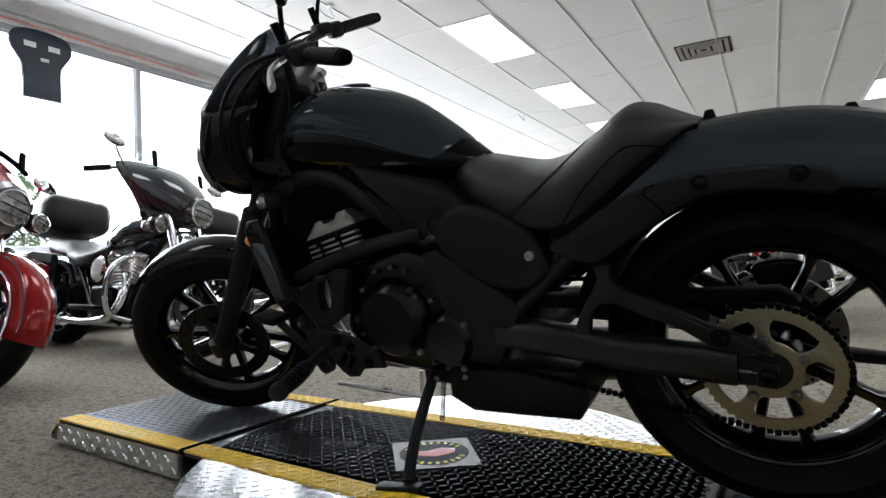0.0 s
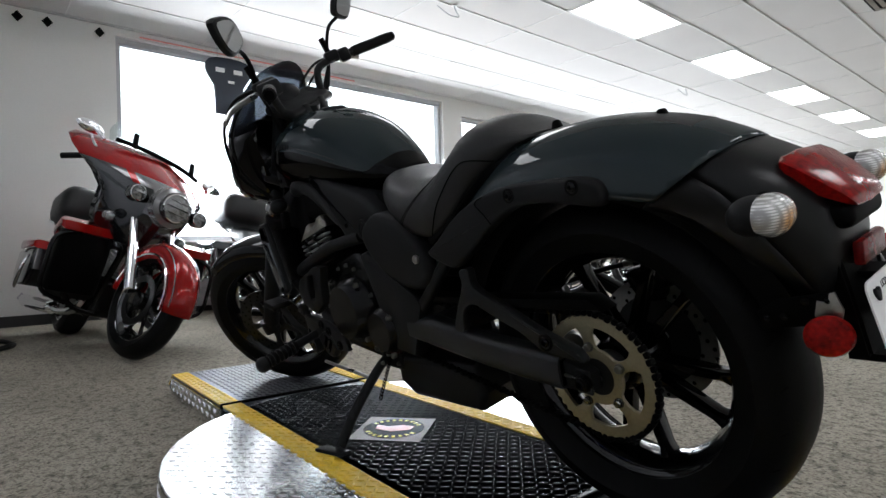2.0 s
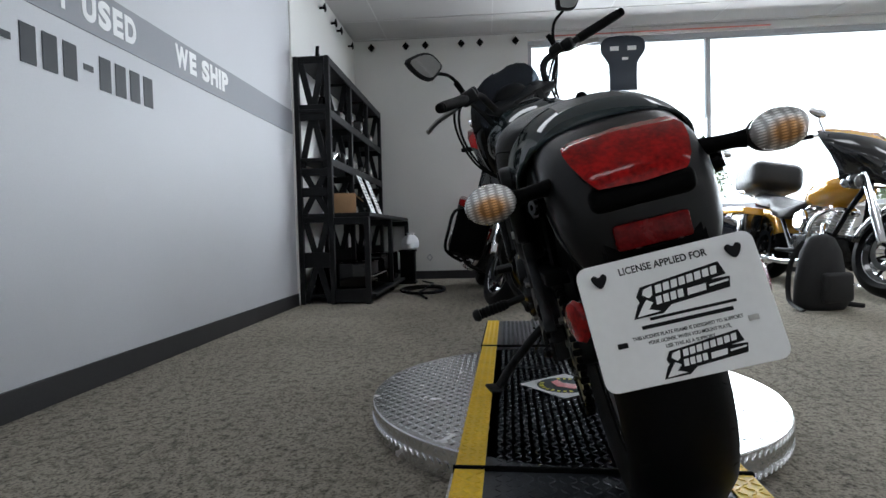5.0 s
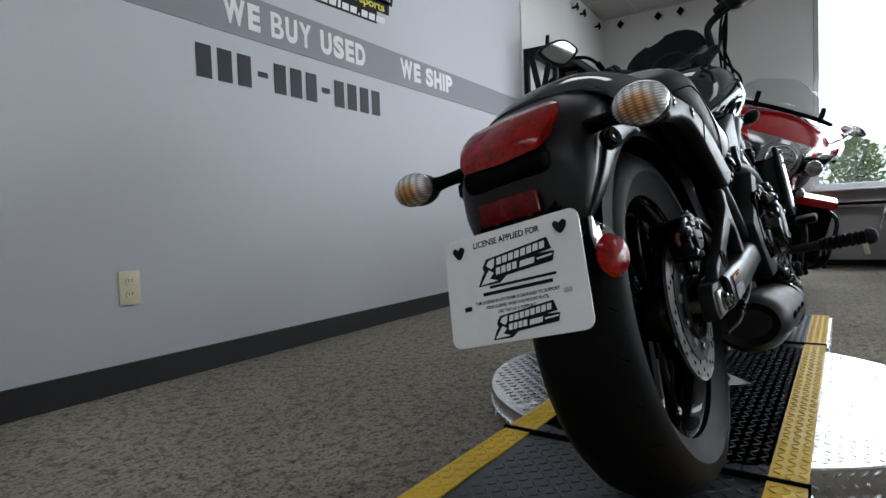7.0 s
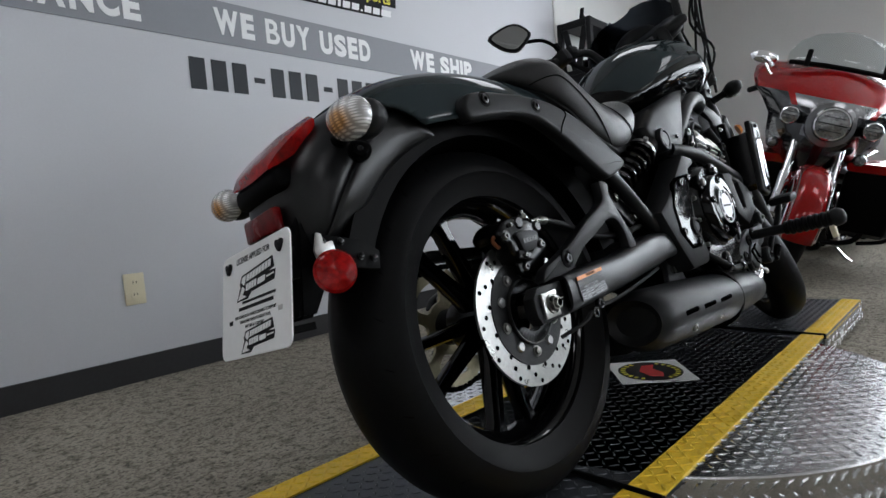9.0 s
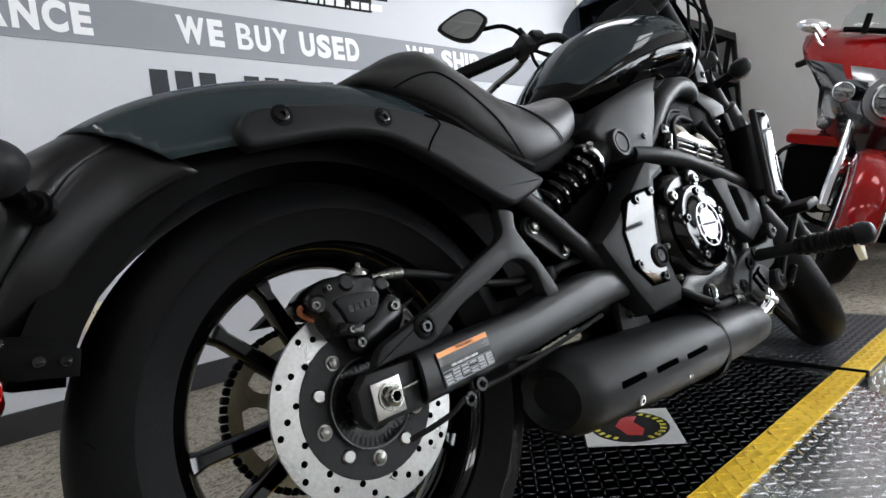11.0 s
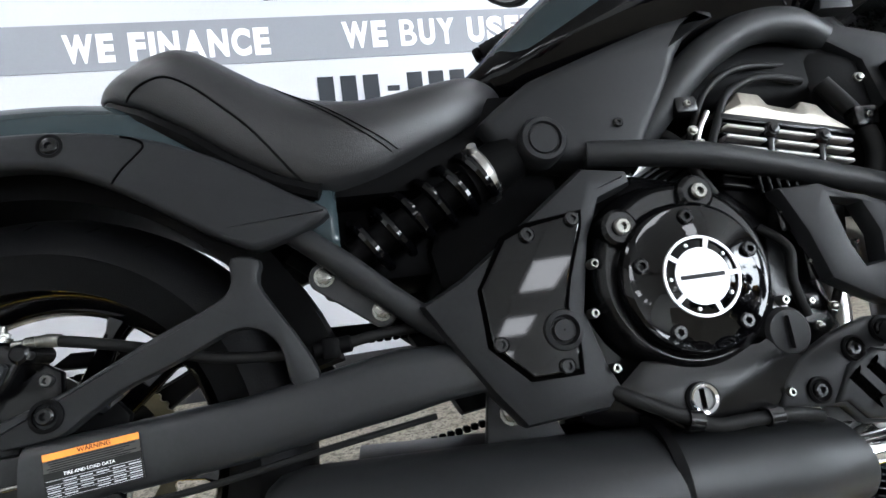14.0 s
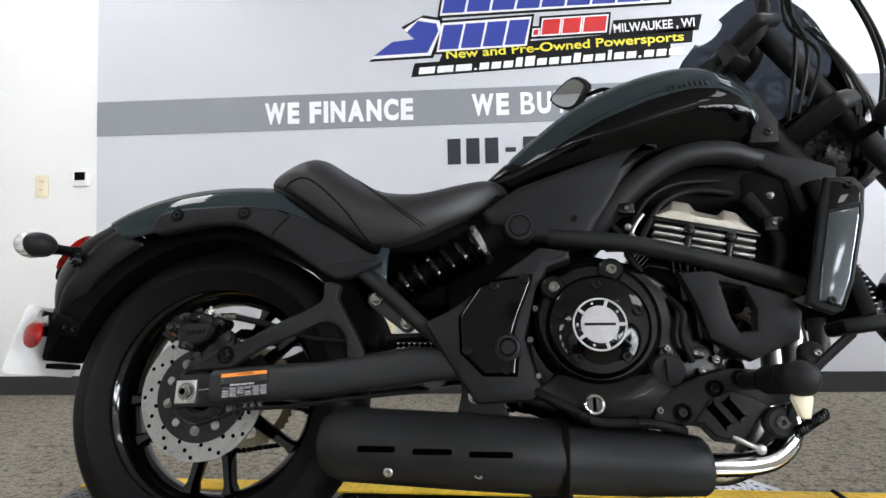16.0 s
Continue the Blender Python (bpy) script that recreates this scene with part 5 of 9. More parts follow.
def tank_at(s, z, side):
    x, zt, zb, w, wb = s
    f = (z - zb) / (zt - zb)
    y = max(0, 1 - ((f - 0.4) / 0.6) ** 2.3) ** (1 / 2.2) if f > 0.4 else 1 - 0.34 * ((0.4 - f) / 0.4) ** 1.35
    return Vector((x, side * w * y, z))


def tank_edge(x):
    for p, q in zip(EDGE, EDGE[1:]):
        if x <= q[0]:
            return p[1] + (q[1] - p[1]) * (x - p[0]) / (q[0] - p[0])
    return 0.79


b = bmesh.new()
rs = []
for s in TANKF:
    x, zt, zb = s[:3]
    e = min(zt - 0.002, max(zb + 0.004, tank_edge(x)))
    zs = [zb + (e - zb) * k / 8 for k in range(8)] + [e + (zt - e) * math.sin(math.pi / 2 * k / 14) for k in range(14)]
    rs.append([b.verts.new(tank_at(s, z, -1)) for z in zs] + [b.verts.new((x, 0, zt))] + [b.verts.new(tank_at(s, z, 1)) for z in zs[::-1]])
skin(b, rs)
b.verts.index_update()
low = {v for row in rs for k, v in enumerate(row) if k <= 8 or k >= len(row) - 9}
for f in b.faces:
    f.material_index = 1 if all(v in low for v in f.verts) or f.calc_center_median().x < 0.588 else 0
tank = part("fuel_tank", b, [M_slate, M_tankgloss], moto, "teardrop fuel tank, slate-grey over gloss black", 60)
for sd in (-1, 1):
    b = bmesh.new()
    line = [tank_at(s, tank_edge(s[0]) + 0.011, sd) + Vector((0, sd * 0.0002, 0)) for s in TANKF if 0.70 < s[0] < 0.88 or 0.97 < s[0] < 1.02]
    for seg in ([p for p in line if p.x < 0.95], [p for p in line if p.x > 0.95]):
        tube(b, seg, 0.0011, 5)
    part("pinstripe", b, M_ink, tank)
    for k in range(8):
        x = 0.885 + 0.0095 * k
        s = next(q for q in TANKF if q[0] >= x)
        b = bmesh.new()
        h = 0.0135 if k in (0, 4, 6) else 0.0105
        skin(b, [[b.verts.new(tank_at((xx,) + s[1:], tank_edge(xx) + dz, sd) + Vector((0, sd * 0.0008, 0))) for dz in (0.006, 0.006 + h)] for xx in (x, x + 0.0072)], loop=False)
        thicken(part("maker_mark", b, M_ink, tank), 0.0008, 0.0)
for s in (-1, 1):
    b = bmesh.new()
    slab(b, [(1.03, 0.875), (1.058, 0.86), (1.086, 0.80), (1.083, 0.757), (1.03, 0.757), (1.045, 0.81)], s * 0.108, s * 0.132, 0.004)
    part("tank_cap_plate", b, M_satin, moto)
    b = bmesh.new()
    capbolt(b, (1.064, s * 0.132, 0.777), (0, s, 0), 0.008, 0.004)
    part("tank_bolt", b, M_engine, moto)
b = bmesh.new()
lathe(b, [(0.001, 0.007), (0.03, 0.007), (0.038, 0.003), (0.042, -0.02)], (0.88, 0, 0.948), (-0.1, 0, 1), 32, closed=False)
part("fuel_cap", b, M_satin, moto)

# frame covers under the tank, both sides
COVER = [(0.536, 0.636), (0.560, 0.655), (0.605, 0.686), (0.660, 0.706), (0.718, 0.727), (0.779, 0.748), (0.831, 0.762), (0.866, 0.767), (0.878, 0.761), (0.850, 0.747), (0.826, 0.730), (0.806, 0.704), (0.785, 0.662), (0.764, 0.630), (0.750, 0.612), (0.738, 0.590), (0.720, 0.561), (0.690, 0.566), (0.650, 0.577), (0.625, 0.581), (0.585, 0.583), (0.566, 0.603), (0.548, 0.612)]
for s in (-1, 1):
    b = bmesh.new()
    slab(b, COVER, s * 0.06, s * 0.138, 0.016, 3)
    part("frame_cover", b, M_satin, moto, "satin black frame cover")
    b = bmesh.new()
    lathe(b, [(0.001, 0.012), (0.017, 0.012), (0.018, 0.009), (0.020, 0.009), (0.021, 0.013), (0.026, 0.013), (0.029, 0.008), (0.029, -0.02)], (0.606, s * 0.137, 0.603), (0, s, 0), 40, closed=False)
    part("pivot_cap", b, M_satin, moto, "round black pivot cap")
    b = bmesh.new()
    capbolt(b, (0.705, s * 0.138, 0.618), (0, s, 0), 0.006, 0.004)
    part("cover_screw", b, M_engine, moto)
    # frame tubes
    b = bmesh.new()
    tube(b, smooth([(0.72, s * 0.085, 0.58), (0.770, s * 0.110, 0.635), (0.820, s * 0.118, 0.684), (0.868, s * 0.120, 0.718), (0.925, s * 0.120, 0.742), (0.985, s * 0.114, 0.748), (1.035, s * 0.098, 0.742), (1.10, s * 0.06, 0.742), (1.16, 0, 0.76)], 6), 0.0235, 16)
    part("upper_frame_tube", b, M_matte, moto, "matte black frame tube")
    b = bmesh.new()
    tube(b, smooth([(0.66, s * 0.128, 0.585), (0.725, s * 0.138, 0.577), (0.80, s * 0.142, 0.566), (0.88, s * 0.142, 0.547), (0.96, s * 0.142, 0.524), (1.05, s * 0.138, 0.498), (1.13, s * 0.11, 0.47)], 6), 0.0165, 14)
    part("lower_frame_tube", b, M_matte, moto, "matte black frame tube")
    b = bmesh.new()
    tube(b, smooth([(0.275, s * 0.125, 0.558), (0.316, s * 0.13, 0.524), (0.37, s * 0.132, 0.478), (0.411, s * 0.132, 0.44), (0.475, s * 0.13, 0.388)], 5), 0.0145, 14)
    part("subframe_tube", b, M_matte, moto)
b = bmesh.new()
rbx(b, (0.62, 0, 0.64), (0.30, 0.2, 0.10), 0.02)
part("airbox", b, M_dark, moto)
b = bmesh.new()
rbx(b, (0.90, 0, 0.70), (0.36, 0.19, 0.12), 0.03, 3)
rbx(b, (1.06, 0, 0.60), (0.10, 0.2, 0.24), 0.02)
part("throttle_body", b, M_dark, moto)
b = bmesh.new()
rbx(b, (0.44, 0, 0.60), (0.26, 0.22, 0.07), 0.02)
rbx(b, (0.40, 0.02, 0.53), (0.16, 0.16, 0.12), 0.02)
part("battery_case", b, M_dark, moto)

# right side: pivot cover with gloss insert
PIV = [(0.435, 0.427), (0.483, 0.451), (0.552, 0.499), (0.637, 0.560), (0.691, 0.552), (0.694, 0.535), (0.652, 0.520), (0.631, 0.477), (0.612, 0.399), (0.626, 0.342), (0.638, 0.314), (0.619, 0.294), (0.527, 0.289), (0.496, 0.330), (0.459, 0.387)]
plates("pivot_cover", PIV, -0.10, -0.165, M_satin, 0.012, "satin black pivot cover")
INS = [(0.500, 0.436), (0.533, 0.485), (0.560, 0.496), (0.621, 0.506), (0.619, 0.492), (0.596, 0.435), (0.587, 0.406), (0.594, 0.373), (0.591, 0.339), (0.541, 0.338), (0.503, 0.376)]
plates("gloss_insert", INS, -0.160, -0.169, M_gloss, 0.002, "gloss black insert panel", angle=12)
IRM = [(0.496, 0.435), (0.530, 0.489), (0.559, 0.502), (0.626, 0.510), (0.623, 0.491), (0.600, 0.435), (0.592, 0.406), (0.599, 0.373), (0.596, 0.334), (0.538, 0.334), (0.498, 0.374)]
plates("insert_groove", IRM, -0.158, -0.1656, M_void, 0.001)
b = bmesh.new()
for p in [(0.558, 0.487), (0.611, 0.499), (0.511, 0.376), (0.577, 0.345)]:
    capbolt(b, (p[0], -0.169, p[1]), (0, -1, 0), 0.0085, 0.005)
part("insert_screw", b, M_engine, moto)
b = bmesh.new()
lathe(b, [(0.001, 0.004), (0.011, 0.004), (0.012, 0.0), (0.014, 0.0), (0.016, 0.006), (0.021, 0.004), (0.023, -0.004)], (0.580, -0.169, 0.382), (0, -1, 0), 28, closed=False)
part("pivot_boss", b, M_satin, moto)
# left side cover
LCOV = [(0.36, 0.50), (0.40, 0.585), (0.46, 0.625), (0.55, 0.64), (0.615, 0.60), (0.60, 0.54), (0.52, 0.475), (0.42, 0.455)]
b = bmesh.new()
slab(b, [tuple(v) for v in [p[:2] for p in smooth([(x, z, 0) for x, z in LCOV], 4, True)]], 0.09, 0.158, 0.02, 4)
part("side_cover", b, M_satin, moto, "satin black side cover with key lock")
b = bmesh.new()
cyl(b, (0.393, 0.15, 0.53), (0.393, 0.164, 0.53), 0.010, n=20, bev=0.002)
part("cover_lock", b, M_steel, moto)
plates("left_pivot_cover", [(0.43, 0.42), (0.47, 0.45), (0.62, 0.55), (0.66, 0.54), (0.62, 0.40), (0.63, 0.30), (0.50, 0.285)], 0.10, 0.15, M_satin, 0.012)

# shock absorber, right
b = bmesh.new()
p0, p1 = Vector((0.372, -0.098, 0.500)), Vector((0.590, -0.112, 0.606))
d = (p1 - p0).normalized()
cyl(b, p0, p1, 0.019, n=20)
cyl(b, p0 + d * 0.16, p0 + d * 0.225, 0.030, n=20)
part("shock_body", b, M_dark, moto)
b = bmesh.new()
u, v = basis(d)
tube(b, [p0 + d * (0.012 + 0.165 * i / 120) + u * (0.033 * math.cos(i * 0.29)) + v * (0.033 * math.sin(i * 0.29)) for i in range(121)], 0.0065, 8)
part("shock_spring", b, M_gloss, moto, "gloss black coil spring")
b = bmesh.new()
cyl(b, p0 + d * 0.174, p0 + d * 0.188, 0.037, n=24, bev=0.003)
cyl(b, p0 + d * 0.181 + v * 0.03, p0 + d * 0.181 + v * 0.044, 0.006, n=10)
part("preload_collar", b, M_steel, moto)
LINK = []
for cx, cz, a0 in ((0.338, 0.477, 38), (0.397, 0.432, 218)):
    LINK += [(cx + 0.0175 * math.cos(radians(a0 + 15 * k)), cz + 0.0175 * math.sin(radians(a0 + 15 * k))) for k in range(13)]
plates("link_plate", LINK, -0.106, -0.1165, M_armcoat, 0.003)
b = bmesh.new()
for x, z in ((0.338, 0.477), (0.397, 0.432)):
    hexbolt(b, (x, -0.117, z), (0, -1, 0), 0.009, 0.010)
part("link_bolt", b, M_boltsteel, moto)

# added near-black block: stands for the shade between the shock and the pivot cover
plates("gap_shade_block", [(0.470, 0.452), (0.462, 0.500), (0.500, 0.585), (0.560, 0.625), (0.640, 0.600), (0.640, 0.500), (0.560, 0.440)], -0.075, 0.075, M_dark, 0.012)

# engine
eng = thing("engine", Matrix())
eng.parent = moto
b = bmesh.new()
slab(b, [(0.60, 0.28), (0.58, 0.40), (0.62, 0.52), (0.72, 0.56), (0.84, 0.53), (0.93, 0.45), (0.95, 0.34), (0.90, 0.26), (0.70, 0.24)], -0.13, 0.13, 0.03, 3)
part("crankcase", b, M_engine, eng)
b = bmesh.new()
cyl(b, (0.731, -0.12, 0.424), (0.731, -0.172, 0.424), 0.112, 0.105, n=64, bev=0.01)
slab(b, [(0.62, 0.31), (0.70, 0.255), (0.80, 0.26), (0.862, 0.325), (0.85, 0.36), (0.80, 0.34), (0.66, 0.34)], -0.12, -0.165, 0.01)
for x, z in ((0.757, 0.511), (0.660, 0.4815)):
    cyl(b, (x, -0.12, z), (x, -0.182, z), 0.021, n=20, bev=0.004)
part("clutch_case", b, M_engine, eng, "satin black clutch case")
b = bmesh.new()
lathe(b, [(0.001, 0.024), (0.046, 0.024), (0.05, 0.022), (0.078, 0.020), (0.084, 0.014), (0.086, 0.0)], (0.730, -0.172, 0.4165), (0, -1, 0), 72, closed=False)
part("clutch_cover", b, M_gloss, eng, "gloss black clutch cover")
b = bmesh.new()
lathe(b, [(0.001, 0.0262), (0.0305, 0.0262), (0.0305, 0.0215)], (0.730, -0.172, 0.4165), (0, -1, 0), 64, closed=False)
lathe(b, [(0.0405, 0.0215), (0.0405, 0.0262), (0.0435, 0.0262), (0.0440, 0.021)], (0.730, -0.172, 0.4165), (0, -1, 0), 64, closed=False)
for i in range(5):
    a = 2 * math.pi * (i + 0.25) / 5 + 0.942
    bx(b, (0.730 + 0.0355 * math.cos(a), -0.1972, 0.4165 + 0.0355 * math.sin(a)), (0.012, 0.002, 0.0052), Euler((0, -a, 0)).to_matrix())
    a += math.pi / 5
    c = Vector((0.730 + 0.0355 * math.cos(a), -0.194, 0.4165 + 0.0355 * math.sin(a)))
    cyl(b, c, c + Vector((0, -0.0042, 0)), 0.0023, n=12, bev=0.0005)
part("badge_ring", b, M_badge, eng, "silver badge ring on the clutch cover")
b = bmesh.new()
bx(b, (0.730, -0.1986, 0.4165), (0.050, 0.0008, 0.0045))
part("badge_print", b, M_ink, eng)
b = bmesh.new()
for i in range(5):
    a = 2 * math.pi * i / 5 + 1.6
    capbolt(b, (0.730 + 0.066 * math.cos(a), -0.191, 0.4165 + 0.066 * math.sin(a)), (0, -1, 0), 0.0085, 0.006)
part("cover_bolt", b, M_engine, eng)
b = bmesh.new()
for x, z in ((0.757, 0.511), (0.660, 0.4815)):
    capbolt(b, (x, -0.182, z), (0, -1, 0), 0.0095, 0.006)
for x, z in ((0.628, 0.448), (0.618, 0.395), (0.63, 0.335), (0.69, 0.278), (0.82, 0.282), (0.84, 0.38), (0.81, 0.46)):
    capbolt(b, (x, -0.158, z), (0, -1, 0), 0.0055, 0.012)
part("case_bolt", b, M_boltsteel, eng)
b = bmesh.new()
lathe(b, [(0.0155, 0.010), (0.0175, 0.011), (0.018, 0.0), (0.024, 0.0), (0.026, -0.02), (0.0155, -0.02)], (0.718, -0.160, 0.2905), (0, -1, 0), 32)
sight = part("sight_glass", b, M_satin, eng, "oil sight glass in a black boss")
b = bmesh.new()
lathe(b, [(0.0125, 0.010), (0.0155, 0.0115), (0.0165, 0.008), (0.0125, 0.004)], (0.718, -0.160, 0.2905), (0, -1, 0), 32)
part("sight_ring", b, M_chrome, sight)
b = bmesh.new()
cyl(b, (0.718, -0.160, 0.2905), (0.718, -0.167, 0.2905), 0.013, n=28)
part("sight_pane", b, M_darksteel, sight)
b = bmesh.new()
bx(b, (0.718, -0.1674, 0.2905), (0.0055, 0.001, 0.021))
part("level_bar", b, M_void, sight)
b = bmesh.new()
lathe(b, [(0.001, 0.006), (0.0095, 0.006), (0.0115, 0.003), (0.0115, -0.02)], (0.84, -0.152, 0.373), (0, -1, 0), 24, closed=False)
plug = part("timing_plug", b, M_darksteel, eng, "grey slotted timing plug")
b = bmesh.new()
bx(b, (0.84, -0.1582, 0.373), (0.0022, 0.001, 0.013), Euler((0, radians(-8), 0)).to_matrix())
part("plug_slot", b, M_void, plug)
b = bmesh.new()
lathe(b, [(0.001, 0.016), (0.024, 0.016), (0.028, 0.012), (0.030, -0.02)], (0.838, -0.150, 0.345), (0, -1, 0), 32, closed=False)
bx(b, (0.838, -0.168, 0.345), (0.005, 0.008, 0.036))
part("oil_filler_cap", b, M_satin, eng)
# left side cases
b = bmesh.new()
cyl(b, (0.77, 0.12, 0.385), (0.77, 0.175, 0.385), 0.10, 0.085, n=48, bev=0.012)
cyl(b, (0.62, 0.12, 0.34), (0.62, 0.165, 0.34), 0.07, 0.06, n=40, bev=0.01)
part("stator_case", b, M_engine, eng)
b = bmesh.new()
for x, z in ((0.70, 0.46), (0.84, 0.46), (0.87, 0.385), (0.84, 0.31), (0.70, 0.31), (0.57, 0.38), (0.585, 0.28), (0.66, 0.29)):
    capbolt(b, (x, 0.152, z), (0, 1, 0), 0.007, 0.01)
part("case_bolt", b, M_boltsteel, eng)
# cylinder block and head, leaning forward
cb = thing("cylinder_block", pose(0.925, 0, 0.55, 0, 12, 0))
cb.parent = moto
b = bmesh.new()
rbx(b, (0, 0, -0.02), (0.17, 0.24, 0.14), 0.01)
part("cylinder", b, M_dark, cb)
b = bmesh.new()
for s in (-1, 1):
    for col, (x0, x1) in enumerate(((-0.088, -0.034), (-0.022, 0.036), (0.048, 0.085))):
        for k in range(4):
            rbx(b, ((x0 + x1) / 2, s * 0.128, 0.035 - 0.0135 * k), (x1 - x0, 0.022, 0.0055), 0.002, 1)
part("fin_edge", b, M_fin, cb, "bright machined cooling-fin edges")
b = bmesh.new()
for k in range(7):
    rbx(b, (0, 0, 0.041 - 0.0135 * k), (0.178, 0.262, 0.006), 0.002, 1)
part("cooling_fin", b, M_engine, cb)
for s in (-1, 1):
    for x in (-0.028, 0.042):
        b = bmesh.new()
        rbx(b, (x, s * 0.126, 0.015), (0.011, 0.024, 0.05), 0.004)
        cyl(b, (x, s * 0.118, 0.036), (x, s * 0.1415, 0.036), 0.0105, n=20, bev=0.003)
        boss = part("head_boss", b, M_engine, cb)
        b = bmesh.new()
        hexbolt(b, (x, s * 0.1415, 0.036), (0, s, 0), 0.0062, 0.004)
        part("boss_bolt", b, M_engine, boss)
b = bmesh.new()
rbx(b, (0, 0, 0.049), (0.186, 0.268, 0.010), 0.003)
part("head_gasket", b, M_engine, cb, "black gasket flange under the cover")
HEAD = [(-0.092, 0.053), (-0.085, 0.062), (-0.06, 0.094), (-0.03, 0.094), (-0.018, 0.081), (0.022, 0.079), (0.032, 0.092), (0.055, 0.09), (0.09, 0.058), (0.09, 0.053)]
b = bmesh.new()
rs = [[b.verts.new((x * q, y, 0.053 + (z - 0.053) * f)) for x, z in HEAD] for y, q, f in ((-0.131, 1.0, 0.42), (-0.118, 0.97, 1.0), (0.118, 0.97, 1.0), (0.131, 1.0, 0.42))]
skin(b, rs)
bmesh.ops.bevel(b, geom=list(b.edges), offset=0.0015, segments=1, affect="EDGES")
part("head_cover", b, M_cast, cb, "raw cast aluminium head cover", 20)

# radiator shroud and side shrouds
SHR = [(0.870, 0.510), (0.927, 0.511), (0.960, 0.497), (1.040, 0.469), (1.061, 0.439), (1.051, 0.395), (0.973, 0.360), (0.959, 0.367), (0.910, 0.396), (0.895, 0.452)]
HOL = [(0.937, 0.490), (0.974, 0.482), (0.988, 0.444), (0.984, 0.410), (0.959, 0.407), (0.948, 0.433)]
plates("side_shroud", SHR, -0.135, -0.165, M_satin, 0.008, "satin black side shroud with cut-out", hole=HOL)
plates("side_shroud", SHR, 0.135, 0.165, M_satin, 0.008, hole=HOL)
RAD = [(1.052, 0.449), (1.068, 0.502), (1.097, 0.611), (1.112, 0.660), (1.154, 0.657), (1.167, 0.636), (1.156, 0.583), (1.124, 0.481), (1.103, 0.436), (1.088, 0.428), (1.065, 0.438)]
RIN = [(1.067, 0.450), (1.078, 0.501), (1.104, 0.597), (1.152, 0.605), (1.148, 0.582), (1.119, 0.485), (1.099, 0.438)]
RTOP = [(1.105, 0.600), (1.117, 0.650), (1.148, 0.647), (1.158, 0.632), (1.153, 0.608)]
for s in (-1, 1):
    shr = None
    for nm, o, y0, y1, mm, bev, text in (("radiator_shroud", RAD, 0.184, 0.200, M_satin, 0.005, ""), ("shroud_panel", RIN, 0.197, 0.2025, M_panel, 0.005, "glossy blue-grey radiator shroud panel"), ("shroud_panel", RTOP, 0.197, 0.2025, M_gloss, 0.003, "gloss black top of the shroud panel")):
        b = bmesh.new()
        slab(b, o, s * y0, s * y1, bev, 3)
        for v in b.verts:
            v.co.y += s * 0.08 * (v.co.x - 1.06 - 0.26 * (v.co.z - 0.45))
        q = part(nm, b, mm, shr or moto, text, 50)
        shr = shr or q
    b = bmesh.new()
    slab(b, [(1.075, 0.47), (1.115, 0.63), (1.150, 0.63), (1.105, 0.455)], s * 0.09, s * 0.186, 0.006)
    part("shroud_mount", b, M_engine, shr)
    for x, z in ((1.084, 0.450), (1.140, 0.642)):
        b = bmesh.new()
        capbolt(b, (x, s * (0.2025 + 0.08 * (x - 1.06 - 0.26 * (z - 0.45))), z), (0, s, 0), 0.0065, 0.004)
        part("shroud_bolt", b, M_engine, shr)
b = bmesh.new()
rbx(b, (1.155, 0, 0.56), (0.03, 0.26, 0.25), 0.006, rot=Euler((0, radians(-12), 0)).to_matrix())
part("radiator_core", b, M_dark, moto)
b = bmesh.new()
for i in range(24):
    z = 0.45 + i * 0.0095
    bx(b, (1.175 + (z - 0.56) * -0.21 + 0.004, 0, z), (0.004, 0.24, 0.002))
part("radiator_fin", b, M_steel, moto)
NECK = [(1.020, 0.739), (1.063, 0.752), (1.142, 0.734), (1.189, 0.715), (1.168, 0.610), (1.138, 0.578), (1.107, 0.634), (1.095, 0.690)]
plates("neck_cover", NECK, -0.05, -0.11, M_satin, 0.012)
plates("neck_cover", NECK, 0.05, 0.11, M_satin, 0.012)
b = bmesh.new()
cyl(b, (1.02, 0, 1.00), (1.21, 0, 0.69), 0.035, n=20)
part("steering_head", b, M_matte, moto)
b = bmesh.new()
tube(b, smooth([(1.13, -0.06, 0.44), (1.12, -0.07, 0.38), (1.06, -0.09, 0.33), (0.98, -0.1, 0.31)], 4), 0.016, 12)
tube(b, smooth([(1.13, 0.06, 0.44), (1.12, 0.07, 0.38), (1.06, 0.09, 0.33), (0.98, 0.1, 0.31)], 4), 0.016, 12)
tube(b, smooth([(1.12, 0.13, 0.55), (1.10, 0.15, 0.47), (1.05, 0.13, 0.40)], 4), 0.016, 12)
part("down_tube", b, M_matte, moto)
# exhaust
b = bmesh.new()
for s, y in ((1, 0.05), (-1, -0.05)):
    tube(b, smooth([(1.0, y, 0.50), (1.08, y, 0.46), (1.09, y * 0.9, 0.36), (1.03, y - 0.03, 0.24), (0.96, -0.06, 0.185), (0.86, -0.09, 0.185)], 6), 0.021, 14)
part("header_pipe", b, M_steel, moto, "bright steel exhaust header pipe")
b = bmesh.new()
tube(b, smooth([(1.04, -0.105, 0.285), (1.034, -0.12, 0.255), (1.020, -0.13, 0.232), (0.995, -0.132, 0.212), (0.960, -0.132, 0.202), (0.91, -0.132, 0.199), (0.85, -0.132, 0.198)], 6), 0.0185, 16)
part("exhaust_pipe", b, M_chrome, moto, "polished exhaust elbow")
b = bmesh.new()
rs = []
n = 28
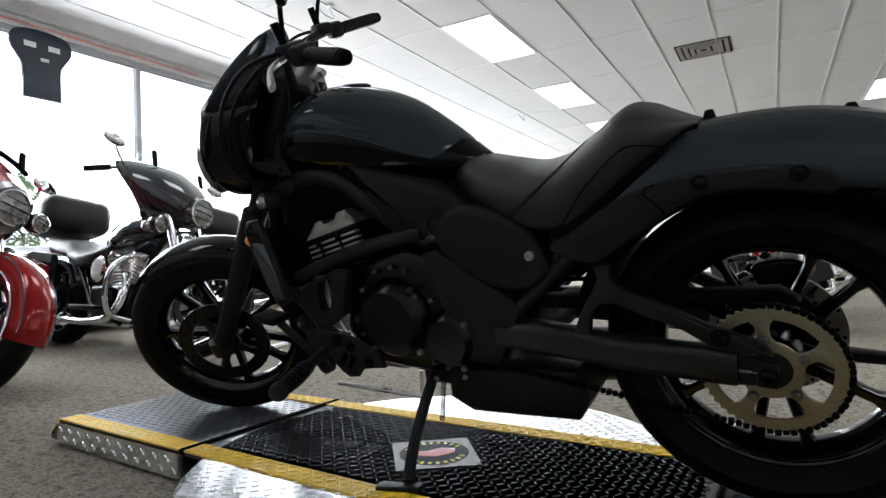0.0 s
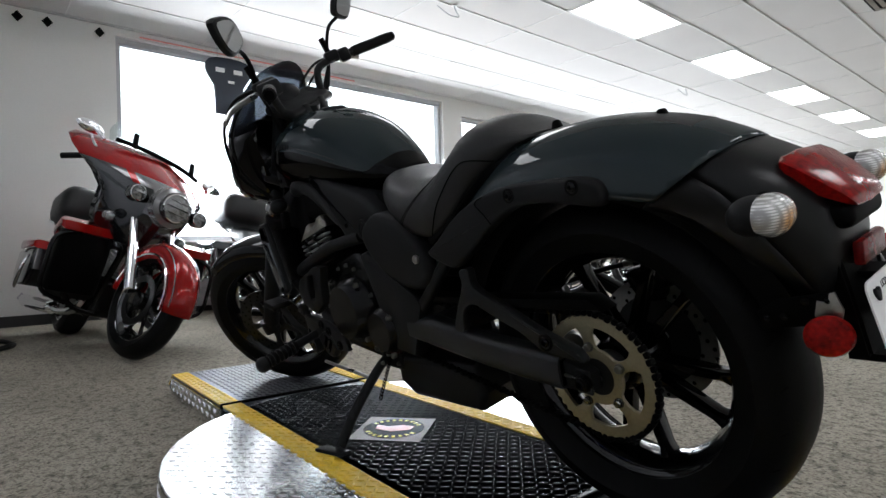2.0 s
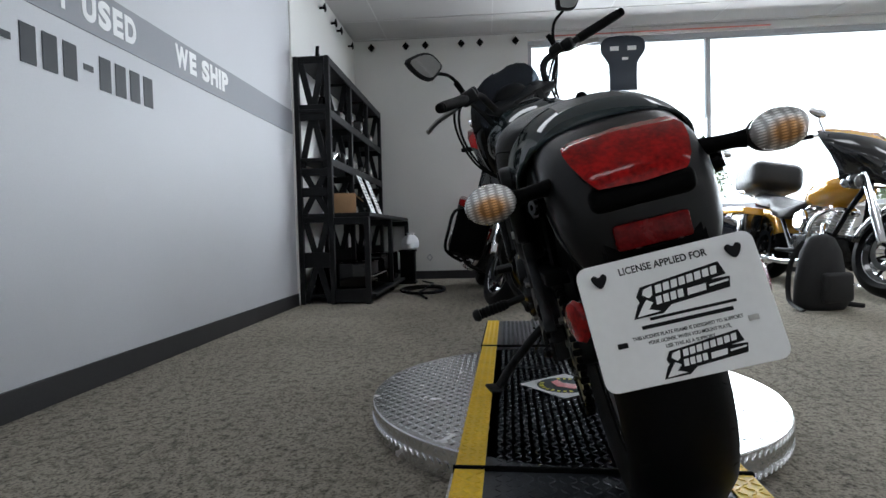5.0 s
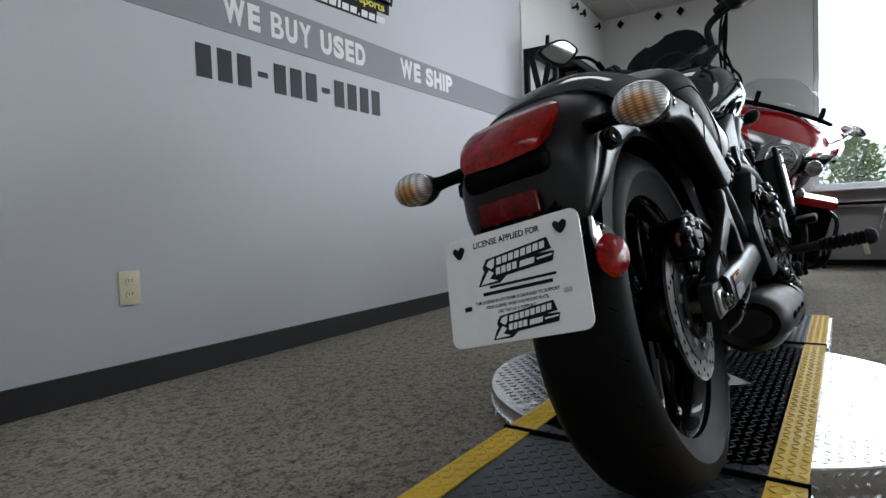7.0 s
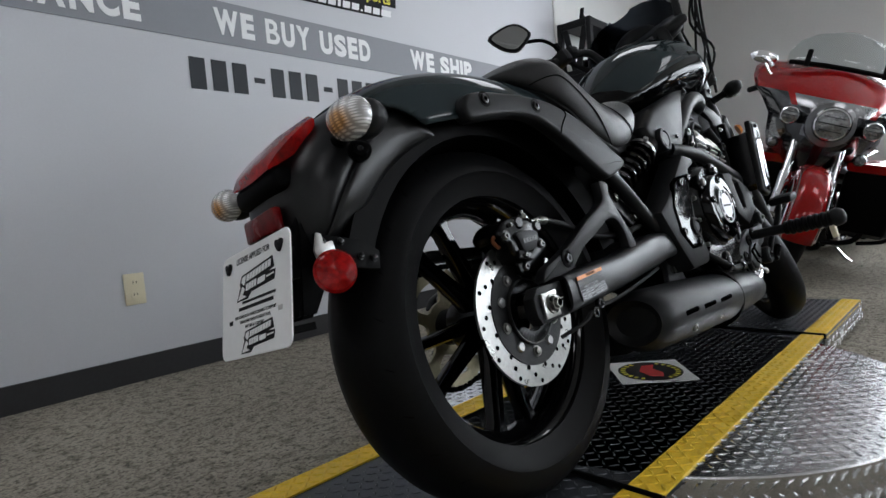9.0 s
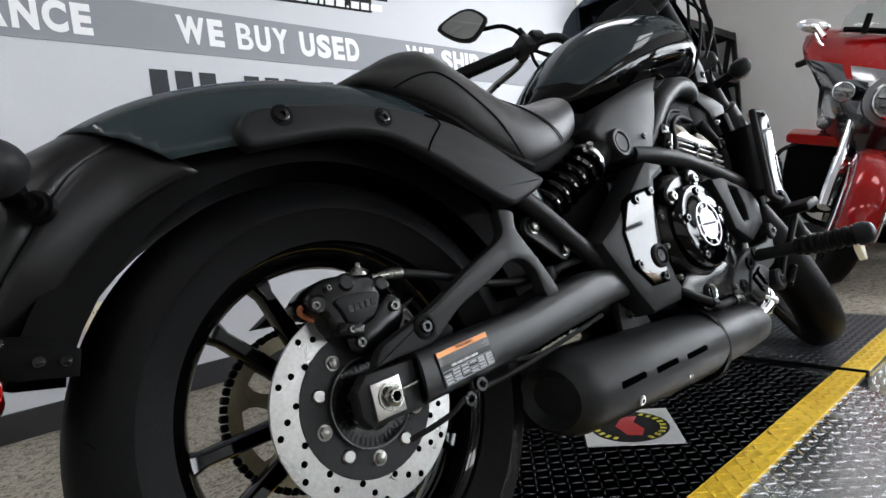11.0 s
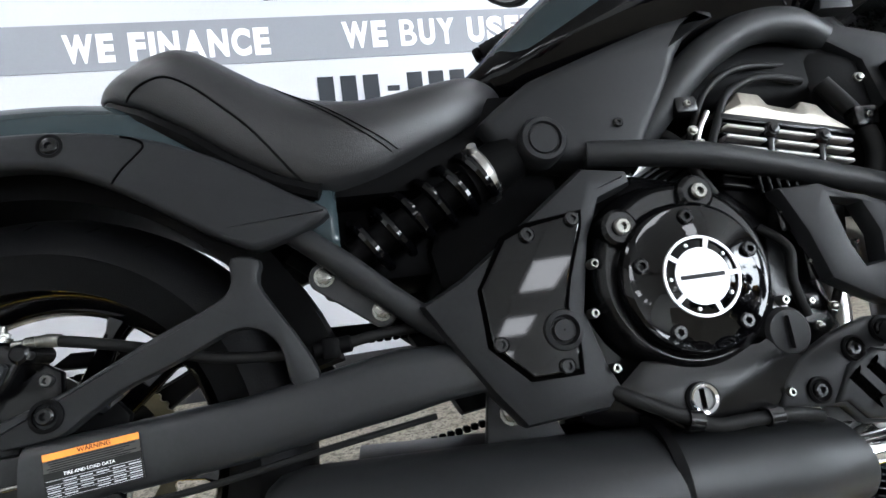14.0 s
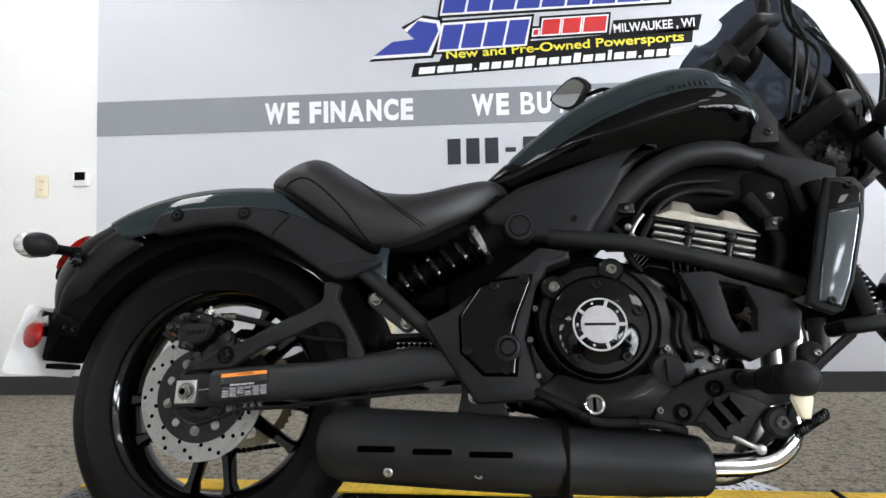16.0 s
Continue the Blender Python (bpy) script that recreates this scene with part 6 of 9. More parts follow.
for x, zc, rz, ry in ((0.892, 0.196, 0.040, 0.052), (0.885, 0.197, 0.046, 0.058), (0.80, 0.2, 0.052, 0.066), (0.67, 0.205, 0.056, 0.07), (0.662, 0.206, 0.060, 0.074), (0.50, 0.213, 0.062, 0.076), (0.30, 0.222, 0.062, 0.074), (0.275, 0.223, 0.056, 0.068), (0.262, 0.224, 0.045, 0.058), (0.275, 0.224, 0.030, 0.042)):
    rs.append(ring(b, Vector((x, -0.125, zc)), Vector((0, 1, 0)), Vector((0, 0, 1)), ry, n, rz))
skin(b, rs)
mf = part("muffler", b, M_matte, moto, "matte black under-slung muffler")
# Solid black inlays give the slots their inner shade by colour.
b = bmesh.new()
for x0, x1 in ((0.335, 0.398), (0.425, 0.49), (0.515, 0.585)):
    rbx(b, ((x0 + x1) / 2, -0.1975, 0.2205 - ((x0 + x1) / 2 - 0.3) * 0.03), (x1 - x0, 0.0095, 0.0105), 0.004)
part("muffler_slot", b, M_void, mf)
b = bmesh.new()
for x in (0.385, 0.53):
    capbolt(b, (x, -0.185, 0.184), (0, -1, -0.4), 0.008, 0.006)
part("muffler_bolt", b, M_steel, mf)
b = bmesh.new()
cyl(b, (0.672, -0.125, 0.205), (0.660, -0.125, 0.2055), 0.072, n=32)
part("muffler_seam", b, M_dark, mf)
b = bmesh.new()
slab(b, [(0.49, 0.27), (0.50, 0.325), (0.53, 0.335), (0.56, 0.32), (0.58, 0.27)], -0.10, -0.115, 0.003)
part("muffler_bracket", b, M_matte, moto)
b = bmesh.new()
hexbolt(b, (0.523, -0.116, 0.303), (0, -1, 0), 0.011, 0.01)
part("bracket_bolt", b, M_boltsteel, moto)
# belly box behind the engine, left and right
b = bmesh.new()
slab(b, [(0.33, 0.20), (0.36, 0.15), (0.62, 0.14), (0.68, 0.17), (0.68, 0.25), (0.35, 0.27)], -0.06, 0.10, 0.02, 3)
part("silencer_chamber", b, M_matte, moto)

# footpeg brackets
PEG = [(0.807, 0.266), (0.818, 0.296), (0.838, 0.314), (0.888, 0.336), (0.913, 0.343), (0.940, 0.349), (0.968, 0.347), (1.026, 0.352), (1.046, 0.360), (1.062, 0.350), (1.056, 0.318), (1.030, 0.300), (0.990, 0.290), (0.965, 0.268), (0.952, 0.250), (0.945, 0.242), (0.930, 0.232), (0.899, 0.236), (0.880, 0.257), (0.845, 0.262)]
for s in (-1, 1):
    pg = thing("foot_control", Matrix())
    pg.parent = moto
    b = bmesh.new()
    slab(b, PEG, s * 0.152, s * 0.166, 0.004, 3)
    br = part("bracket", b, M_satin, pg)
    b = bmesh.new()
    slab(b, [(0.868, 0.262), (0.895, 0.300), (0.930, 0.315), (0.960, 0.306), (0.985, 0.292), (0.962, 0.262), (0.945, 0.246), (0.928, 0.237), (0.902, 0.241), (0.884, 0.262)], s * 0.160, s * 0.171, 0.005, 3)
    part("bracket_boss", b, M_satin, br)
    for x, z in ((0.854, 0.279), (0.907, 0.317), (0.948, 0.333)):
        b = bmesh.new()
        lathe(b, [(0.009, -0.002), (0.0145, -0.002), (0.0145, 0.003), (0.012, 0.004), (0.009, 0.001)], (x, s * 0.166, z), (0, s, 0), 24)
        part("bolt_seat", b, M_dark, br)
        b = bmesh.new()
        capbolt(b, (x, s * 0.166, z), (0, s, 0), 0.0082, 0.005)
        part("bracket_bolt", b, M_engine, br)
    for x, z, l in ((0.907, 0.275, 0.040), (0.930, 0.285, 0.036)):
        b = bmesh.new()
        rbx(b, (x, s * 0.1712, z), (l, 0.003, 0.0135), 0.0012, 1, rot=Euler((0, radians(52), 0)).to_matrix())
        bmesh.ops.bevel(b, geom=[e for e in b.edges if abs((e.verts[0].co - e.verts[1].co).y) > 0.001], offset=0.005, segments=3, affect="EDGES")
        part("bracket_slot", b, M_void, br)
    e = Vector((0.944, -0.372, 0.324)) if s < 0 else Vector((0.97, 0.36, 0.275))
    q = Vector((0.955, -0.16, 0.328)) if s < 0 else Vector((1.0, 0.16, 0.30))
    b = bmesh.new()
    cyl(b, q, q.lerp(e, 0.46), 0.013, n=14)
    part("peg_arm", b, M_satin, pg)
    b = bmesh.new()
    tube(b, [q.lerp(e, 0.42 + 0.52 * k / 30) for k in range(31)], [0.0205 if 2 < k < 29 and k % 4 < 2 else 0.0175 for k in range(31)], 18)
    part("foot_peg", b, M_rubber, pg, "black ribbed rubber foot peg")
    b = bmesh.new()
    d = (e - q).normalized()
    tube(b, [q.lerp(e, 0.93), q.lerp(e, 0.94), e, e + d * 0.010, e + d * 0.014], [0.014, 0.0225, 0.0225, 0.017, 0.008], 18)
    part("peg_end", b, M_satin, pg)
    b = bmesh.new()
    tube(b, smooth([(1.005, s * 0.178, 0.262), (1.025, s * 0.195, 0.318), (1.04, s * 0.21, 0.345), (1.10, s * 0.215, 0.398)], 4), 0.011, 10, flat=0.6)
    part("pedal_arm", b, M_satin, pg)
    b = bmesh.new()
    rbx(b, (1.105, s * 0.225, 0.408), (0.075, 0.06, 0.022), 0.007, rot=Euler((0, radians(-8), 0)).to_matrix())
    part("pedal_pad", b, M_rubber, pg)
    b = bmesh.new()
    cyl(b, (0.994, s * 0.160, 0.266), (0.994, s * 0.186, 0.266), 0.0235, n=28, bev=0.004)
    pv = part("pedal_pivot", b, M_satin, pg)
    b = bmesh.new()
    lathe(b, [(0.004, 0.0), (0.010, 0.0), (0.010, 0.003), (0.004, 0.003)], (0.994, s * 0.1855, 0.266), (0, s, 0), 20)
    part("pivot_washer", b, M_engine, pv)
    b = bmesh.new()
    cyl(b, (1.062, s * 0.150, 0.372), (1.062, s * 0.172, 0.372), 0.019, n=20, bev=0.004)
    slab(b, [(1.035, 0.345), (1.045, 0.372), (1.062, 0.389), (1.080, 0.372), (1.068, 0.345)], s * 0.150, s * 0.164, 0.003)
    part("mount_lug", b, M_satin, pg)
    b = bmesh.new()
    capbolt(b, (1.066, s * 0.172, 0.372), (0, s, 0), 0.006, 0.005)
    part("lug_bolt", b, M_boltsteel, pg)
b = bmesh.new()
tube(b, [(0.925, -0.168, 0.243), (0.936, -0.170, 0.238), (0.962, -0.172, 0.226)], 0.0042, 10)
ball(b, (0.963, -0.172, 0.226), (0.0085, 0.005, 0.0085), u=14, v=8)
part("pedal_rod", b, M_steel, moto)
b = bmesh.new()
tube(b, [Vector((1.008, -0.19, 0.250)).lerp(Vector((1.056, -0.19, 0.280)), i / 100) + Vector((0, 0.008 * math.cos(i * 0.8), 0.008 * math.sin(i * 0.8))) for i in range(101)], 0.0018, 6)
part("pedal_spring", b, M_engine, moto)
b = bmesh.new()
cyl(b, (0.97, 0.17, 0.215), (0.68, 0.17, 0.205), 0.005, n=10)
part("shift_rod", b, M_steel, moto)
b = bmesh.new()
slab(b, [(-0.010, 0.016), (0.008, 0.016), (0.012, 0.009), (0.005, -0.016), (-0.005, -0.016), (-0.013, 0.009)], -0.006, 0.006, 0.002)
bmesh.ops.translate(b, vec=(0.949, -0.352, 0.291), verts=b.verts)
part("peg_feeler", b, M_ivory, moto, "ivory plastic feeler under the foot peg")
# side stand
b = bmesh.new()
tube(b, smooth([(0.70, 0.10, 0.25), (0.69, 0.16, 0.22), (0.68, 0.25, 0.15), (0.665, 0.318, 0.088)], 4), 0.013, 12)
rbx(b, (0.675, 0.335, 0.084), (0.10, 0.035, 0.010), 0.004, rot=Euler((radians(13), 0, 0.25)).to_matrix())
part("side_stand", b, M_satin, moto, "black side stand, folded out")
b = bmesh.new()
tube(b, [Vector((0.67, 0.115, 0.255)).lerp(Vector((0.645, 0.19, 0.165)), i / 90) + Vector((0.006 * math.cos(i), 0, 0.006 * math.sin(i))) for i in range(91)], 0.0016, 5)
part("stand_spring", b, M_engine, moto)
b = bmesh.new()
rbx(b, (0.69, 0.09, 0.25), (0.10, 0.03, 0.08), 0.008)
part("stand_bracket", b, M_matte, moto)
# chain, belt guard left
b = bmesh.new()
for z0, z1 in ((0.115, 0.065), (-0.115, -0.06)):
    p0, p1 = Vector((0, 0.1035, R + z0)), Vector((0.63, 0.1035, 0.345 + z1))
    nL = 52
    for i in range(nL):
        p = p0.lerp(p1, (i + 0.5) / nL)
        rbx(b, p, (0.0105, 0.016 if i % 2 else 0.010, 0.010), 0.002, 1)
for i in range(30):
    a = math.pi / 2 + math.pi * (i + 0.5) / 30
    rbx(b, (0.115 * math.cos(a), 0.1035, R + 0.115 * math.sin(a)), (0.010, 0.016 if i % 2 else 0.010, 0.0105), 0.002, 1, rot=Euler((0, -a, 0)).to_matrix())
part("drive_chain", b, M_dark, moto)
b = bmesh.new()
slab(b, [(-0.05, 0.43), (0.1, 0.425), (0.4, 0.42), (0.5, 0.425), (0.5, 0.435), (0.4, 0.435), (0.1, 0.445), (-0.02, 0.45)], 0.08, 0.125, 0.004)
part("chain_guard", b, M_dark, moto)

# ---- front end ----
AX = Vector((-0.515, 0, 0.857))
A0 = Vector((0.955, 0, 1.141))
STEER = Matrix.Translation(A0) @ Matrix.Rotation(radians(35.5), 4, AX) @ Matrix.Translation(-A0)
up = LEANED.to_3x3().inverted() @ Vector((0, 0, 1))
nrm = (STEER.to_3x3() @ Vector((0, 1, 0))).normalized()
dn = -(up - nrm * nrm.dot(up)).normalized()
RT = 0.05
touch = LEANED.inverted() @ Vector((-0.80, 1.40, PH))
FAX = touch - (dn * (R - RT) - up * RT)
bas = Matrix((STEER.to_3x3() @ Vector((1, 0, 0)), nrm, (STEER.to_3x3() @ Vector((1, 0, 0))).cross(nrm))).transposed().to_4x4()
front = wheel(moto, Matrix.Translation(FAX) @ bas, 0.115, 0.232, 5, "front_wheel")
brake_disc(front, 0.062, 0.142, 0.10, 18, M_blacksteel)
fork = thing("front_fork", STEER)
fork.parent = moto
FA = STEER.inverted() @ FAX
for s in (-1, 1):
    b = bmesh.new()
    lo, hi = Vector((FA.x, s * 0.10, FA.z)), Vector((1.06, s * 0.10, 1.03))
    cyl(b, lo, lo.lerp(hi, 0.46), 0.029, n=24, bev=0.004)
    cyl(b, lo - Vector((0.0, 0.0, 0.02)), lo + Vector((0, 0, 0.03)), 0.032, n=20)
    part("fork_slider", b, M_satin, fork)
    b = bmesh.new()
    cyl(b, lo.lerp(hi, 0.45), hi, 0.0215, n=20)
    part("fork_tube", b, M_satin, fork)
    b = bmesh.new()
    cyl(b, lo.lerp(hi, 0.44), lo.lerp(hi, 0.56), 0.034, n=20, bev=0.004)
    part("fork_cover", b, M_satin, fork)
    b = bmesh.new()
    c = lo.lerp(hi, 0.47) + Vector((-0.02, s * 0.045, 0))
    lathe(b, [(0.001, 0.012), (0.014, 0.011), (0.018, 0.004), (0.018, 0.0), (0.001, 0.0)], c, (0, s, 0), 24)
    part("fork_reflector", b, M_amber, fork, "round amber reflector")
for f, th in ((0.72, 0.04), (0.97, 0.03)):
    b = bmesh.new()
    c = Vector((FA.x, 0, FA.z)).lerp(Vector((1.06, 0, 1.03)), f)
    rbx(b, c + Vector((-0.02, 0, 0)), (0.10, 0.28, th), 0.014, 3, rot=Euler((0, radians(-31), 0)).to_matrix())
    part("triple_clamp", b, M_matte, fork)
# front fender
b = bmesh.new()
rs = []
for k in range(15):
    a = radians(58 + 100 * k / 14)
    rr = R + 0.022
    w = 0.068 * (1 - 0.25 * abs((k - 6) / 8) ** 3)
    row = []
    for i in range(11):
        t = math.pi * i / 10
        y = w * math.copysign(abs(math.cos(t)) ** 0.7, math.cos(t))
        r2 = rr - 0.045 + 0.045 * math.sin(t) ** 0.7
        row.append(b.verts.new((FA.x + r2 * math.cos(a), y, FA.z + r2 * math.sin(a))))
    rs.append(row)
skin(b, rs, loop=False)
thicken(part("front_fender", b, M_gloss, fork, "gloss black front fender", 60), 0.004)
b = bmesh.new()
rbx(b, (FA.x - 0.07, 0.085, FA.z + 0.10), (0.06, 0.05, 0.10), 0.012)
part("front_caliper", b, M_engine, fork)
# headlamp cowl and screen
b = bmesh.new()
rs = []
for z, x0, x1, w in ((0.735, 1.29, 1.24, 0.05), (0.755, 1.345, 1.22, 0.09), (0.785, 1.385, 1.205, 0.115), (0.82, 1.402, 1.195, 0.132), (0.86, 1.402, 1.185, 0.142), (0.90, 1.389, 1.18, 0.147), (0.94, 1.371, 1.175, 0.149), (0.975, 1.352, 1.16, 0.149), (1.004, 1.331, 1.14, 0.147)):
    row = []
    for i in range(15):
        t = math.pi * (i / 14 - 0.5)
        row.append(b.verts.new((x1 + (x0 - x1) * math.cos(t) ** 0.8 if math.cos(t) > 0 else x1, w * math.sin(t), z)))
    rs.append(row)
skin(b, rs, loop=False)
thicken(part("headlamp_cowl", b, M_gloss, fork, "gloss black headlamp cowl", 60), 0.004)
b = bmesh.new()
rs = []
for z, x0, x1, w in ((1.0, 1.334, 1.14, 0.152), (1.025, 1.30, 1.12, 0.160), (1.05, 1.266, 1.105, 0.162), (1.077, 1.228, 1.095, 0.156), (1.10, 1.19, 1.085, 0.142), (1.12, 1.152, 1.08, 0.118), (1.134, 1.122, 1.075, 0.082), (1.14, 1.10, 1.073, 0.036)):
    row = []
    for i in range(15):
        t = math.pi * (i / 14 - 0.5)
        row.append(b.verts.new((x1 + (x0 - x1) * max(0, math.cos(t)) ** 0.8, w * math.sin(t), z)))
    rs.append(row)
skin(b, rs, loop=False)
thicken(part("windscreen", b, M_smoke, fork, "dark smoked flyscreen", 60), 0.003)
b = bmesh.new()
lathe(b, [(0.001, 0.0), (0.075, 0.0), (0.085, -0.01), (0.08, -0.08), (0.04, -0.12), (0.001, -0.12)], (1.385, 0, 0.84), (1, 0, -0.05), 36, closed=False)
part("headlamp", b, M_lens, fork, "round headlamp")
b = bmesh.new()
ball(b, (1.105, 0, 1.035), (0.045, 0.078, 0.05), u=32, v=20)
part("speedometer", b, M_satin, fork, "domed black instrument pod")
# handlebar
GL, GR = Vector((0.862, 0.420, 1.076)), Vector((0.862, -0.420, 1.076))
b = bmesh.new()
bar = [(0.955, 0.275, 1.082), (1.005, 0.20, 1.086), (1.035, 0.155, 1.075), (1.045, 0.135, 1.03), (1.040, 0.115, 0.985), (1.03, 0.06, 0.965)]
full = [tuple(GL)] + bar + [(x, -y, z) for x, y, z in bar[::-1]] + [tuple(GR)]
tube(b, smooth(full, 5), 0.0125, 12)
part("handlebar", b, M_matte, fork, "matte black handlebar")
b = bmesh.new()
for y in (-0.05, 0.05):
    rbx(b, (1.032, y, 0.975), (0.05, 0.035, 0.06), 0.008)
part("bar_riser", b, M_matte, fork)
for s, G in ((1, GL), (-1, GR)):
    inn = Vector((0.952, s * 0.279, 1.0815))
    b = bmesh.new()
    tube(b, [inn.lerp(G, k / 44) for k in range(45)], [0.0178 if 3 < k < 41 and k % 3 < 2 else 0.0167 for k in range(45)], 18)
    part("grip", b, M_rubber, fork, "black ribbed rubber grip")
    b = bmesh.new()
    d = (G - inn).normalized()
    cyl(b, G, G + d * 0.018, 0.015, n=18, bev=0.004)
    part("bar_end", b, M_dark, fork)
    b = bmesh.new()
    c = Vector((0.972, s * 0.246, 1.084))
    rbx(b, c, (0.042, 0.062, 0.046), 0.012, rot=Euler((0, 0, -s * 0.57)).to_matrix())
    rbx(b, c + Vector((0.030, -s * 0.03, 0.012)), (0.05, 0.062, 0.034), 0.01, rot=Euler((0, 0, -s * 0.57)).to_matrix())
    part("switchgear", b, M_satin, fork)
    b = bmesh.new()
    tube(b, smooth([c + Vector((0.045, s * 0.0, 0.0)), c + Vector((0.06, s * 0.05, -0.005)), c + Vector((0.052, s * 0.12, -0.012)), c + Vector((0.04, s * 0.18, -0.03))], 4), 0.0065, 8, flat=1.5)
    part("lever", b, M_steel, fork, "polished brake or clutch lever")
    mr = thing("mirror", Matrix.Translation((0.938, s * 0.343, 1.231)) @ pose(0, 0, 0, 0, -15, s * 8))
    mr.parent = fork
    b = bmesh.new()
    o = [p[:2] for p in smooth([(-s * x, z, 0) for x, z in ((-0.0637, 0.0352), (-0.0357, 0.0452), (0.0162, 0.0435), (0.049, 0.0256), (0.0682, -0.0157), (0.051, -0.0323), (0.0097, -0.0485), (-0.018, -0.0379), (-0.0435, -0.0105))], 2, True)]
    slab(b, o, 0.0, 0.022, 0.007, 2, axis="x")
    part("housing", b, M_satin, mr)
    b = bmesh.new()
    slab(b, [(x * 0.83, z * 0.80) for x, z in o], -0.0015, 0.001, axis="x")
    part("mirror_glass", b, M_mirror, mr)
    b = bmesh.new()
    tube(b, smooth([c + Vector((0.04, -s * 0.02, 0.03)), (1.0, s * 0.235, 1.15), (0.985, s * 0.26, 1.185), (0.965, s * 0.31, 1.205), (0.955, s * 0.335, 1.225)], 4), 0.0058, 8)
    cyl(b, c + Vector((0.04, -s * 0.02, 0.02)), c + Vector((0.045, -s * 0.018, 0.075)), 0.010, n=12)
    part("mirror_stem", b, M_dark, fork)
    for k in range(3):
        b = bmesh.new()
        tube(b, smooth([c + Vector((0.05, -s * 0.02, 0.0)), (1.04 + 0.012 * k, s * (0.19 - 0.02 * k), 1.02 - 0.02 * k), (1.08, s * (0.14 + 0.012 * k), 0.93 - 0.03 * k), (1.09, s * (0.06 + 0.02 * k), 0.80)], 5), 0.0042, 6)
        part("cable", b, M_cord, fork)
    for k in range(2):
        b = bmesh.new()
        tube(b, smooth([c + Vector((0.02, -s * 0.02, 0.01)), (1.08 + 0.02 * k, s * 0.24, 1.075 + 0.015 * k), (1.18 + 0.02 * k, s * 0.225, 1.0 + 0.015 * k), (1.235 + 0.02 * k, s * 0.19, 0.89), (1.225, s * 0.14, 0.78)], 6), 0.0045, 8)
        part("cable", b, M_cord, fork)
    # front signals
    sg = thing("front_signal", Matrix.Translation((1.20, s * 0.175, 0.755)))
    sg.parent = fork
    b = bmesh.new()
    cyl(b, (0, -s * 0.07, 0), (0, -s * 0.015, 0), 0.011, n=12)
    part("stalk", b, M_dark, sg)
    b = bmesh.new()
    ball(b, (-0.008, 0, 0), (0.03, 0.03, 0.023))
    part("housing", b, M_satin, sg)
    b = bmesh.new()
    ball(b, (0.012, 0, 0), (0.02, 0.031, 0.024))
    part("lens", b, M_lens, sg)

M_blacklow = mat("gloss_black_body", (0.006, 0.007, 0.009), 0.15, bump=0.0, coat=1.0)
M_teal = mat("dark_teal_paint", (0.006, 0.016, 0.022), 0.15, 0.2, bump=0.0, coat=1.0)

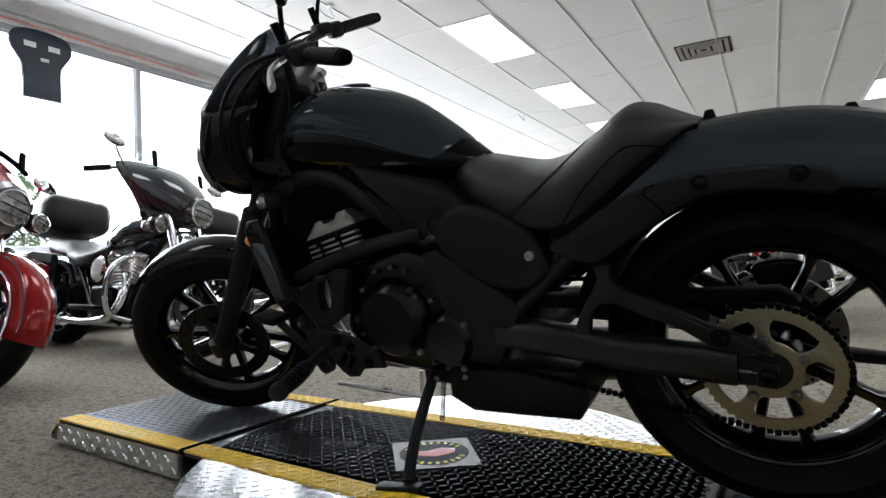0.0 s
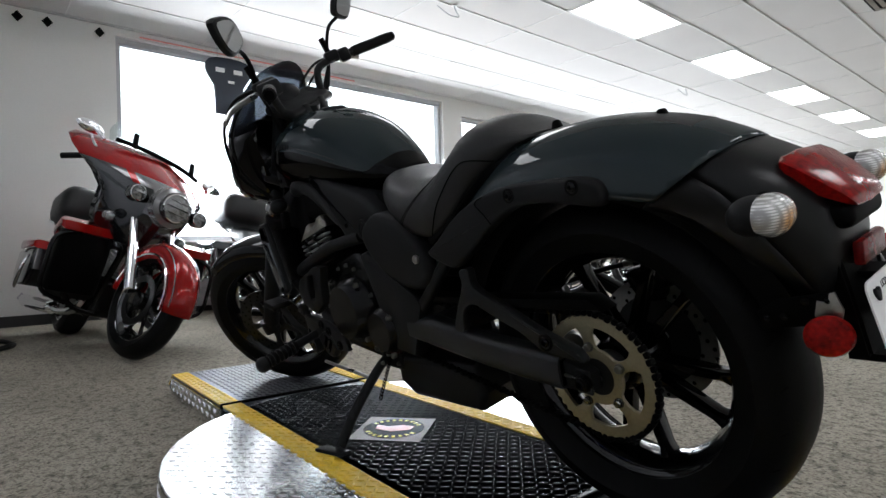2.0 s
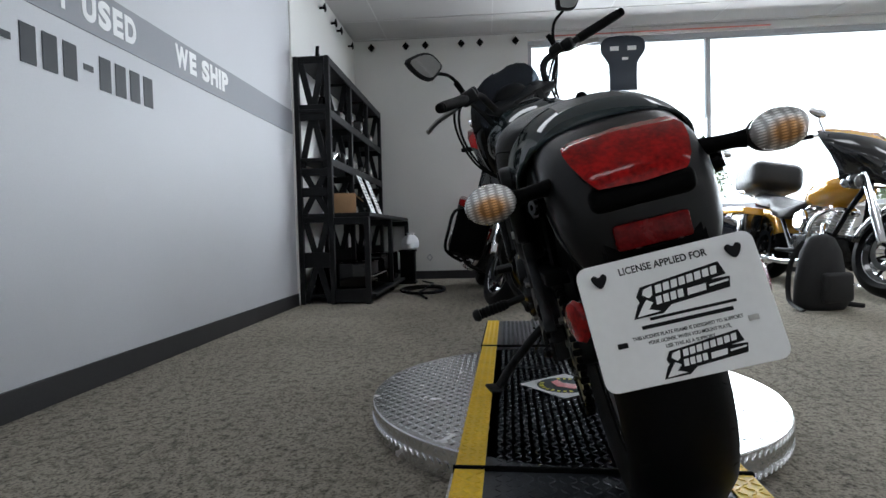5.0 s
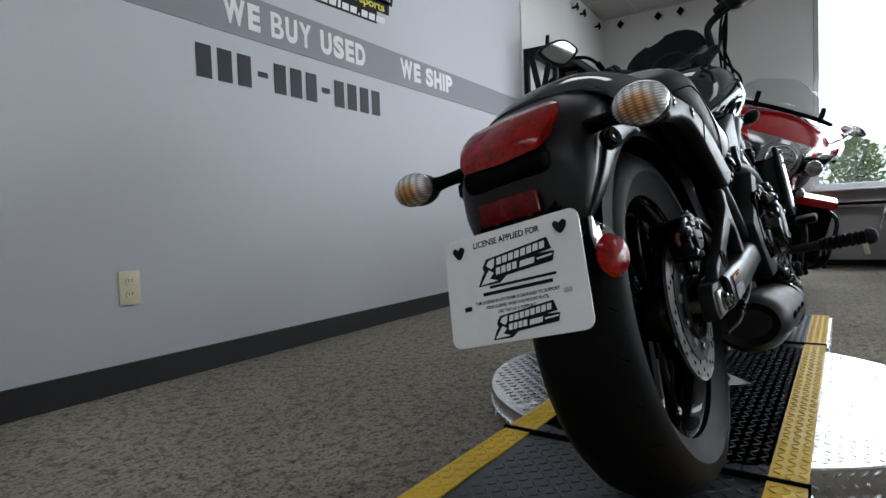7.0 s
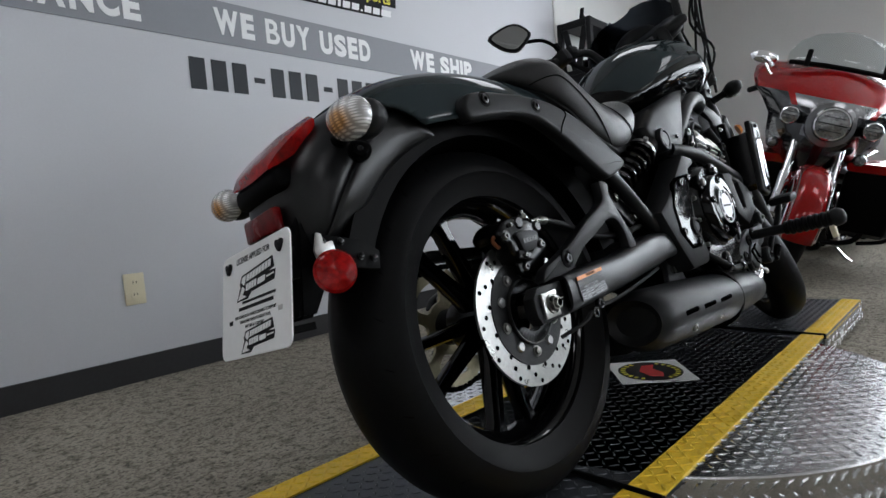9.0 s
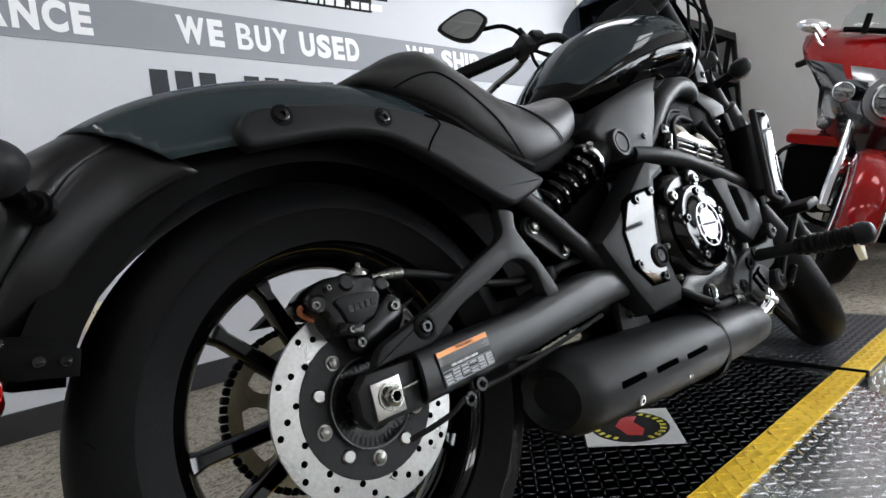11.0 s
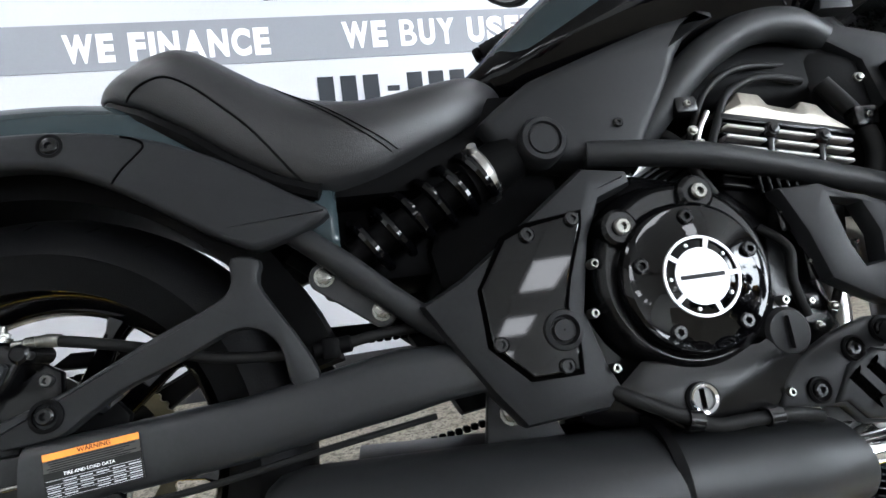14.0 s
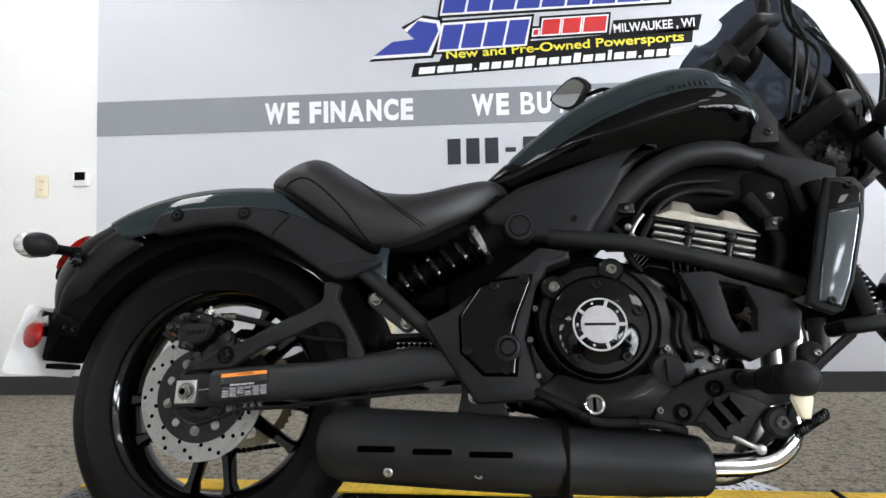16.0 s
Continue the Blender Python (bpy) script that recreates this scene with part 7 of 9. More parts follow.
# ---- the row of parked motorcycles ----
def tourer(m, label, paint, lower, fairing, bags=True, steer=18, lean=9, screen=True, trunk=True, valance=True, mudguard=None):
    """A big cruiser: local x to its front, the rear tyre's foot at the origin."""
    root = thing("parked_motorcycle", m @ pose(0, 0, 0, -lean, 0, 0), label, "motorcycle", "motorcycles parked along the windows")
    WB, r = 1.68, 0.315
    ax, a0 = Vector((-0.48, 0, 0.877)), Vector((1.33, 0, 0.95))
    st = Matrix.Translation(a0) @ Matrix.Rotation(radians(steer), 4, ax) @ Matrix.Translation(-a0)
    fk = thing("front_end", st)
    fk.parent = root

    def whl(parent, x, w, nm):
        h = thing(nm, Matrix.Translation((x, 0, r)))
        h.parent = parent
        b = bmesh.new()
        q = w / 2
        lathe(b, [(r - 0.10, -q * 0.7), (r - 0.06, -q), (r - 0.02, -q * 0.75), (r - 0.003, -q * 0.3), (r - 0.003, q * 0.3), (r - 0.02, q * 0.75), (r - 0.06, q), (r - 0.10, q * 0.7)], (0, 0, 0), (0, 1, 0), 56)
        part("tyre", b, M_rubber, h)
        b = bmesh.new()
        lathe(b, [(r - 0.095, -q * 0.75), (r - 0.09, -q * 0.7), (r - 0.115, -q * 0.4), (r - 0.115, q * 0.4), (r - 0.09, q * 0.7), (r - 0.095, q * 0.75), (r - 0.125, q * 0.4), (r - 0.125, -q * 0.4)], (0, 0, 0), (0, 1, 0), 56)
        part("rim", b, M_blacklow, h)
        for s in (-1, 1):
            b = bmesh.new()
            lathe(b, [(r - 0.098, s * q * 0.76), (r - 0.094, s * q * 0.78), (r - 0.090, s * q * 0.74)], (0, 0, 0), (0, 1, 0), 56)
            part("rim_edge", b, M_chrome, h)
        b = bmesh.new()
        cyl(b, (0, -0.07, 0), (0, 0.07, 0), 0.045, n=20, bev=0.006)
        part("hub", b, M_engine, h)
        for i in range(9):
            a = 2 * math.pi * i / 9
            b = bmesh.new()
            c = Vector((math.cos(a), 0, math.sin(a)))
            tube(b, [c * 0.04, c * 0.12, c * (r - 0.115)], [0.014, 0.009, 0.012], 6)
            part("spoke", b, M_engine, h)
        for s in (-1, 1):
            b = bmesh.new()
            lathe(b, [(0.105, s * 0.062), (0.14, s * 0.062), (0.14, s * 0.067), (0.105, s * 0.067)], (0, 0, 0), (0, 1, 0), 40)
            part("brake_disc", b, M_darksteel, h)

    whl(root, 0, 0.17, "rear_wheel")
    whl(fk, WB, 0.125, "front_wheel")
    # front fender
    b = bmesh.new()
    rs = []
    a_lo, a_hi = (-8, 172) if valance else (20, 150)
    for k in range(17):
        a = radians(a_lo + (a_hi - a_lo) * k / 16)
        row = []
        dp = 0.11 if valance else 0.05
        for i in range(9):
            t = math.pi * i / 8
            rr = r + 0.03 - dp + dp * math.sin(t) ** 0.6
            row.append(b.verts.new((WB + rr * math.cos(a), 0.082 * math.copysign(abs(math.cos(t)) ** 0.6, math.cos(t)), r + rr * math.sin(a))))
        rs.append(row)
    skin(b, rs, loop=False)
    thicken(part("front_fender", b, mudguard or paint, fk, "", 60), 0.006)
    for s in (-1, 1):
        b = bmesh.new()
        tube(b, [(WB + (r - 0.055) * math.cos(radians(q)), s * 0.086, r + (r - 0.055) * math.sin(radians(q))) for q in range(a_lo, a_hi, 10)], 0.006, 6)
        part("fender_trim", b, M_chrome, fk)
        if fairing == "wide":
            b = bmesh.new()
            tube(b, [(WB + (r + 0.004) * math.cos(radians(q)), s * 0.0755, r + (r + 0.004) * math.sin(radians(q))) for q in range(a_lo + 6, a_hi - 6, 8)], 0.003, 6)
            part("pinstripe", b, M_lip, fk, "thin silver pinstripe")
        b = bmesh.new()
        lo, hi = Vector((WB, s * 0.115, r)), Vector((1.36, s * 0.115, 0.86))
        cyl(b, lo - Vector((0.015, 0, -0.03)), lo.lerp(hi, 0.5), 0.034, n=18, bev=0.006)
        cyl(b, lo.lerp(hi, 0.48), hi, 0.026, n=16)
        part("fork_leg", b, M_chrome, fk)
        b = bmesh.new()
        tube(b, smooth([(1.27, s * 0.05, 1.02), (1.25, s * 0.16, 1.09), (1.16, s * 0.3, 1.10), (1.0, s * 0.43, 1.04)], 4), 0.0125, 10)
        part("handlebar", b, M_chrome, fk)
        b = bmesh.new()
        cyl(b, (1.09, s * 0.36, 1.075), (0.98, s * 0.445, 1.032), 0.018, n=14, bev=0.003)
        part("grip", b, M_rubber, fk)
        b = bmesh.new()
        tube(b, [(1.14, s * 0.31, 1.10), (1.15, s * 0.38, 1.15), (1.15, s * 0.41, 1.19)], 0.007, 8)
        ball(b, (1.15, s * 0.43, 1.225), (0.022, 0.08, 0.036))
        part("mirror", b, M_chrome, fk)
        b = bmesh.new()
        ball(b, (1.36, s * 0.23, 0.74), (0.04, 0.035, 0.035))
        part("signal_lamp", b, M_lens, fk)
    # fairing and lamps
    if fairing == "wide":
        b = bmesh.new()
        rs = []
        for z, xf, w in ((0.59, 1.36, 0.13), (0.64, 1.41, 0.20), (0.70, 1.46, 0.25), (0.76, 1.50, 0.275), (0.80, 1.53, 0.285), (0.87, 1.56, 0.30), (0.95, 1.54, 0.36), (1.02, 1.48, 0.42), (1.09, 1.40, 0.45), (1.16, 1.31, 0.45), (1.21, 1.25, 0.40), (1.235, 1.21, 0.28)):
            rs.append([b.verts.new((xf - 0.36 * abs(t) ** 2.0 * (0.55 + z * 0.4), w * t, z + 0.035 * t * t)) for t in [i / 12 for i in range(-12, 13)]])
        skin(b, rs, loop=False)
        for f in b.faces:
            c = f.calc_center_median()
            f.material_index = 1 if c.z < (0.80 if abs(c.y) < 0.12 else 0.965 + 0.33 * (abs(c.y) - 0.12)) else (2 if abs(c.y) < 0.2 and c.z < 0.985 + 0.16 * abs(c.y) + 0.05 * (abs(c.y) < 0.06) else 0)
        thicken(part("fairing", b, [paint, lower, M_silver], fk, "", 60), 0.01)
        b = bmesh.new()
        lathe(b, [(0.085, 0.0), (0.12, -0.02), (0.125, -0.07), (0.09, -0.1)], (1.575, 0, 0.885), (1, 0, 0), 36)
        part("lamp_surround", b, M_silver, fk)
        for s in (-1, 1):
            b = bmesh.new()
            slab(b, [(1.06, 0.34), (1.10, 0.27), (1.20, 0.30), (1.27, 0.5), (1.28, 0.645), (1.22, 0.66), (1.10, 0.60)], s * 0.15, s * 0.42, 0.03, 3)
            shield = part("leg_shield", b, M_dark, root)
            b = bmesh.new()
            slab(b, [(1.09, 0.615), (1.22, 0.665), (1.30, 0.65), (1.31, 0.70), (1.22, 0.73), (1.08, 0.68)], s * 0.15, s * 0.43, 0.025, 3)
            part("shield_cap", b, paint, shield)
            b = bmesh.new()
            tube(b, smooth([(1.22, s * 0.30, 0.24), (1.28, s * 0.44, 0.30), (1.31, s * 0.455, 0.45), (1.30, s * 0.44, 0.60), (1.27, s * 0.32, 0.66)], 4), 0.012, 10)
            part("crash_bar", b, M_engine, root)
            b = bmesh.new()
            tube(b, [(1.22, s * 0.36, 1.17), (1.18, s * 0.41, 1.22)], 0.012, 8)
            part("mirror_stalk", b, M_chrome, fk)
        lamps = ((0, 1.60, 0.885, 0.082), (-0.205, 1.53, 0.895, 0.044), (0.205, 1.53, 0.895, 0.044))
        top = 1.22
    elif fairing == "bat":
        b = bmesh.new()
        rs = []
        for z, xf, w in ((0.78, 1.46, 0.13), (0.84, 1.50, 0.2), (0.93, 1.50, 0.30), (1.02, 1.45, 0.37), (1.10, 1.38, 0.36), (1.16, 1.30, 0.28), (1.19, 1.26, 0.16)):
            rs.append([b.verts.new((xf - 0.28 * abs(t) ** 2.4, w * t, z + 0.02 * t * t)) for t in [i / 8 for i in range(-8, 9)]])
        skin(b, rs, loop=False)
        for f in b.faces:
            c = f.calc_center_median()
            f.material_index = 0 if c.z > (1.11 if mudguard else 1.03) else 1
        thicken(part("fairing", b, [paint, lower], fk, "", 60), 0.01)
        lamps = ((0, 1.53, 0.90, 0.088), (-0.2, 1.44, 0.76, 0.048), (0.2, 1.44, 0.76, 0.048))
        top = 1.17
    else:
        b = bmesh.new()
        ball(b, (1.44, 0, 0.90), (0.12, 0.10, 0.10))
        part("lamp_shell", b, M_chrome, fk)
        lamps = ((0, 1.54, 0.90, 0.085), (-0.2, 1.44, 0.78, 0.048), (0.2, 1.44, 0.78, 0.048))
        top = 1.08
    for y, x, z, q in lamps:
        lp = thing("headlamp", Matrix.Translation((x, y, z)))
        lp.parent = fk
        b = bmesh.new()
        lathe(b, [(q * 1.0, 0.0), (q * 1.15, -0.012), (q * 1.12, -0.06), (q * 0.6, -0.1), (q * 0.5, -0.1), (q * 0.95, -0.02)], (0, 0, 0), (1, 0, 0), 32)
        part("bezel", b, lower, lp)
        b = bmesh.new()
        lathe(b, [(q * 0.98, 0.002), (q * 1.06, -0.001), (q * 1.06, -0.010), (q * 0.98, -0.008)], (0, 0, 0), (1, 0, 0), 32)
        part("bezel_ring", b, M_chrome, lp)
        b = bmesh.new()
        lathe(b, [(0.001, 0.006), (q * 0.6, 0.003), (q, -0.006)], (0, 0, 0), (1, 0, 0), 32, closed=False)
        part("lens", b, M_lens, lp)
        b = bmesh.new()
        bx(b, (0.006, 0, 0), (0.004, q * 1.7, q * 0.07))
        for k in (-1, 1):
            bx(b, (0.004, 0, k * q * 0.45), (0.004, q * 1.3, q * 0.04))
        part("lens_bar", b, M_dark, lp)
    if screen:
        b = bmesh.new()
        rs = []
        if fairing == "wide":
            b2 = bmesh.new()
            tube(b2, smooth([(1.18, -0.285, top + 0.0), (1.22, -0.21, top + 0.0), (1.255, -0.11, top + 0.0), (1.265, 0, top + 0.0), (1.255, 0.11, top + 0.0), (1.22, 0.21, top + 0.0), (1.18, 0.285, top + 0.0)], 4), 0.014, 8)
            part("screen_base", b2, M_dark, fk)
        for z, x, w in ((top - 0.02, 1.26, 0.30), (top + 0.07, 1.2, 0.30), (top + 0.15, 1.15, 0.26), (top + 0.21, 1.11, 0.18), (top + 0.23, 1.10, 0.09)):
            rs.append([b.verts.new((x - 0.12 * t * t, w * t, z)) for t in [i / 6 for i in range(-6, 7)]])
        skin(b, rs, loop=False)
        thicken(part("windscreen", b, M_clearscreen, fk, "", 60), 0.005)
        for s in (-1, 1):
            b = bmesh.new()
            rbx(b, (1.235, s * 0.2, top + 0.03), (0.02, 0.03, 0.11), 0.006, rot=Euler((0, -0.4, 0)).to_matrix())
            part("screen_bracket", b, M_dark, fk)
    # tank, seat, frame
    b = bmesh.new()
    rs = []
    for x, zt, zb, w in ((0.62, 0.72, 0.66, 0.06), (0.70, 0.80, 0.64, 0.13), (0.85, 0.87, 0.64, 0.18), (1.02, 0.895, 0.66, 0.19), (1.15, 0.87, 0.70, 0.16), (1.22, 0.81, 0.74, 0.09)):
        rs.append(ring(b, Vector((x, 0, (zt + zb) / 2)), Vector((0, 1, 0)), Vector((0, 0, 1)), w, 20, (zt - zb) / 2))
    skin(b, rs)
    part("fuel_tank", b, paint, root, "", 70)
    b = bmesh.new()
    rs = []
    for x, zt, w in ((-0.22, 0.80, 0.10), (-0.15, 0.83, 0.15), (0.05, 0.79, 0.165), (0.2, 0.77, 0.17), (0.28, 0.70, 0.18), (0.42, 0.665, 0.185), (0.56, 0.69, 0.15), (0.66, 0.73, 0.09)):
        rs.append([b.verts.new((x, y * w, z)) for y, z in ((-0.9, zt - 0.11), (-1, zt - 0.05), (-0.8, zt - 0.01), (0, zt), (0.8, zt - 0.01), (1, zt - 0.05), (0.9, zt - 0.11))])
    skin(b, rs)
    part("seat", b, M_leather, root, "", 70)
    b = bmesh.new()
    rs = []
    for k in range(15):
        a = radians(20 + 165 * k / 14)
        row = []
        for i in range(9):
            t = math.pi * i / 8
            rr = r + 0.06 - 0.10 + 0.10 * math.sin(t) ** 0.6
            row.append(b.verts.new((rr * math.cos(a), 0.115 * math.copysign(abs(math.cos(t)) ** 0.6, math.cos(t)), r + rr * math.sin(a))))
        rs.append(row)
    skin(b, rs, loop=False)
    thicken(part("rear_fender", b, paint, root, "", 60), 0.006)
    b = bmesh.new()
    rbx(b, (-0.33, 0, 0.56), (0.06, 0.14, 0.07), 0.02)
    part("tail_lamp", b, M_red, root)
    # engine
    b = bmesh.new()
    rbx(b, (0.82, 0, 0.31), (0.50, 0.28, 0.26), 0.05, 3)
    cyl(b, (0.86, -0.19, 0.30), (0.86, 0.19, 0.30), 0.12, n=32, bev=0.02)
    part("crankcase", b, M_engine, root)
    for ang, x in ((-24, 0.73), (24, 0.95)):
        cy = thing("cylinder", pose(x, 0, 0.42, 0, ang, 0))
        cy.parent = root
        for k in range(8):
            b = bmesh.new()
            cyl(b, (0, 0, 0.018 + 0.024 * k), (0, 0, 0.027 + 0.024 * k), 0.088, n=20)
            part("fin", b, M_steel, cy)
        b = bmesh.new()
        cyl(b, (0, 0, 0), (0, 0, 0.2), 0.07, n=18)
        rbx(b, (0, 0, 0.225), (0.17, 0.17, 0.06), 0.03, 3)
        part("head", b, M_chrome, cy)
    b = bmesh.new()
    cyl(b, (0.86, -0.19, 0.52), (0.86, -0.24, 0.52), 0.085, n=28, bev=0.015)
    part("air_cleaner", b, M_chrome, root)
    for s in (-1, 1):
        b = bmesh.new()
        tube(b, smooth([(1.02, s * 0.12, 0.5), (1.08, s * 0.16, 0.36), (1.0, s * 0.19, 0.22), (0.7, s * 0.2, 0.18), (0.45, s * 0.21, 0.19)], 5), 0.024, 12)
        cyl(b, (0.45, s * 0.21, 0.19), (-0.35, s * 0.24, 0.20), 0.045, 0.05, n=22, bev=0.006)
        part("exhaust", b, M_chrome, root)
        b = bmesh.new()
        tube(b, smooth([(1.18, s * 0.06, 0.62), (1.22, s * 0.2, 0.6), (1.22, s * 0.31, 0.52), (1.2, s * 0.33, 0.38), (1.16, s * 0.27, 0.24), (1.12, s * 0.12, 0.2)], 5), 0.016, 12)
        part("crash_bar", b, M_engine if fairing == "wide" else M_chrome, root)
        b = bmesh.new()
        rbx(b, (0.92, s * 0.29, 0.27), (0.30, 0.10, 0.03), 0.012)
        part("floorboard", b, M_rubber, root)
        b = bmesh.new()
        tube(b, [(0.3, s * 0.1, 0.6), (0.62, s * 0.13, 0.3), (1.02, s * 0.13, 0.18), (1.2, s * 0.07, 0.6), (1.3, 0, 0.85)], 0.02, 10)
        part("frame_tube", b, M_engine, root)
        if bags:
            bg = thing("saddlebag", Matrix.Translation((-0.08, s * 0.27, 0.48)))
            bg.parent = root
            b = bmesh.new()
            slab(b, [(-0.32, -0.10), (-0.28, -0.17), (0.18, -0.17), (0.27, -0.05), (0.25, 0.10), (-0.33, 0.10)], -0.095, 0.095, 0.03, 3)
            part("case", b, lower, bg)
            b = bmesh.new()
            slab(b, [(-0.34, 0.102), (0.255, 0.102), (0.22, 0.165), (-0.30, 0.18)], -0.10, 0.10, 0.03, 3)
            part("lid", b, paint, bg)
            b = bmesh.new()
            rbx(b, (-0.05, s * 0.1, 0.085), (0.10, 0.012, 0.03), 0.005)
            part("latch", b, M_chrome, bg)
            b = bmesh.new()
            tube(b, smooth([(0.22, s * 0.11, 0.04), (0.3, s * 0.14, -0.04), (0.24, s * 0.14, -0.16), (0.1, s * 0.12, -0.19)], 4), 0.013, 10)
            part("bag_guard", b, M_chrome, bg)
    if trunk:
        b = bmesh.new()
        rbx(b, (-0.25, 0, 0.975), (0.48, 0.50, 0.29), 0.10, 4, rot=Euler((0, -0.12, 0)).to_matrix())
        part("backrest", b, M_leather, root)
        for s in (-1, 1):
            b = bmesh.new()
            tube(b, smooth([(-0.1, s * 0.17, 0.76), (-0.2, s * 0.235, 0.82), (-0.36, s * 0.24, 0.84), (-0.49, s * 0.20, 0.88)], 4), 0.011, 8)
            part("backrest_rail", b, M_chrome, root)
    # side stand
    b = bmesh.new()
    tube(b, [(0.75, 0.14, 0.19), (0.78, 0.26, 0.09), (0.80, 0.33, 0.055)], 0.011, 8)
    rbx(b, (0.83, 0.35, 0.058), (0.11, 0.035, 0.012), 0.004, rot=Euler((radians(lean), 0, 0.4)).to_matrix())
    part("side_stand", b, M_chrome, root)
    return root


tourer(pose(-4.10, 0.97, 0, 0, 0, 4) @ Matrix.Scale(1.07, 4), "red touring motorcycle with black saddlebags, parked on the carpet", M_redpaint, M_blacklow, "wide", steer=14, lean=15)
tourer(pose(-4.15, 2.42, 0, 0, 0, -3) @ Matrix.Scale(1.07, 4), "black and dark teal touring motorcycle parked by the window", M_teal, M_blacklow, "bat", steer=15, lean=9)
tourer(pose(-4.28, 3.93, 0, 0, 0, 0) @ Matrix.Scale(1.09, 4), "yellow and black touring motorcycle parked by the window", M_yelpaint, M_blacklow, "bat", steer=16, lean=9, screen=False, mudguard=M_blacklow)
tourer(pose(-4.2, 5.45, 0, 0, 0, 2), "black cruiser motorcycle with chrome forks parked by the window", M_blacklow, M_blacklow, "bat", bags=False, trunk=False, valance=False, screen=False, steer=20)
tourer(pose(-4.2, 6.85, 0, 0, 0, 2), "black cruiser motorcycle with windscreen parked by the window", M_blacklow, M_blacklow, "none", trunk=False, valance=False, steer=20)
tourer(pose(-4.2, 8.2, 0, 0, 0, 2), "black cruiser motorcycle with chrome engine parked by the window", M_blacklow, M_blacklow, "none", trunk=False, valance=False, steer=20)
tourer(pose(-4.2, 9.6, 0, 0, 0, 2), "black touring motorcycle parked by the window", M_blacklow, M_blacklow, "bat", steer=20)
tourer(pose(0.9, 4.9, 0, 0, 0, 80), "red motorcycle seen from its rear in the showroom", M_redpaint, M_blacklow, "none", bags=True, trunk=False, valance=False, steer=10)

# ---- shelving rack on the south wall ----
rack = thing("storage_rack", Matrix.Translation((-2.75, SY + 0.02, 0)), "black steel storage rack with a workbench, half full", "shelving")
RL, RD, RH = -2.25, 0.30, 2.05


def truss(x, y0, y1, cells, nm="end_truss"):
    """A pressed end frame: two posts, and in each cell (foot, head) a broad crossing brace with a waist plate."""
    b = bmesh.new()
    z0, z1 = cells[0][0], cells[-1][1]
    for y in (y0 + 0.02, y1 - 0.02):
        rbx(b, (x, y, (z0 + z1) / 2), (0.05, 0.04, z1 - z0), 0.004, 1)
    for a, c in cells:
        yc, zc = (y0 + y1) / 2, (a + c) / 2
        rbx(b, (x, yc, c - 0.03), (0.03, y1 - y0 - 0.06, 0.06), 0.003, 1)
        rbx(b, (x, yc, zc), (0.022, y1 - y0 - 0.06, min(0.13, (c - a) * 0.2)), 0.003, 1)
        for q in (1, -1):
            p0, p1 = Vector((x, yc - q * (y1 - y0) * 0.34, a + 0.01)), Vector((x, yc + q * (y1 - y0) * 0.34, c - 0.01))
            d = p1 - p0
            rbx(b, (p0 + p1) / 2, (0.014, 0.052, d.length), 0.003, 1, rot=d.to_track_quat("Z", "Y").to_matrix())
    fr = thing(nm, Matrix())
    fr.parent = rack
    part("truss_bar", b, M_satin, fr)


for i, x in enumerate((0, RL / 3, RL * 2 / 3, RL)):
    truss(x, 0, RD, ((0.0, 0.74), (0.74, 1.13), (1.13, RH)), "end_truss")
for z in (0.74, 1.2, 1.6, 2.03):
    b = bmesh.new()
    rbx(b, (RL / 2, RD / 2, z), (-RL + 0.04, RD, 0.03), 0.004, 1)
    rbx(b, (RL / 2, RD - 0.006, z - 0.02), (-RL + 0.04, 0.016, 0.07), 0.004, 1)
    part("shelf", b, M_satin, rack)
b = bmesh.new()
rbx(b, (RL / 2 - 0.03, 0.445, 0.74), (-RL + 0.05, 0.31, 0.035), 0.004, 1)
part("bench_top", b, M_satin, rack)
for x in (0.0, RL / 2, RL - 0.08):
    b = bmesh.new()
    rbx(b, (x, 0.575, 0.36), (0.05, 0.045, 0.72), 0.004, 1)
    part("bench_post", b, M_satin, rack)
    b = bmesh.new()
    rbx(b, (x, 0.43, 0.07), (0.045, 0.26, 0.11), 0.004, 1)
    part("bench_rail", b, M_satin, rack)
    b = bmesh.new()
    rbx(b, (x, 0.43, 0.69), (0.045, 0.26, 0.06), 0.004, 1)
    part("bench_rail", b, M_satin, rack)
b = bmesh.new()
rbx(b, (RL / 2 - 0.05, 0.32, 0.06), (-RL, 0.62, 0.03), 0.004, 1)
part("bottom_shelf", b, M_satin, rack)


def box_thing(name, c, s, material, label, category, r=0.01, rz=0):
    b = bmesh.new()
    rbx(b, (0, 0, s[2] / 2), s, r, 2)
    t = thing(name, pose(*c, 0, 0, rz), label, category)
    part("body", b, material, t)
    return t


OX, OY = -2.75, SY + 0.02
t = box_thing("drawer_box", (OX - 0.45, OY + 0.33, 0.077), (0.80, 0.46, 0.26), M_gloss, "glossy black drawer box on the rack's bottom shelf", "box", 0.02)
b = bmesh.new()
tube(b, [(-0.3, 0.235, 0.14), (-0.3, 0.255, 0.14), (0.3, 0.255, 0.14), (0.3, 0.235, 0.14)], 0.008, 8)
part("handle", b, M_chrome, t)
box_thing("drawer_box", (OX - 1.35, OY + 0.33, 0.077), (0.70, 0.46, 0.30), M_gloss, "glossy black drawer box on the rack's bottom shelf", "box", 0.02)
t = box_thing("cardboard_box", (OX - 0.20, OY + 0.33, 0.757), (0.20, 0.22, 0.17), M_card, "open brown cardboard box on the workbench", "box", 0.003, 12)
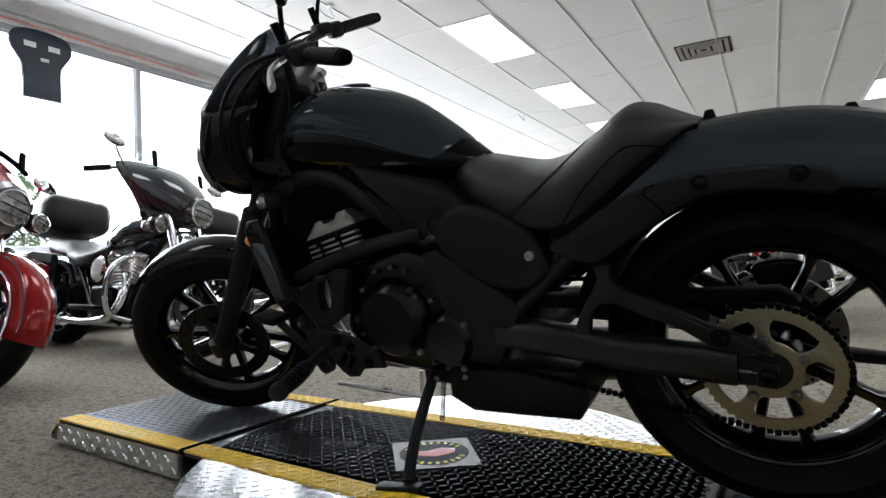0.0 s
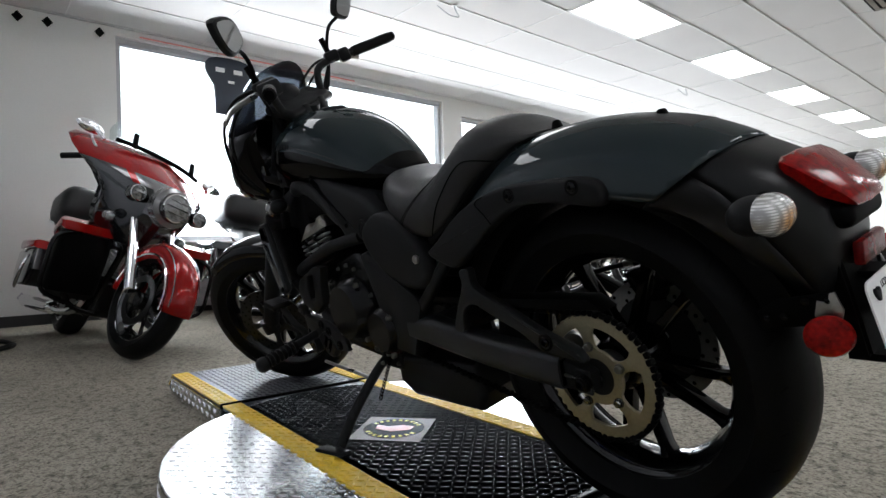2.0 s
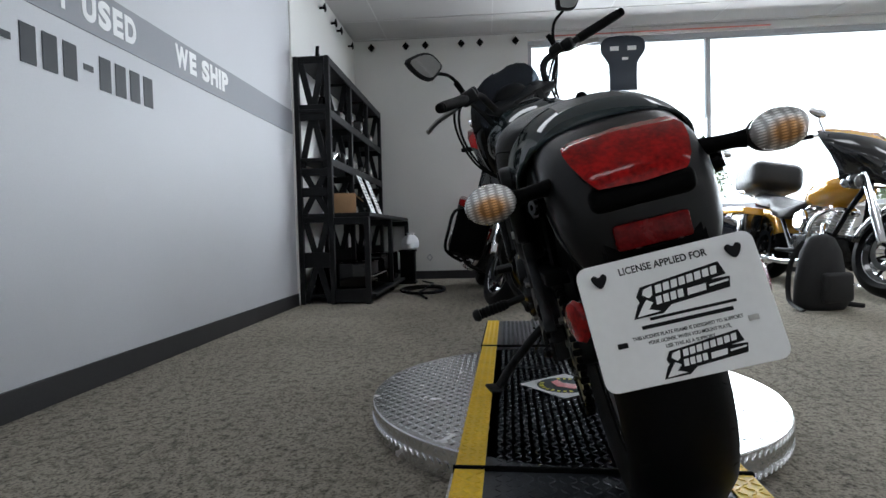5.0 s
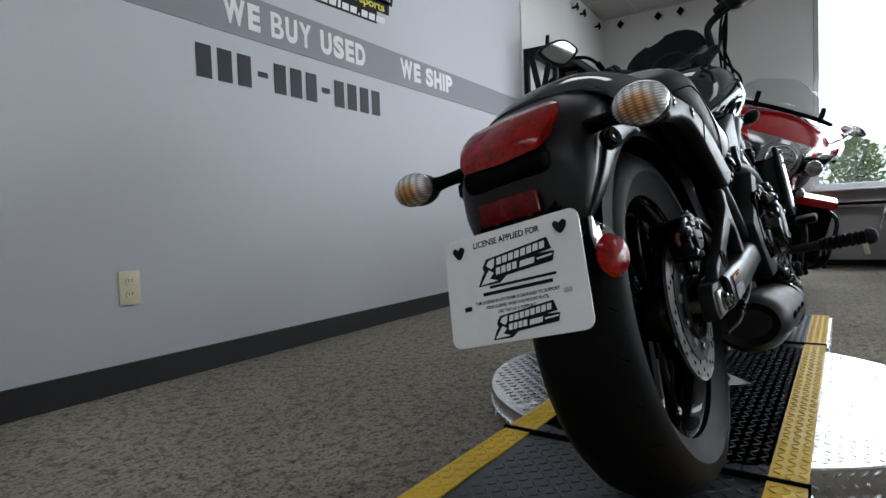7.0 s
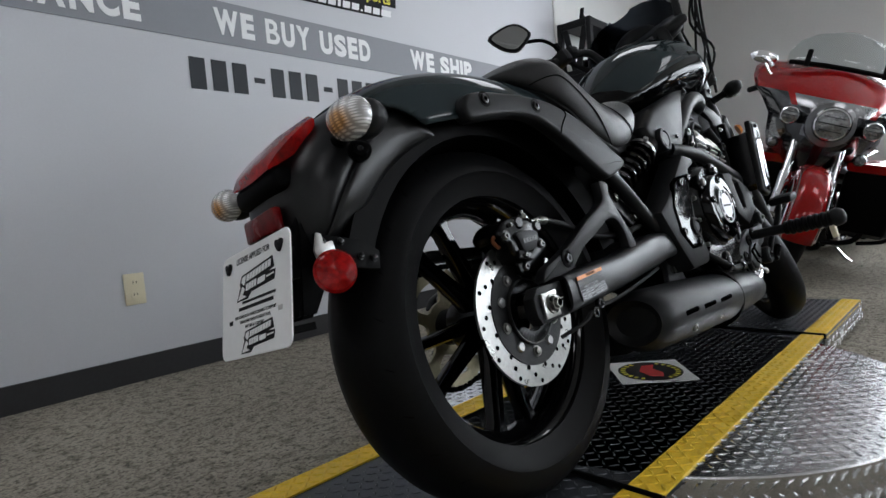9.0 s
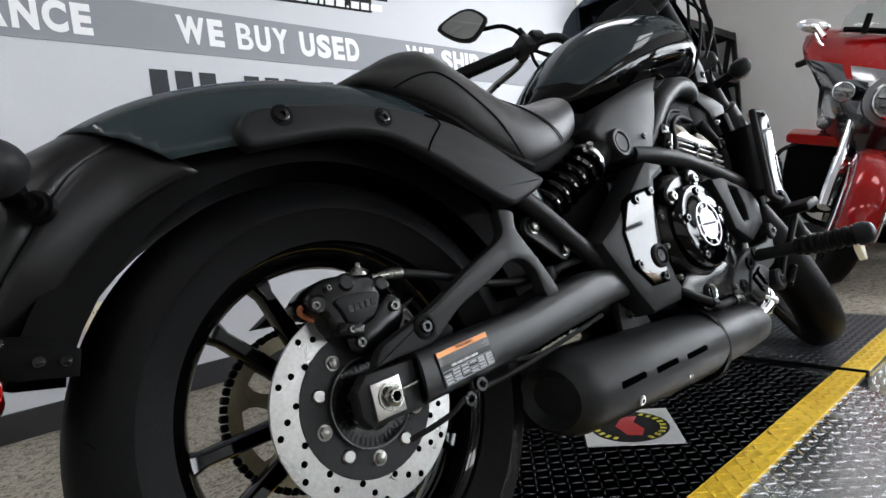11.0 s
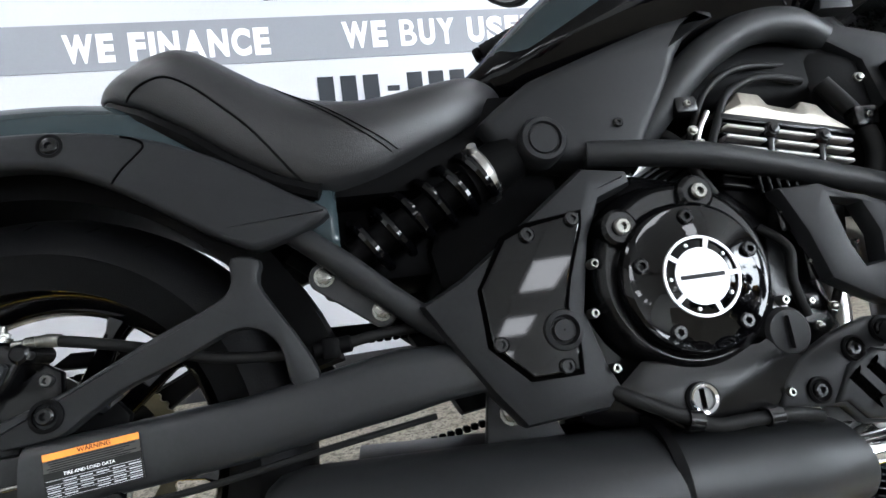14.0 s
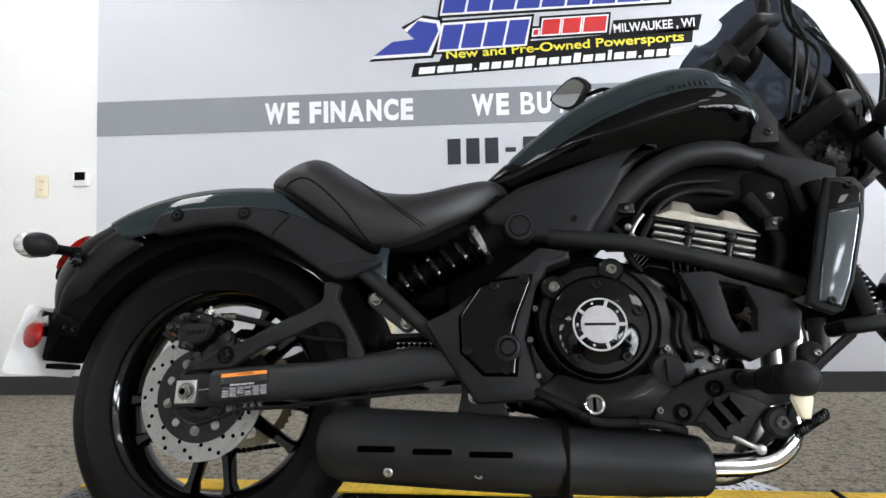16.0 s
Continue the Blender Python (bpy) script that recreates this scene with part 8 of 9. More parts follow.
b = bmesh.new()
rbx(b, (0, 0.14, 0.13), (0.15, 0.09, 0.004), 0.001, 1, rot=Euler((-0.7, 0, 0)).to_matrix())
part("flap", b, M_card, t)
# chrome part on the shelf, made of bent tubes
b = bmesh.new()
for k in range(3):
    tube(b, smooth([(-0.12, 0.02 * k, 0.012), (-0.08, 0.05 + 0.02 * k, 0.07), (0.02, 0.06 + 0.02 * k, 0.085), (0.1, 0.03 + 0.02 * k, 0.012)], 4), 0.011, 8)
solo("chrome_exhaust_part", b, M_chrome, "bent chrome exhaust part lying on the shelf", "motorcycle part", m=Matrix.Translation((OX - 0.35, OY + 0.16, 1.215)))
for x, y, h in ((-0.42, 0.555, 0.36), (-0.74, 0.555, 0.35)):
    sg = thing("price_card", pose(OX + x, OY + y, 0.7585, 21, 0, 4), "printed white price card leaning on the bench", "sign", "price cards")
    b = bmesh.new()
    rbx(b, (0, 0, h / 2), (0.28, 0.004, h), 0.001, 1)
    part("card", b, M_paper, sg)
    b = bmesh.new()
    for i in range(9):
        bx(b, (-0.01 + 0.012 * (i % 2), 0.003, h * (0.9 - 0.09 * i)), (0.20 - 0.03 * (i % 3), 0.001, 0.010))
    part("print", b, M_ink, sg)
    b = bmesh.new()
    rbx(b, (0, -0.05, 0.012), (0.16, 0.09, 0.012), 0.003, 1, rot=Euler((radians(-21), 0, 0)).to_matrix())
    part("foot", b, M_dark, sg)
rnd = random.Random(4)
for z in (1.215, 1.615):
    for k in range(5):
        x = OX - 0.25 - 0.42 * k + rnd.uniform(-0.05, 0.05)
        w, h = rnd.uniform(0.12, 0.22), rnd.uniform(0.10, 0.2)
        if abs(x - (OX - 0.35)) < 0.2 and z < 1.3:
            continue
        q = thing("spare_part", pose(x, OY + 0.15, z, 0, 0, rnd.uniform(-20, 20)), "dark spare motorcycle part on the rack shelf", "motorcycle part", "spare parts on the rack")
        b = bmesh.new()
        rbx(b, (0, 0, h / 2), (w, 0.16, h), 0.03, 3)
        part("body", b, rnd.choice([M_satin, M_gloss, M_engine]), q)
        b = bmesh.new()
        for i in range(4):
            rbx(b, (-w * 0.3 + i * w * 0.2, 0.085, h * 0.55), (w * 0.08, 0.012, h * 0.6), 0.004, 1)
        part("rib", b, M_steel, q)
b = bmesh.new()
rs = []
for z, rr in ((0.0, 0.05), (0.02, 0.085), (0.07, 0.10), (0.12, 0.088), (0.15, 0.06), (0.165, 0.035), (0.19, 0.045)):
    rs.append([b.verts.new((rr * (1 + 0.14 * math.sin(3 * a + 20 * z) + 0.06 * math.sin(7 * a - 30 * z)) * math.cos(a) - 0.25 * z, rr * (1 + 0.12 * math.cos(5 * a + 12 * z)) * math.sin(a), z)) for a in [2 * math.pi * i / 28 for i in range(28)]])
skin(b, rs)
solo("plastic_bag", b, mat("white_plastic_bag", (0.75, 0.76, 0.76), 0.35, var=0.05, bump=0.3, bscale=40), "tied white plastic bag beside the workbench", "bag", m=Matrix.Translation((-4.53, 0.162, 0.385)))
b = bmesh.new()
rbx(b, (0, 0, 0.195), (0.15, 0.17, 0.37), 0.02, 2)
rbx(b, (0, 0, 0.372), (0.19, 0.19, 0.022), 0.008)
rbx(b, (0, 0, 0.012), (0.19, 0.19, 0.024), 0.005)
solo("small_stand", b, M_dark, "small black stand beside the workbench", "stand", m=Matrix.Translation((-4.53, 0.13, 0)))
b = bmesh.new()
pts = [(0.36 * (1 - 0.12 * k) * math.cos(a) + 0.1 * k, 0.22 * (1 - 0.1 * k) * math.sin(a) + 0.03 * k, 0.012 + 0.004 * k) for k in range(3) for a in [2 * math.pi * i / 24 for i in range(24)]]
tube(b, [(-0.9, -0.1, 0.012), (-0.6, 0.05, 0.012)] + pts + [(0.8, 0.12, 0.012)], 0.011, 8)
solo("air_hose", b, M_cord, "black air hose coiled on the carpet", "hose", m=Matrix.Translation((-3.75, 0.38, 0)))
# diamond wall pegs
for m in [Matrix.Translation((WX, y, 2.85)) @ pose(0, 0, 0, 0, 90, 0) for y in (-0.323, 0.103, 0.342, 0.779, 1.006, 1.432)] + [Matrix.Translation((x, SY, 2.80)) @ pose(0, 0, 0, -90, 0, 0) for x in (-3.24, -3.64, -4.05, -4.28, -4.79)]:
    pg = thing("wall_peg", m, "black diamond-shaped wall peg", "wall peg", "diamond pegs near the ceiling")
    b = bmesh.new()
    cyl(b, (0, 0, 0), (0, 0, 0.05), 0.012, n=12)
    part("stem", b, M_dark, pg)
    b = bmesh.new()
    slab(b, [(0.052, 0), (0, 0.045), (-0.052, 0), (0, -0.045)], 0.05, 0.06, 0.002, axis="z")
    part("diamond", b, M_dark, pg)
for y in (0.325, 0.765):
    b = bmesh.new()
    slab(b, [(0.05, 0), (0, 0.04), (-0.05, 0), (0, -0.04)], 0.0, 0.012, 0.003, axis="z", hole=[(0.03, 0), (0, 0.024), (-0.03, 0), (0, -0.024)])
    solo("wall_diamond", b, M_frame, "pale diamond ornament low on the wall", "ornament", "low wall diamonds", m=Matrix.Translation((WX, y, 0.265)) @ pose(0, 0, 0, 0, 90, 0))

# sign hanging in the window
hs = thing("hanging_sign", Matrix.Translation((-4.98, 2.675, 2.18)), "dark blue-black shaped sign hanging in the window", "sign")
o = [p[:2] for p in smooth([(-0.16, 0, 0), (-0.16, 0.28, 0), (-0.19, 0.36, 0), (-0.25, 0.46, 0), (-0.25, 0.56, 0), (-0.18, 0.62, 0), (0, 0.64, 0), (0.18, 0.62, 0), (0.25, 0.56, 0), (0.25, 0.46, 0), (0.19, 0.36, 0), (0.16, 0.28, 0), (0.16, 0, 0)], 3)]
b = bmesh.new()
slab(b, o, -0.02, 0.02, 0.006, axis="x")
part("board", b, mat("dark_blue_board", (0.012, 0.02, 0.035), 0.4, bump=0.02), hs)
for y, w in ((-0.1, 0.10), (0.1, 0.10), (0.02, 0.07)):
    b = bmesh.new()
    rbx(b, (0.022, y, 0.49 if w > 0.08 else 0.37), (0.003, w, 0.05 if w > 0.08 else 0.03), 0.001, 1)
    part("label", b, M_paper, hs)
b = bmesh.new()
for y in (-0.12, 0.12):
    cyl(b, (0, y, 0.62), (0, y, CZ - 2.2), 0.003, n=6)
part("wire", b, M_steel, hs)

# backpack and white bar on the floor
bp = thing("backpack", pose(-2.1, 3.25, 0, 0, 0, 20), "black fabric backpack standing on the carpet", "bag")
M_fabric = mat("black_nylon", (0.012, 0.012, 0.013), 0.75, var=0.3, bump=0.3, bscale=120)
b = bmesh.new()
rs = []
for z, w, d in ((0.0, 0.16, 0.11), (0.04, 0.19, 0.13), (0.2, 0.18, 0.12), (0.38, 0.14, 0.10), (0.47, 0.09, 0.07), (0.50, 0.03, 0.03)):
    rs.append([b.verts.new((d * math.cos(a) * (1 + 0.06 * math.sin(3 * a + 9 * z)), w * math.sin(a), z)) for a in [2 * math.pi * i / 20 for i in range(20)]])
skin(b, rs)
part("sack", b, M_fabric, bp, "", 70)
b = bmesh.new()
rbx(b, (0.12, 0, 0.15), (0.06, 0.24, 0.2), 0.03, 3)
part("pocket", b, M_fabric, bp)
for s in (-1, 1):
    b = bmesh.new()
    tube(b, smooth([(-0.06, s * 0.07, 0.45), (-0.14, s * 0.1, 0.3), (-0.12, s * 0.14, 0.06), (0.1, s * 0.26, 0.012)], 4), 0.016, 8, flat=0.4)
    part("strap", b, M_fabric, bp)
b = bmesh.new()
rbx(b, (0, 0, 0.012), (0.05, 0.30, 0.024), 0.006)
solo("white_bar", b, M_plate, "white plastic bar lying on the carpet", "bar", m=pose(-2.2, 2.82, 0, 0, 0, 12))
# low grey bench under the window
bn = thing("window_bench", Matrix.Translation((-4.87, 2.9, 0)), "grey metal bench with black legs under the window", "bench")
b = bmesh.new()
rbx(b, (0, 0, 0.62), (0.36, 2.6, 0.03), 0.01)
part("top", b, M_dark, bn)
for y in (-1.25, -0.42, 0.42, 1.25):
    b = bmesh.new()
    rbx(b, (0.15, y, 0.303), (0.03, 0.03, 0.604), 0.005, 1)
    part("leg", b, M_dark, bn)
b = bmesh.new()
rbx(b, (-0.06, 0, 0.33), (0.22, 2.5, 0.5), 0.01)
part("cabinet", b, M_frame, bn)

# outlets and thermostat on the south wall
for x, z in ((0.744, 0.371), (2.68, 1.145)):
    ot = thing("wall_outlet", Matrix.Translation((x, SY + (0.008 if x < PX1 else 0), z)), "ivory plastic wall socket plate", "wall socket", "wall sockets")
    b = bmesh.new()
    rbx(b, (0, 0.004, 0), (0.078, 0.008, 0.125), 0.004)
    part("plate", b, M_ivory, ot)
    for dz in (-0.024, 0.024):
        b = bmesh.new()
        cyl(b, (0, 0.007, dz), (0, 0.011, dz), 0.017, n=24)
        k = part("socket", b, M_ivory, ot)
        b = bmesh.new()
        for dx in (-0.006, 0.006):
            bx(b, (dx, 0.0112, dz + 0.003), (0.0025, 0.001, 0.010))
        part("slot", b, M_ink, k)
th = thing("thermostat", Matrix.Translation((2.447, SY, 1.18)), "small white wall thermostat with dark display", "thermostat")
b = bmesh.new()
rbx(b, (0, 0.012, 0), (0.09, 0.024, 0.085), 0.006)
part("case", b, M_plate, th)
b = bmesh.new()
bx(b, (0.0, 0.0245, 0.012), (0.06, 0.002, 0.045))
part("display", b, M_dark, th)

# dealer emblem and number on the wall panel
NUM = thing("wall_number", on_wall(0.430, 1.198, 0.009), "charcoal number lettering on the wall, plain bars", "lettering", kind="structure")
for i in range(12):
    b = bmesh.new()
    x = i * 0.0995
    if i in (3, 7):
        bx(b, (x + 0.042, 0.07, 0.001), (0.055, 0.024, 0.002))
    else:
        bx(b, (x + 0.042, 0.0685, 0.001), (0.070, 0.137, 0.002))
    part("bar", b, M_numink, NUM)
LG = thing("wall_emblem", on_wall(-0.03, 1.91, 0.009), "blue, red and black slanted emblem on the wall", "emblem", kind="structure")


def emblem_bar(pts, fill, grow=(0.030, 0.016)):
    """A slanted emblem block: black outline, white border and coloured face."""
    cx, cy = sum(p[0] for p in pts) / len(pts), sum(p[1] for p in pts) / len(pts)
    for k, (g, m, nm) in enumerate(((grow[0], M_ink, "emblem_outline"), (grow[1], M_whiteink, "emblem_border"), (0, fill, "emblem_face"))):
        b = bmesh.new()
        slab(b, [(x + math.copysign(g, x - cx), y + math.copysign(g, y - cy)) for x, y in pts], 0.0012 * k, 0.0012 * (k + 1), axis="z")
        part(nm, b, m, LG)


def emblem_row(x0, z0, n, pitch, w, h, lean, rise, fill):
    """A row of slanted letter-like blocks on one black ground with a white inner border."""
    xa, xb = x0, x0 + pitch * (n - 1) + w
    for k, (g, mm, nm) in enumerate(((0.026, M_ink, "emblem_outline"), (0.012, M_whiteink, "emblem_border"))):
        b = bmesh.new()
        slab(b, [(xa - g, z0 - g), (xb + g, z0 - g + rise * (xb - xa)), (xb + lean + g, z0 + h + g + rise * (xb - xa)), (xa + lean - g, z0 + h + g)], 0.0012 * k, 0.0012 * (k + 1), axis="z")
        part(nm, b, mm, LG)
    for i in range(n):
        x = x0 + pitch * i
        z = z0 + rise * (x - x0)
        b = bmesh.new()
        slab(b, [(x, z), (x + w, z), (x + w + lean, z + h), (x + lean, z + h)], 0.0024, 0.0036, axis="z")
        part("emblem_face", b, fill, LG)


emblem_row(-0.47, 0.105, 9, 0.132, 0.119, 0.158, 0.035, 0.016, M_blueink)
emblem_bar([(-0.84, -0.112), (-0.74, -0.04), (-0.62, -0.03), (-0.66, 0.01), (-0.60, 0.07), (-0.50, 0.05), (-0.49, 0.01), (-0.55, -0.105)], M_blueink, (0.03, 0.016))
emblem_row(-0.49, -0.092, 4, 0.117, 0.104, 0.132, 0.03, 0.03, M_blueink)
for x, w in ((0.012, 0.025), (0.055, 0.09), (0.163, 0.09), (0.272, 0.115)):
    z = -0.036 + 0.02 * x
    h = 0.03 if w < 0.03 else 0.082
    emblem_bar([(x, z), (x + w, z + 0.002), (x + w + h * 0.16, z + h), (x + h * 0.16, z + h - 0.002)], M_redink, (0.02, 0.008))
b = bmesh.new()
slab(b, [(0.41, -0.062), (0.865, -0.045), (0.885, 0.038), (0.43, 0.026)], 0.0, 0.001, axis="z")
part("town_ground", b, M_ink, LG)
words("town", "MILWAUKEE , WI", 0.045, Matrix.Translation((0.432, -0.040, 0.0015)) @ pose(0, 0, 0, 0, 0, 2.2), M_whiteink, LG, 0.0006, width=0.415, bold=0.001)
b = bmesh.new()
slab(b, [(-0.64, -0.235), (0.71, -0.185), (0.72, -0.175), (0.72, -0.112), (-0.62, -0.160), (-0.63, -0.19)], 0.0, 0.001, axis="z")
part("web_ground", b, M_ink, LG)
b = bmesh.new()
x = -0.6
for i, (w, h) in enumerate(((0.085, 0.036), (0.085, 0.036), (0.085, 0.036), (0.014, 0.010), (0.05, 0.036), (0.05, 0.036), (0.05, 0.036), (0.036, 0.05), (0.05, 0.052), (0.05, 0.036), (0.05, 0.036), (0.05, 0.036), (0.036, 0.05), (0.05, 0.036), (0.05, 0.036), (0.02, 0.052), (0.05, 0.036), (0.05, 0.036), (0.014, 0.010), (0.05, 0.036), (0.05, 0.036), (0.075, 0.036))):
    z = -0.221 + (x + 0.6) * 0.037
    slab(b, [(x, z), (x + w, z + w * 0.037), (x + w + h * 0.15, z + h + w * 0.037), (x + h * 0.15, z + h)], 0.001, 0.002, axis="z")
    x += w + 0.0135
part("web_bar", b, M_whiteink, LG)
b = bmesh.new()
slab(b, [(-0.49, -0.158), (0.83, -0.108), (0.84, -0.03), (-0.46, -0.085)], 0.0, 0.001, axis="z")
part("motto_ground", b, M_ink, LG)
words("motto", "New and Pre-Owned Powersports", 0.045, Matrix.Translation((-0.45, -0.142, 0.0015)) @ pose(0, 0, 0, 0, 0, 2.1), M_yelink, LG, 0.0006, width=1.24, bold=0.001)

# square sticker on the ramp
sk = thing("floor_sticker", pose(0.058, 1.256, PH + 0.0005, 0, 0, 38), "square white floor sticker with a red and black emblem", "sticker")
b = bmesh.new()
bx(b, (0, 0, 0.0005), (0.2, 0.2, 0.001))
part("sheet", b, M_paper, sk)
b = bmesh.new()
cyl(b, (0, 0, 0.001), (0, 0, 0.0016), 0.086, n=40)
part("emblem_ground", b, M_ink, sk)
b = bmesh.new()
slab(b, [(-0.05, -0.01), (0.0, -0.03), (0.05, -0.01), (0.055, 0.02), (0.02, 0.03), (-0.02, 0.012), (-0.055, 0.025)], 0.0016, 0.0022, axis="z")
part("emblem_red", b, M_redink, sk)
b = bmesh.new()
for i in range(9):
    for s in (1, -1):
        a = radians(90 * s - 60 + 15 * i)
        bx(b, (0.073 * math.cos(a), 0.073 * math.sin(a), 0.0018), (0.013, 0.009, 0.0006), Euler((0, 0, a)).to_matrix())
part("emblem_bar", b, M_yelink, sk)

# ---- outside the windows ----
plain("ground", (-45, 8, -0.35), (79, 160, 0.3), M_asphalt, label="sunlit asphalt lot outside", category="ground")
b = bmesh.new()
bx(b, (-60, 60, 15), (0.2, 560, 60))
solo("backdrop", b, mat("hazy_sky", (0.9, 0.9, 0.9), 0.9, bump=0, emit=(0.95, 0.98, 1.0, 3.2)), "bright hazy sky", "sky", kind="structure")
rnd = random.Random(7)
M_leafs = [mat("leaf_%s" % n, c, 0.6, var=0.35, bump=0.0) for n, c in (("pale", (0.42, 0.50, 0.28)), ("mid", (0.34, 0.42, 0.22)))]
for tx, ty, hh in ((-24, 3.0, 3.4), (-27, -3.0, 4.4), (-30, 13, 5.5), (-32, 24, 5.0)):
    tr = thing("tree", Matrix.Translation((tx, ty, -0.2)), "leafy green tree beyond the window", "tree", "trees outside")
    b = bmesh.new()
    tube(b, smooth([(0, 0, 0), (0.05, 0.03, hh * 0.25), (0.0, 0.08, hh * 0.5), (0.06, 0.0, hh * 0.8)], 3), [0.16 - 0.013 * i for i in range(10)], 8)
    for k in range(7):
        a, z = rnd.uniform(0, 6.28), hh * rnd.uniform(0.3, 0.7)
        q = rnd.uniform(0.6, 1.3)
        tube(b, [(0.03, 0.04, z), (q * 0.5 * math.cos(a), q * 0.5 * math.sin(a), z + 0.35), (q * math.cos(a), q * math.sin(a), z + 0.9)], [0.06, 0.04, 0.015], 6)
    part("trunk", b, M_bark, tr)
    V0, F0 = [], []
    for k in range(2600):
        a, u = rnd.uniform(0, 6.28), rnd.random()
        z = hh * (0.3 + 0.72 * u)
        rad = 1.5 * math.sin(math.pi * min(1, 0.12 + 0.9 * u)) ** 0.7 * (0.55 + 0.45 * math.sin(3 * a + 5 * u) ** 2) * rnd.uniform(0.35, 1.0)
        c = Vector((rad * math.cos(a), rad * math.sin(a), z))
        d = Vector((rnd.uniform(-1, 1), rnd.uniform(-1, 1), rnd.uniform(-0.6, 0.6))).normalized()
        e = d.orthogonal().normalized()
        n0 = len(V0)
        s = rnd.uniform(0.07, 0.14)
        V0 += [c - d * s, c + e * s * 0.45, c + d * s, c - e * s * 0.45]
        F0.append((n0, n0 + 1, n0 + 2, n0 + 3))
    me = bpy.data.meshes.new("crown")
    me.from_pydata(V0, [], F0)
    me.materials.append(M_leafs[rnd.randrange(2)])
    cr = new("crown", me)
    cr.parent = tr


# car parked outside
M_carpaint = mat("teal_car_paint", (0.20, 0.30, 0.32), 0.25, var=0.05, bump=0.0, coat=0.8)
car = thing("parked_car", Matrix.Translation((-8.3, 12.6, -0.2)), "pale teal car parked on the lot outside the window", "car")
b = bmesh.new()
rs = []
for y, z0, z1, w in ((-2.25, 0.45, 0.80, 0.72), (-2.1, 0.32, 0.98, 0.84), (-1.2, 0.28, 1.08, 0.90), (0.4, 0.28, 1.12, 0.91), (1.6, 0.30, 1.12, 0.90), (2.1, 0.36, 1.05, 0.84), (2.25, 0.45, 0.85, 0.74)):
    rs.append([b.verts.new((x * w, y, z)) for x, z in ((-0.9, z0), (-1, z0 + 0.2), (-0.97, z1 - 0.08), (-0.86, z1), (0.86, z1), (0.97, z1 - 0.08), (1, z0 + 0.2), (0.9, z0))])
skin(b, rs)
part("body", b, M_carpaint, car)
b = bmesh.new()
rs = []
for y, z, w in ((-1.35, 1.09, 0.80), (-0.75, 1.60, 0.66), (-0.5, 1.68, 0.62), (0.9, 1.70, 0.62), (1.5, 1.62, 0.64), (2.0, 1.09, 0.78)):
    rs.append([b.verts.new(p) for p in ((-max(w, 0.80), y, 1.08), (-w, y, z), (w, y, z), (max(w, 0.80), y, 1.08))])
skin(b, rs)
part("roof", b, M_carpaint, car)
for s in (-1, 1):
    for y0, y1 in ((-1.0, -0.1), (-0.02, 0.85), (0.93, 1.6)):
        b = bmesh.new()
        rs = [[b.verts.new((s * x, y, z)) for y in (y0 + 0.1 * (y0 < -0.5), y1 - 0.1 * (y1 > 1.5))] for x, z in ((0.808, 1.15), (0.672, 1.58), (0.640, 1.58), (0.780, 1.15))]
        skin(b, rs, closed=True)
        part("side_window", b, M_gloss, car)
    for y in (-1.4, 1.4):
        b = bmesh.new()
        lathe(b, [(0.20, s * 0.74), (0.33, s * 0.72), (0.34, s * 0.80), (0.33, s * 0.92), (0.20, s * 0.93)], (0, y, 0.335), (1, 0, 0), 32)
        tyre = part("tyre", b, M_rubber, car)
        b = bmesh.new()
        lathe(b, [(0.01, s * 0.90), (0.19, s * 0.92), (0.21, s * 0.90), (0.01, s * 0.86)], (0, y, 0.335), (1, 0, 0), 32)
        part("rim", b, M_steel, tyre)

# ---- small details ----
# hoses, wires and clips round the engine's right side
for pts, r, m in (
        ([(0.625, -0.15, 0.318), (0.633, -0.163, 0.307), (0.684, -0.172, 0.28), (0.723, -0.172, 0.263), (0.762, -0.17, 0.262), (0.816, -0.168, 0.26), (0.86, -0.15, 0.25)], 0.0075, M_cord),
        ([(0.80, -0.10, 0.60), (0.815, -0.125, 0.565), (0.835, -0.13, 0.60), (0.87, -0.12, 0.65), (0.93, -0.11, 0.675), (1.0, -0.10, 0.67)], 0.0055, M_cord),
        ([(0.80, -0.09, 0.57), (0.808, -0.118, 0.60), (0.84, -0.12, 0.655), (0.90, -0.11, 0.69), (0.99, -0.09, 0.70)], 0.0045, M_cord),
        ([(0.77, -0.10, 0.62), (0.79, -0.12, 0.59), (0.80, -0.125, 0.55), (0.82, -0.12, 0.52)], 0.0065, M_cord),
        ([(0.80, -0.128, 0.565), (0.812, -0.132, 0.60), (0.83, -0.13, 0.625)], 0.0035, M_steel),
        ([(1.02, -0.11, 0.66), (1.05, -0.12, 0.60), (1.06, -0.12, 0.55), (1.04, -0.11, 0.50)], 0.012, M_cord),
        ([(0.86, -0.13, 0.47), (0.875, -0.15, 0.44), (0.87, -0.15, 0.40), (0.885, -0.14, 0.36)], 0.006, M_cord),
        ([(0.93, -0.12, 0.50), (0.925, -0.14, 0.45), (0.94, -0.14, 0.40), (0.93, -0.12, 0.35)], 0.005, M_cord)):
    b = bmesh.new()
    tube(b, smooth(pts, 6), r, 10)
    part("engine_hose", b, m, moto)
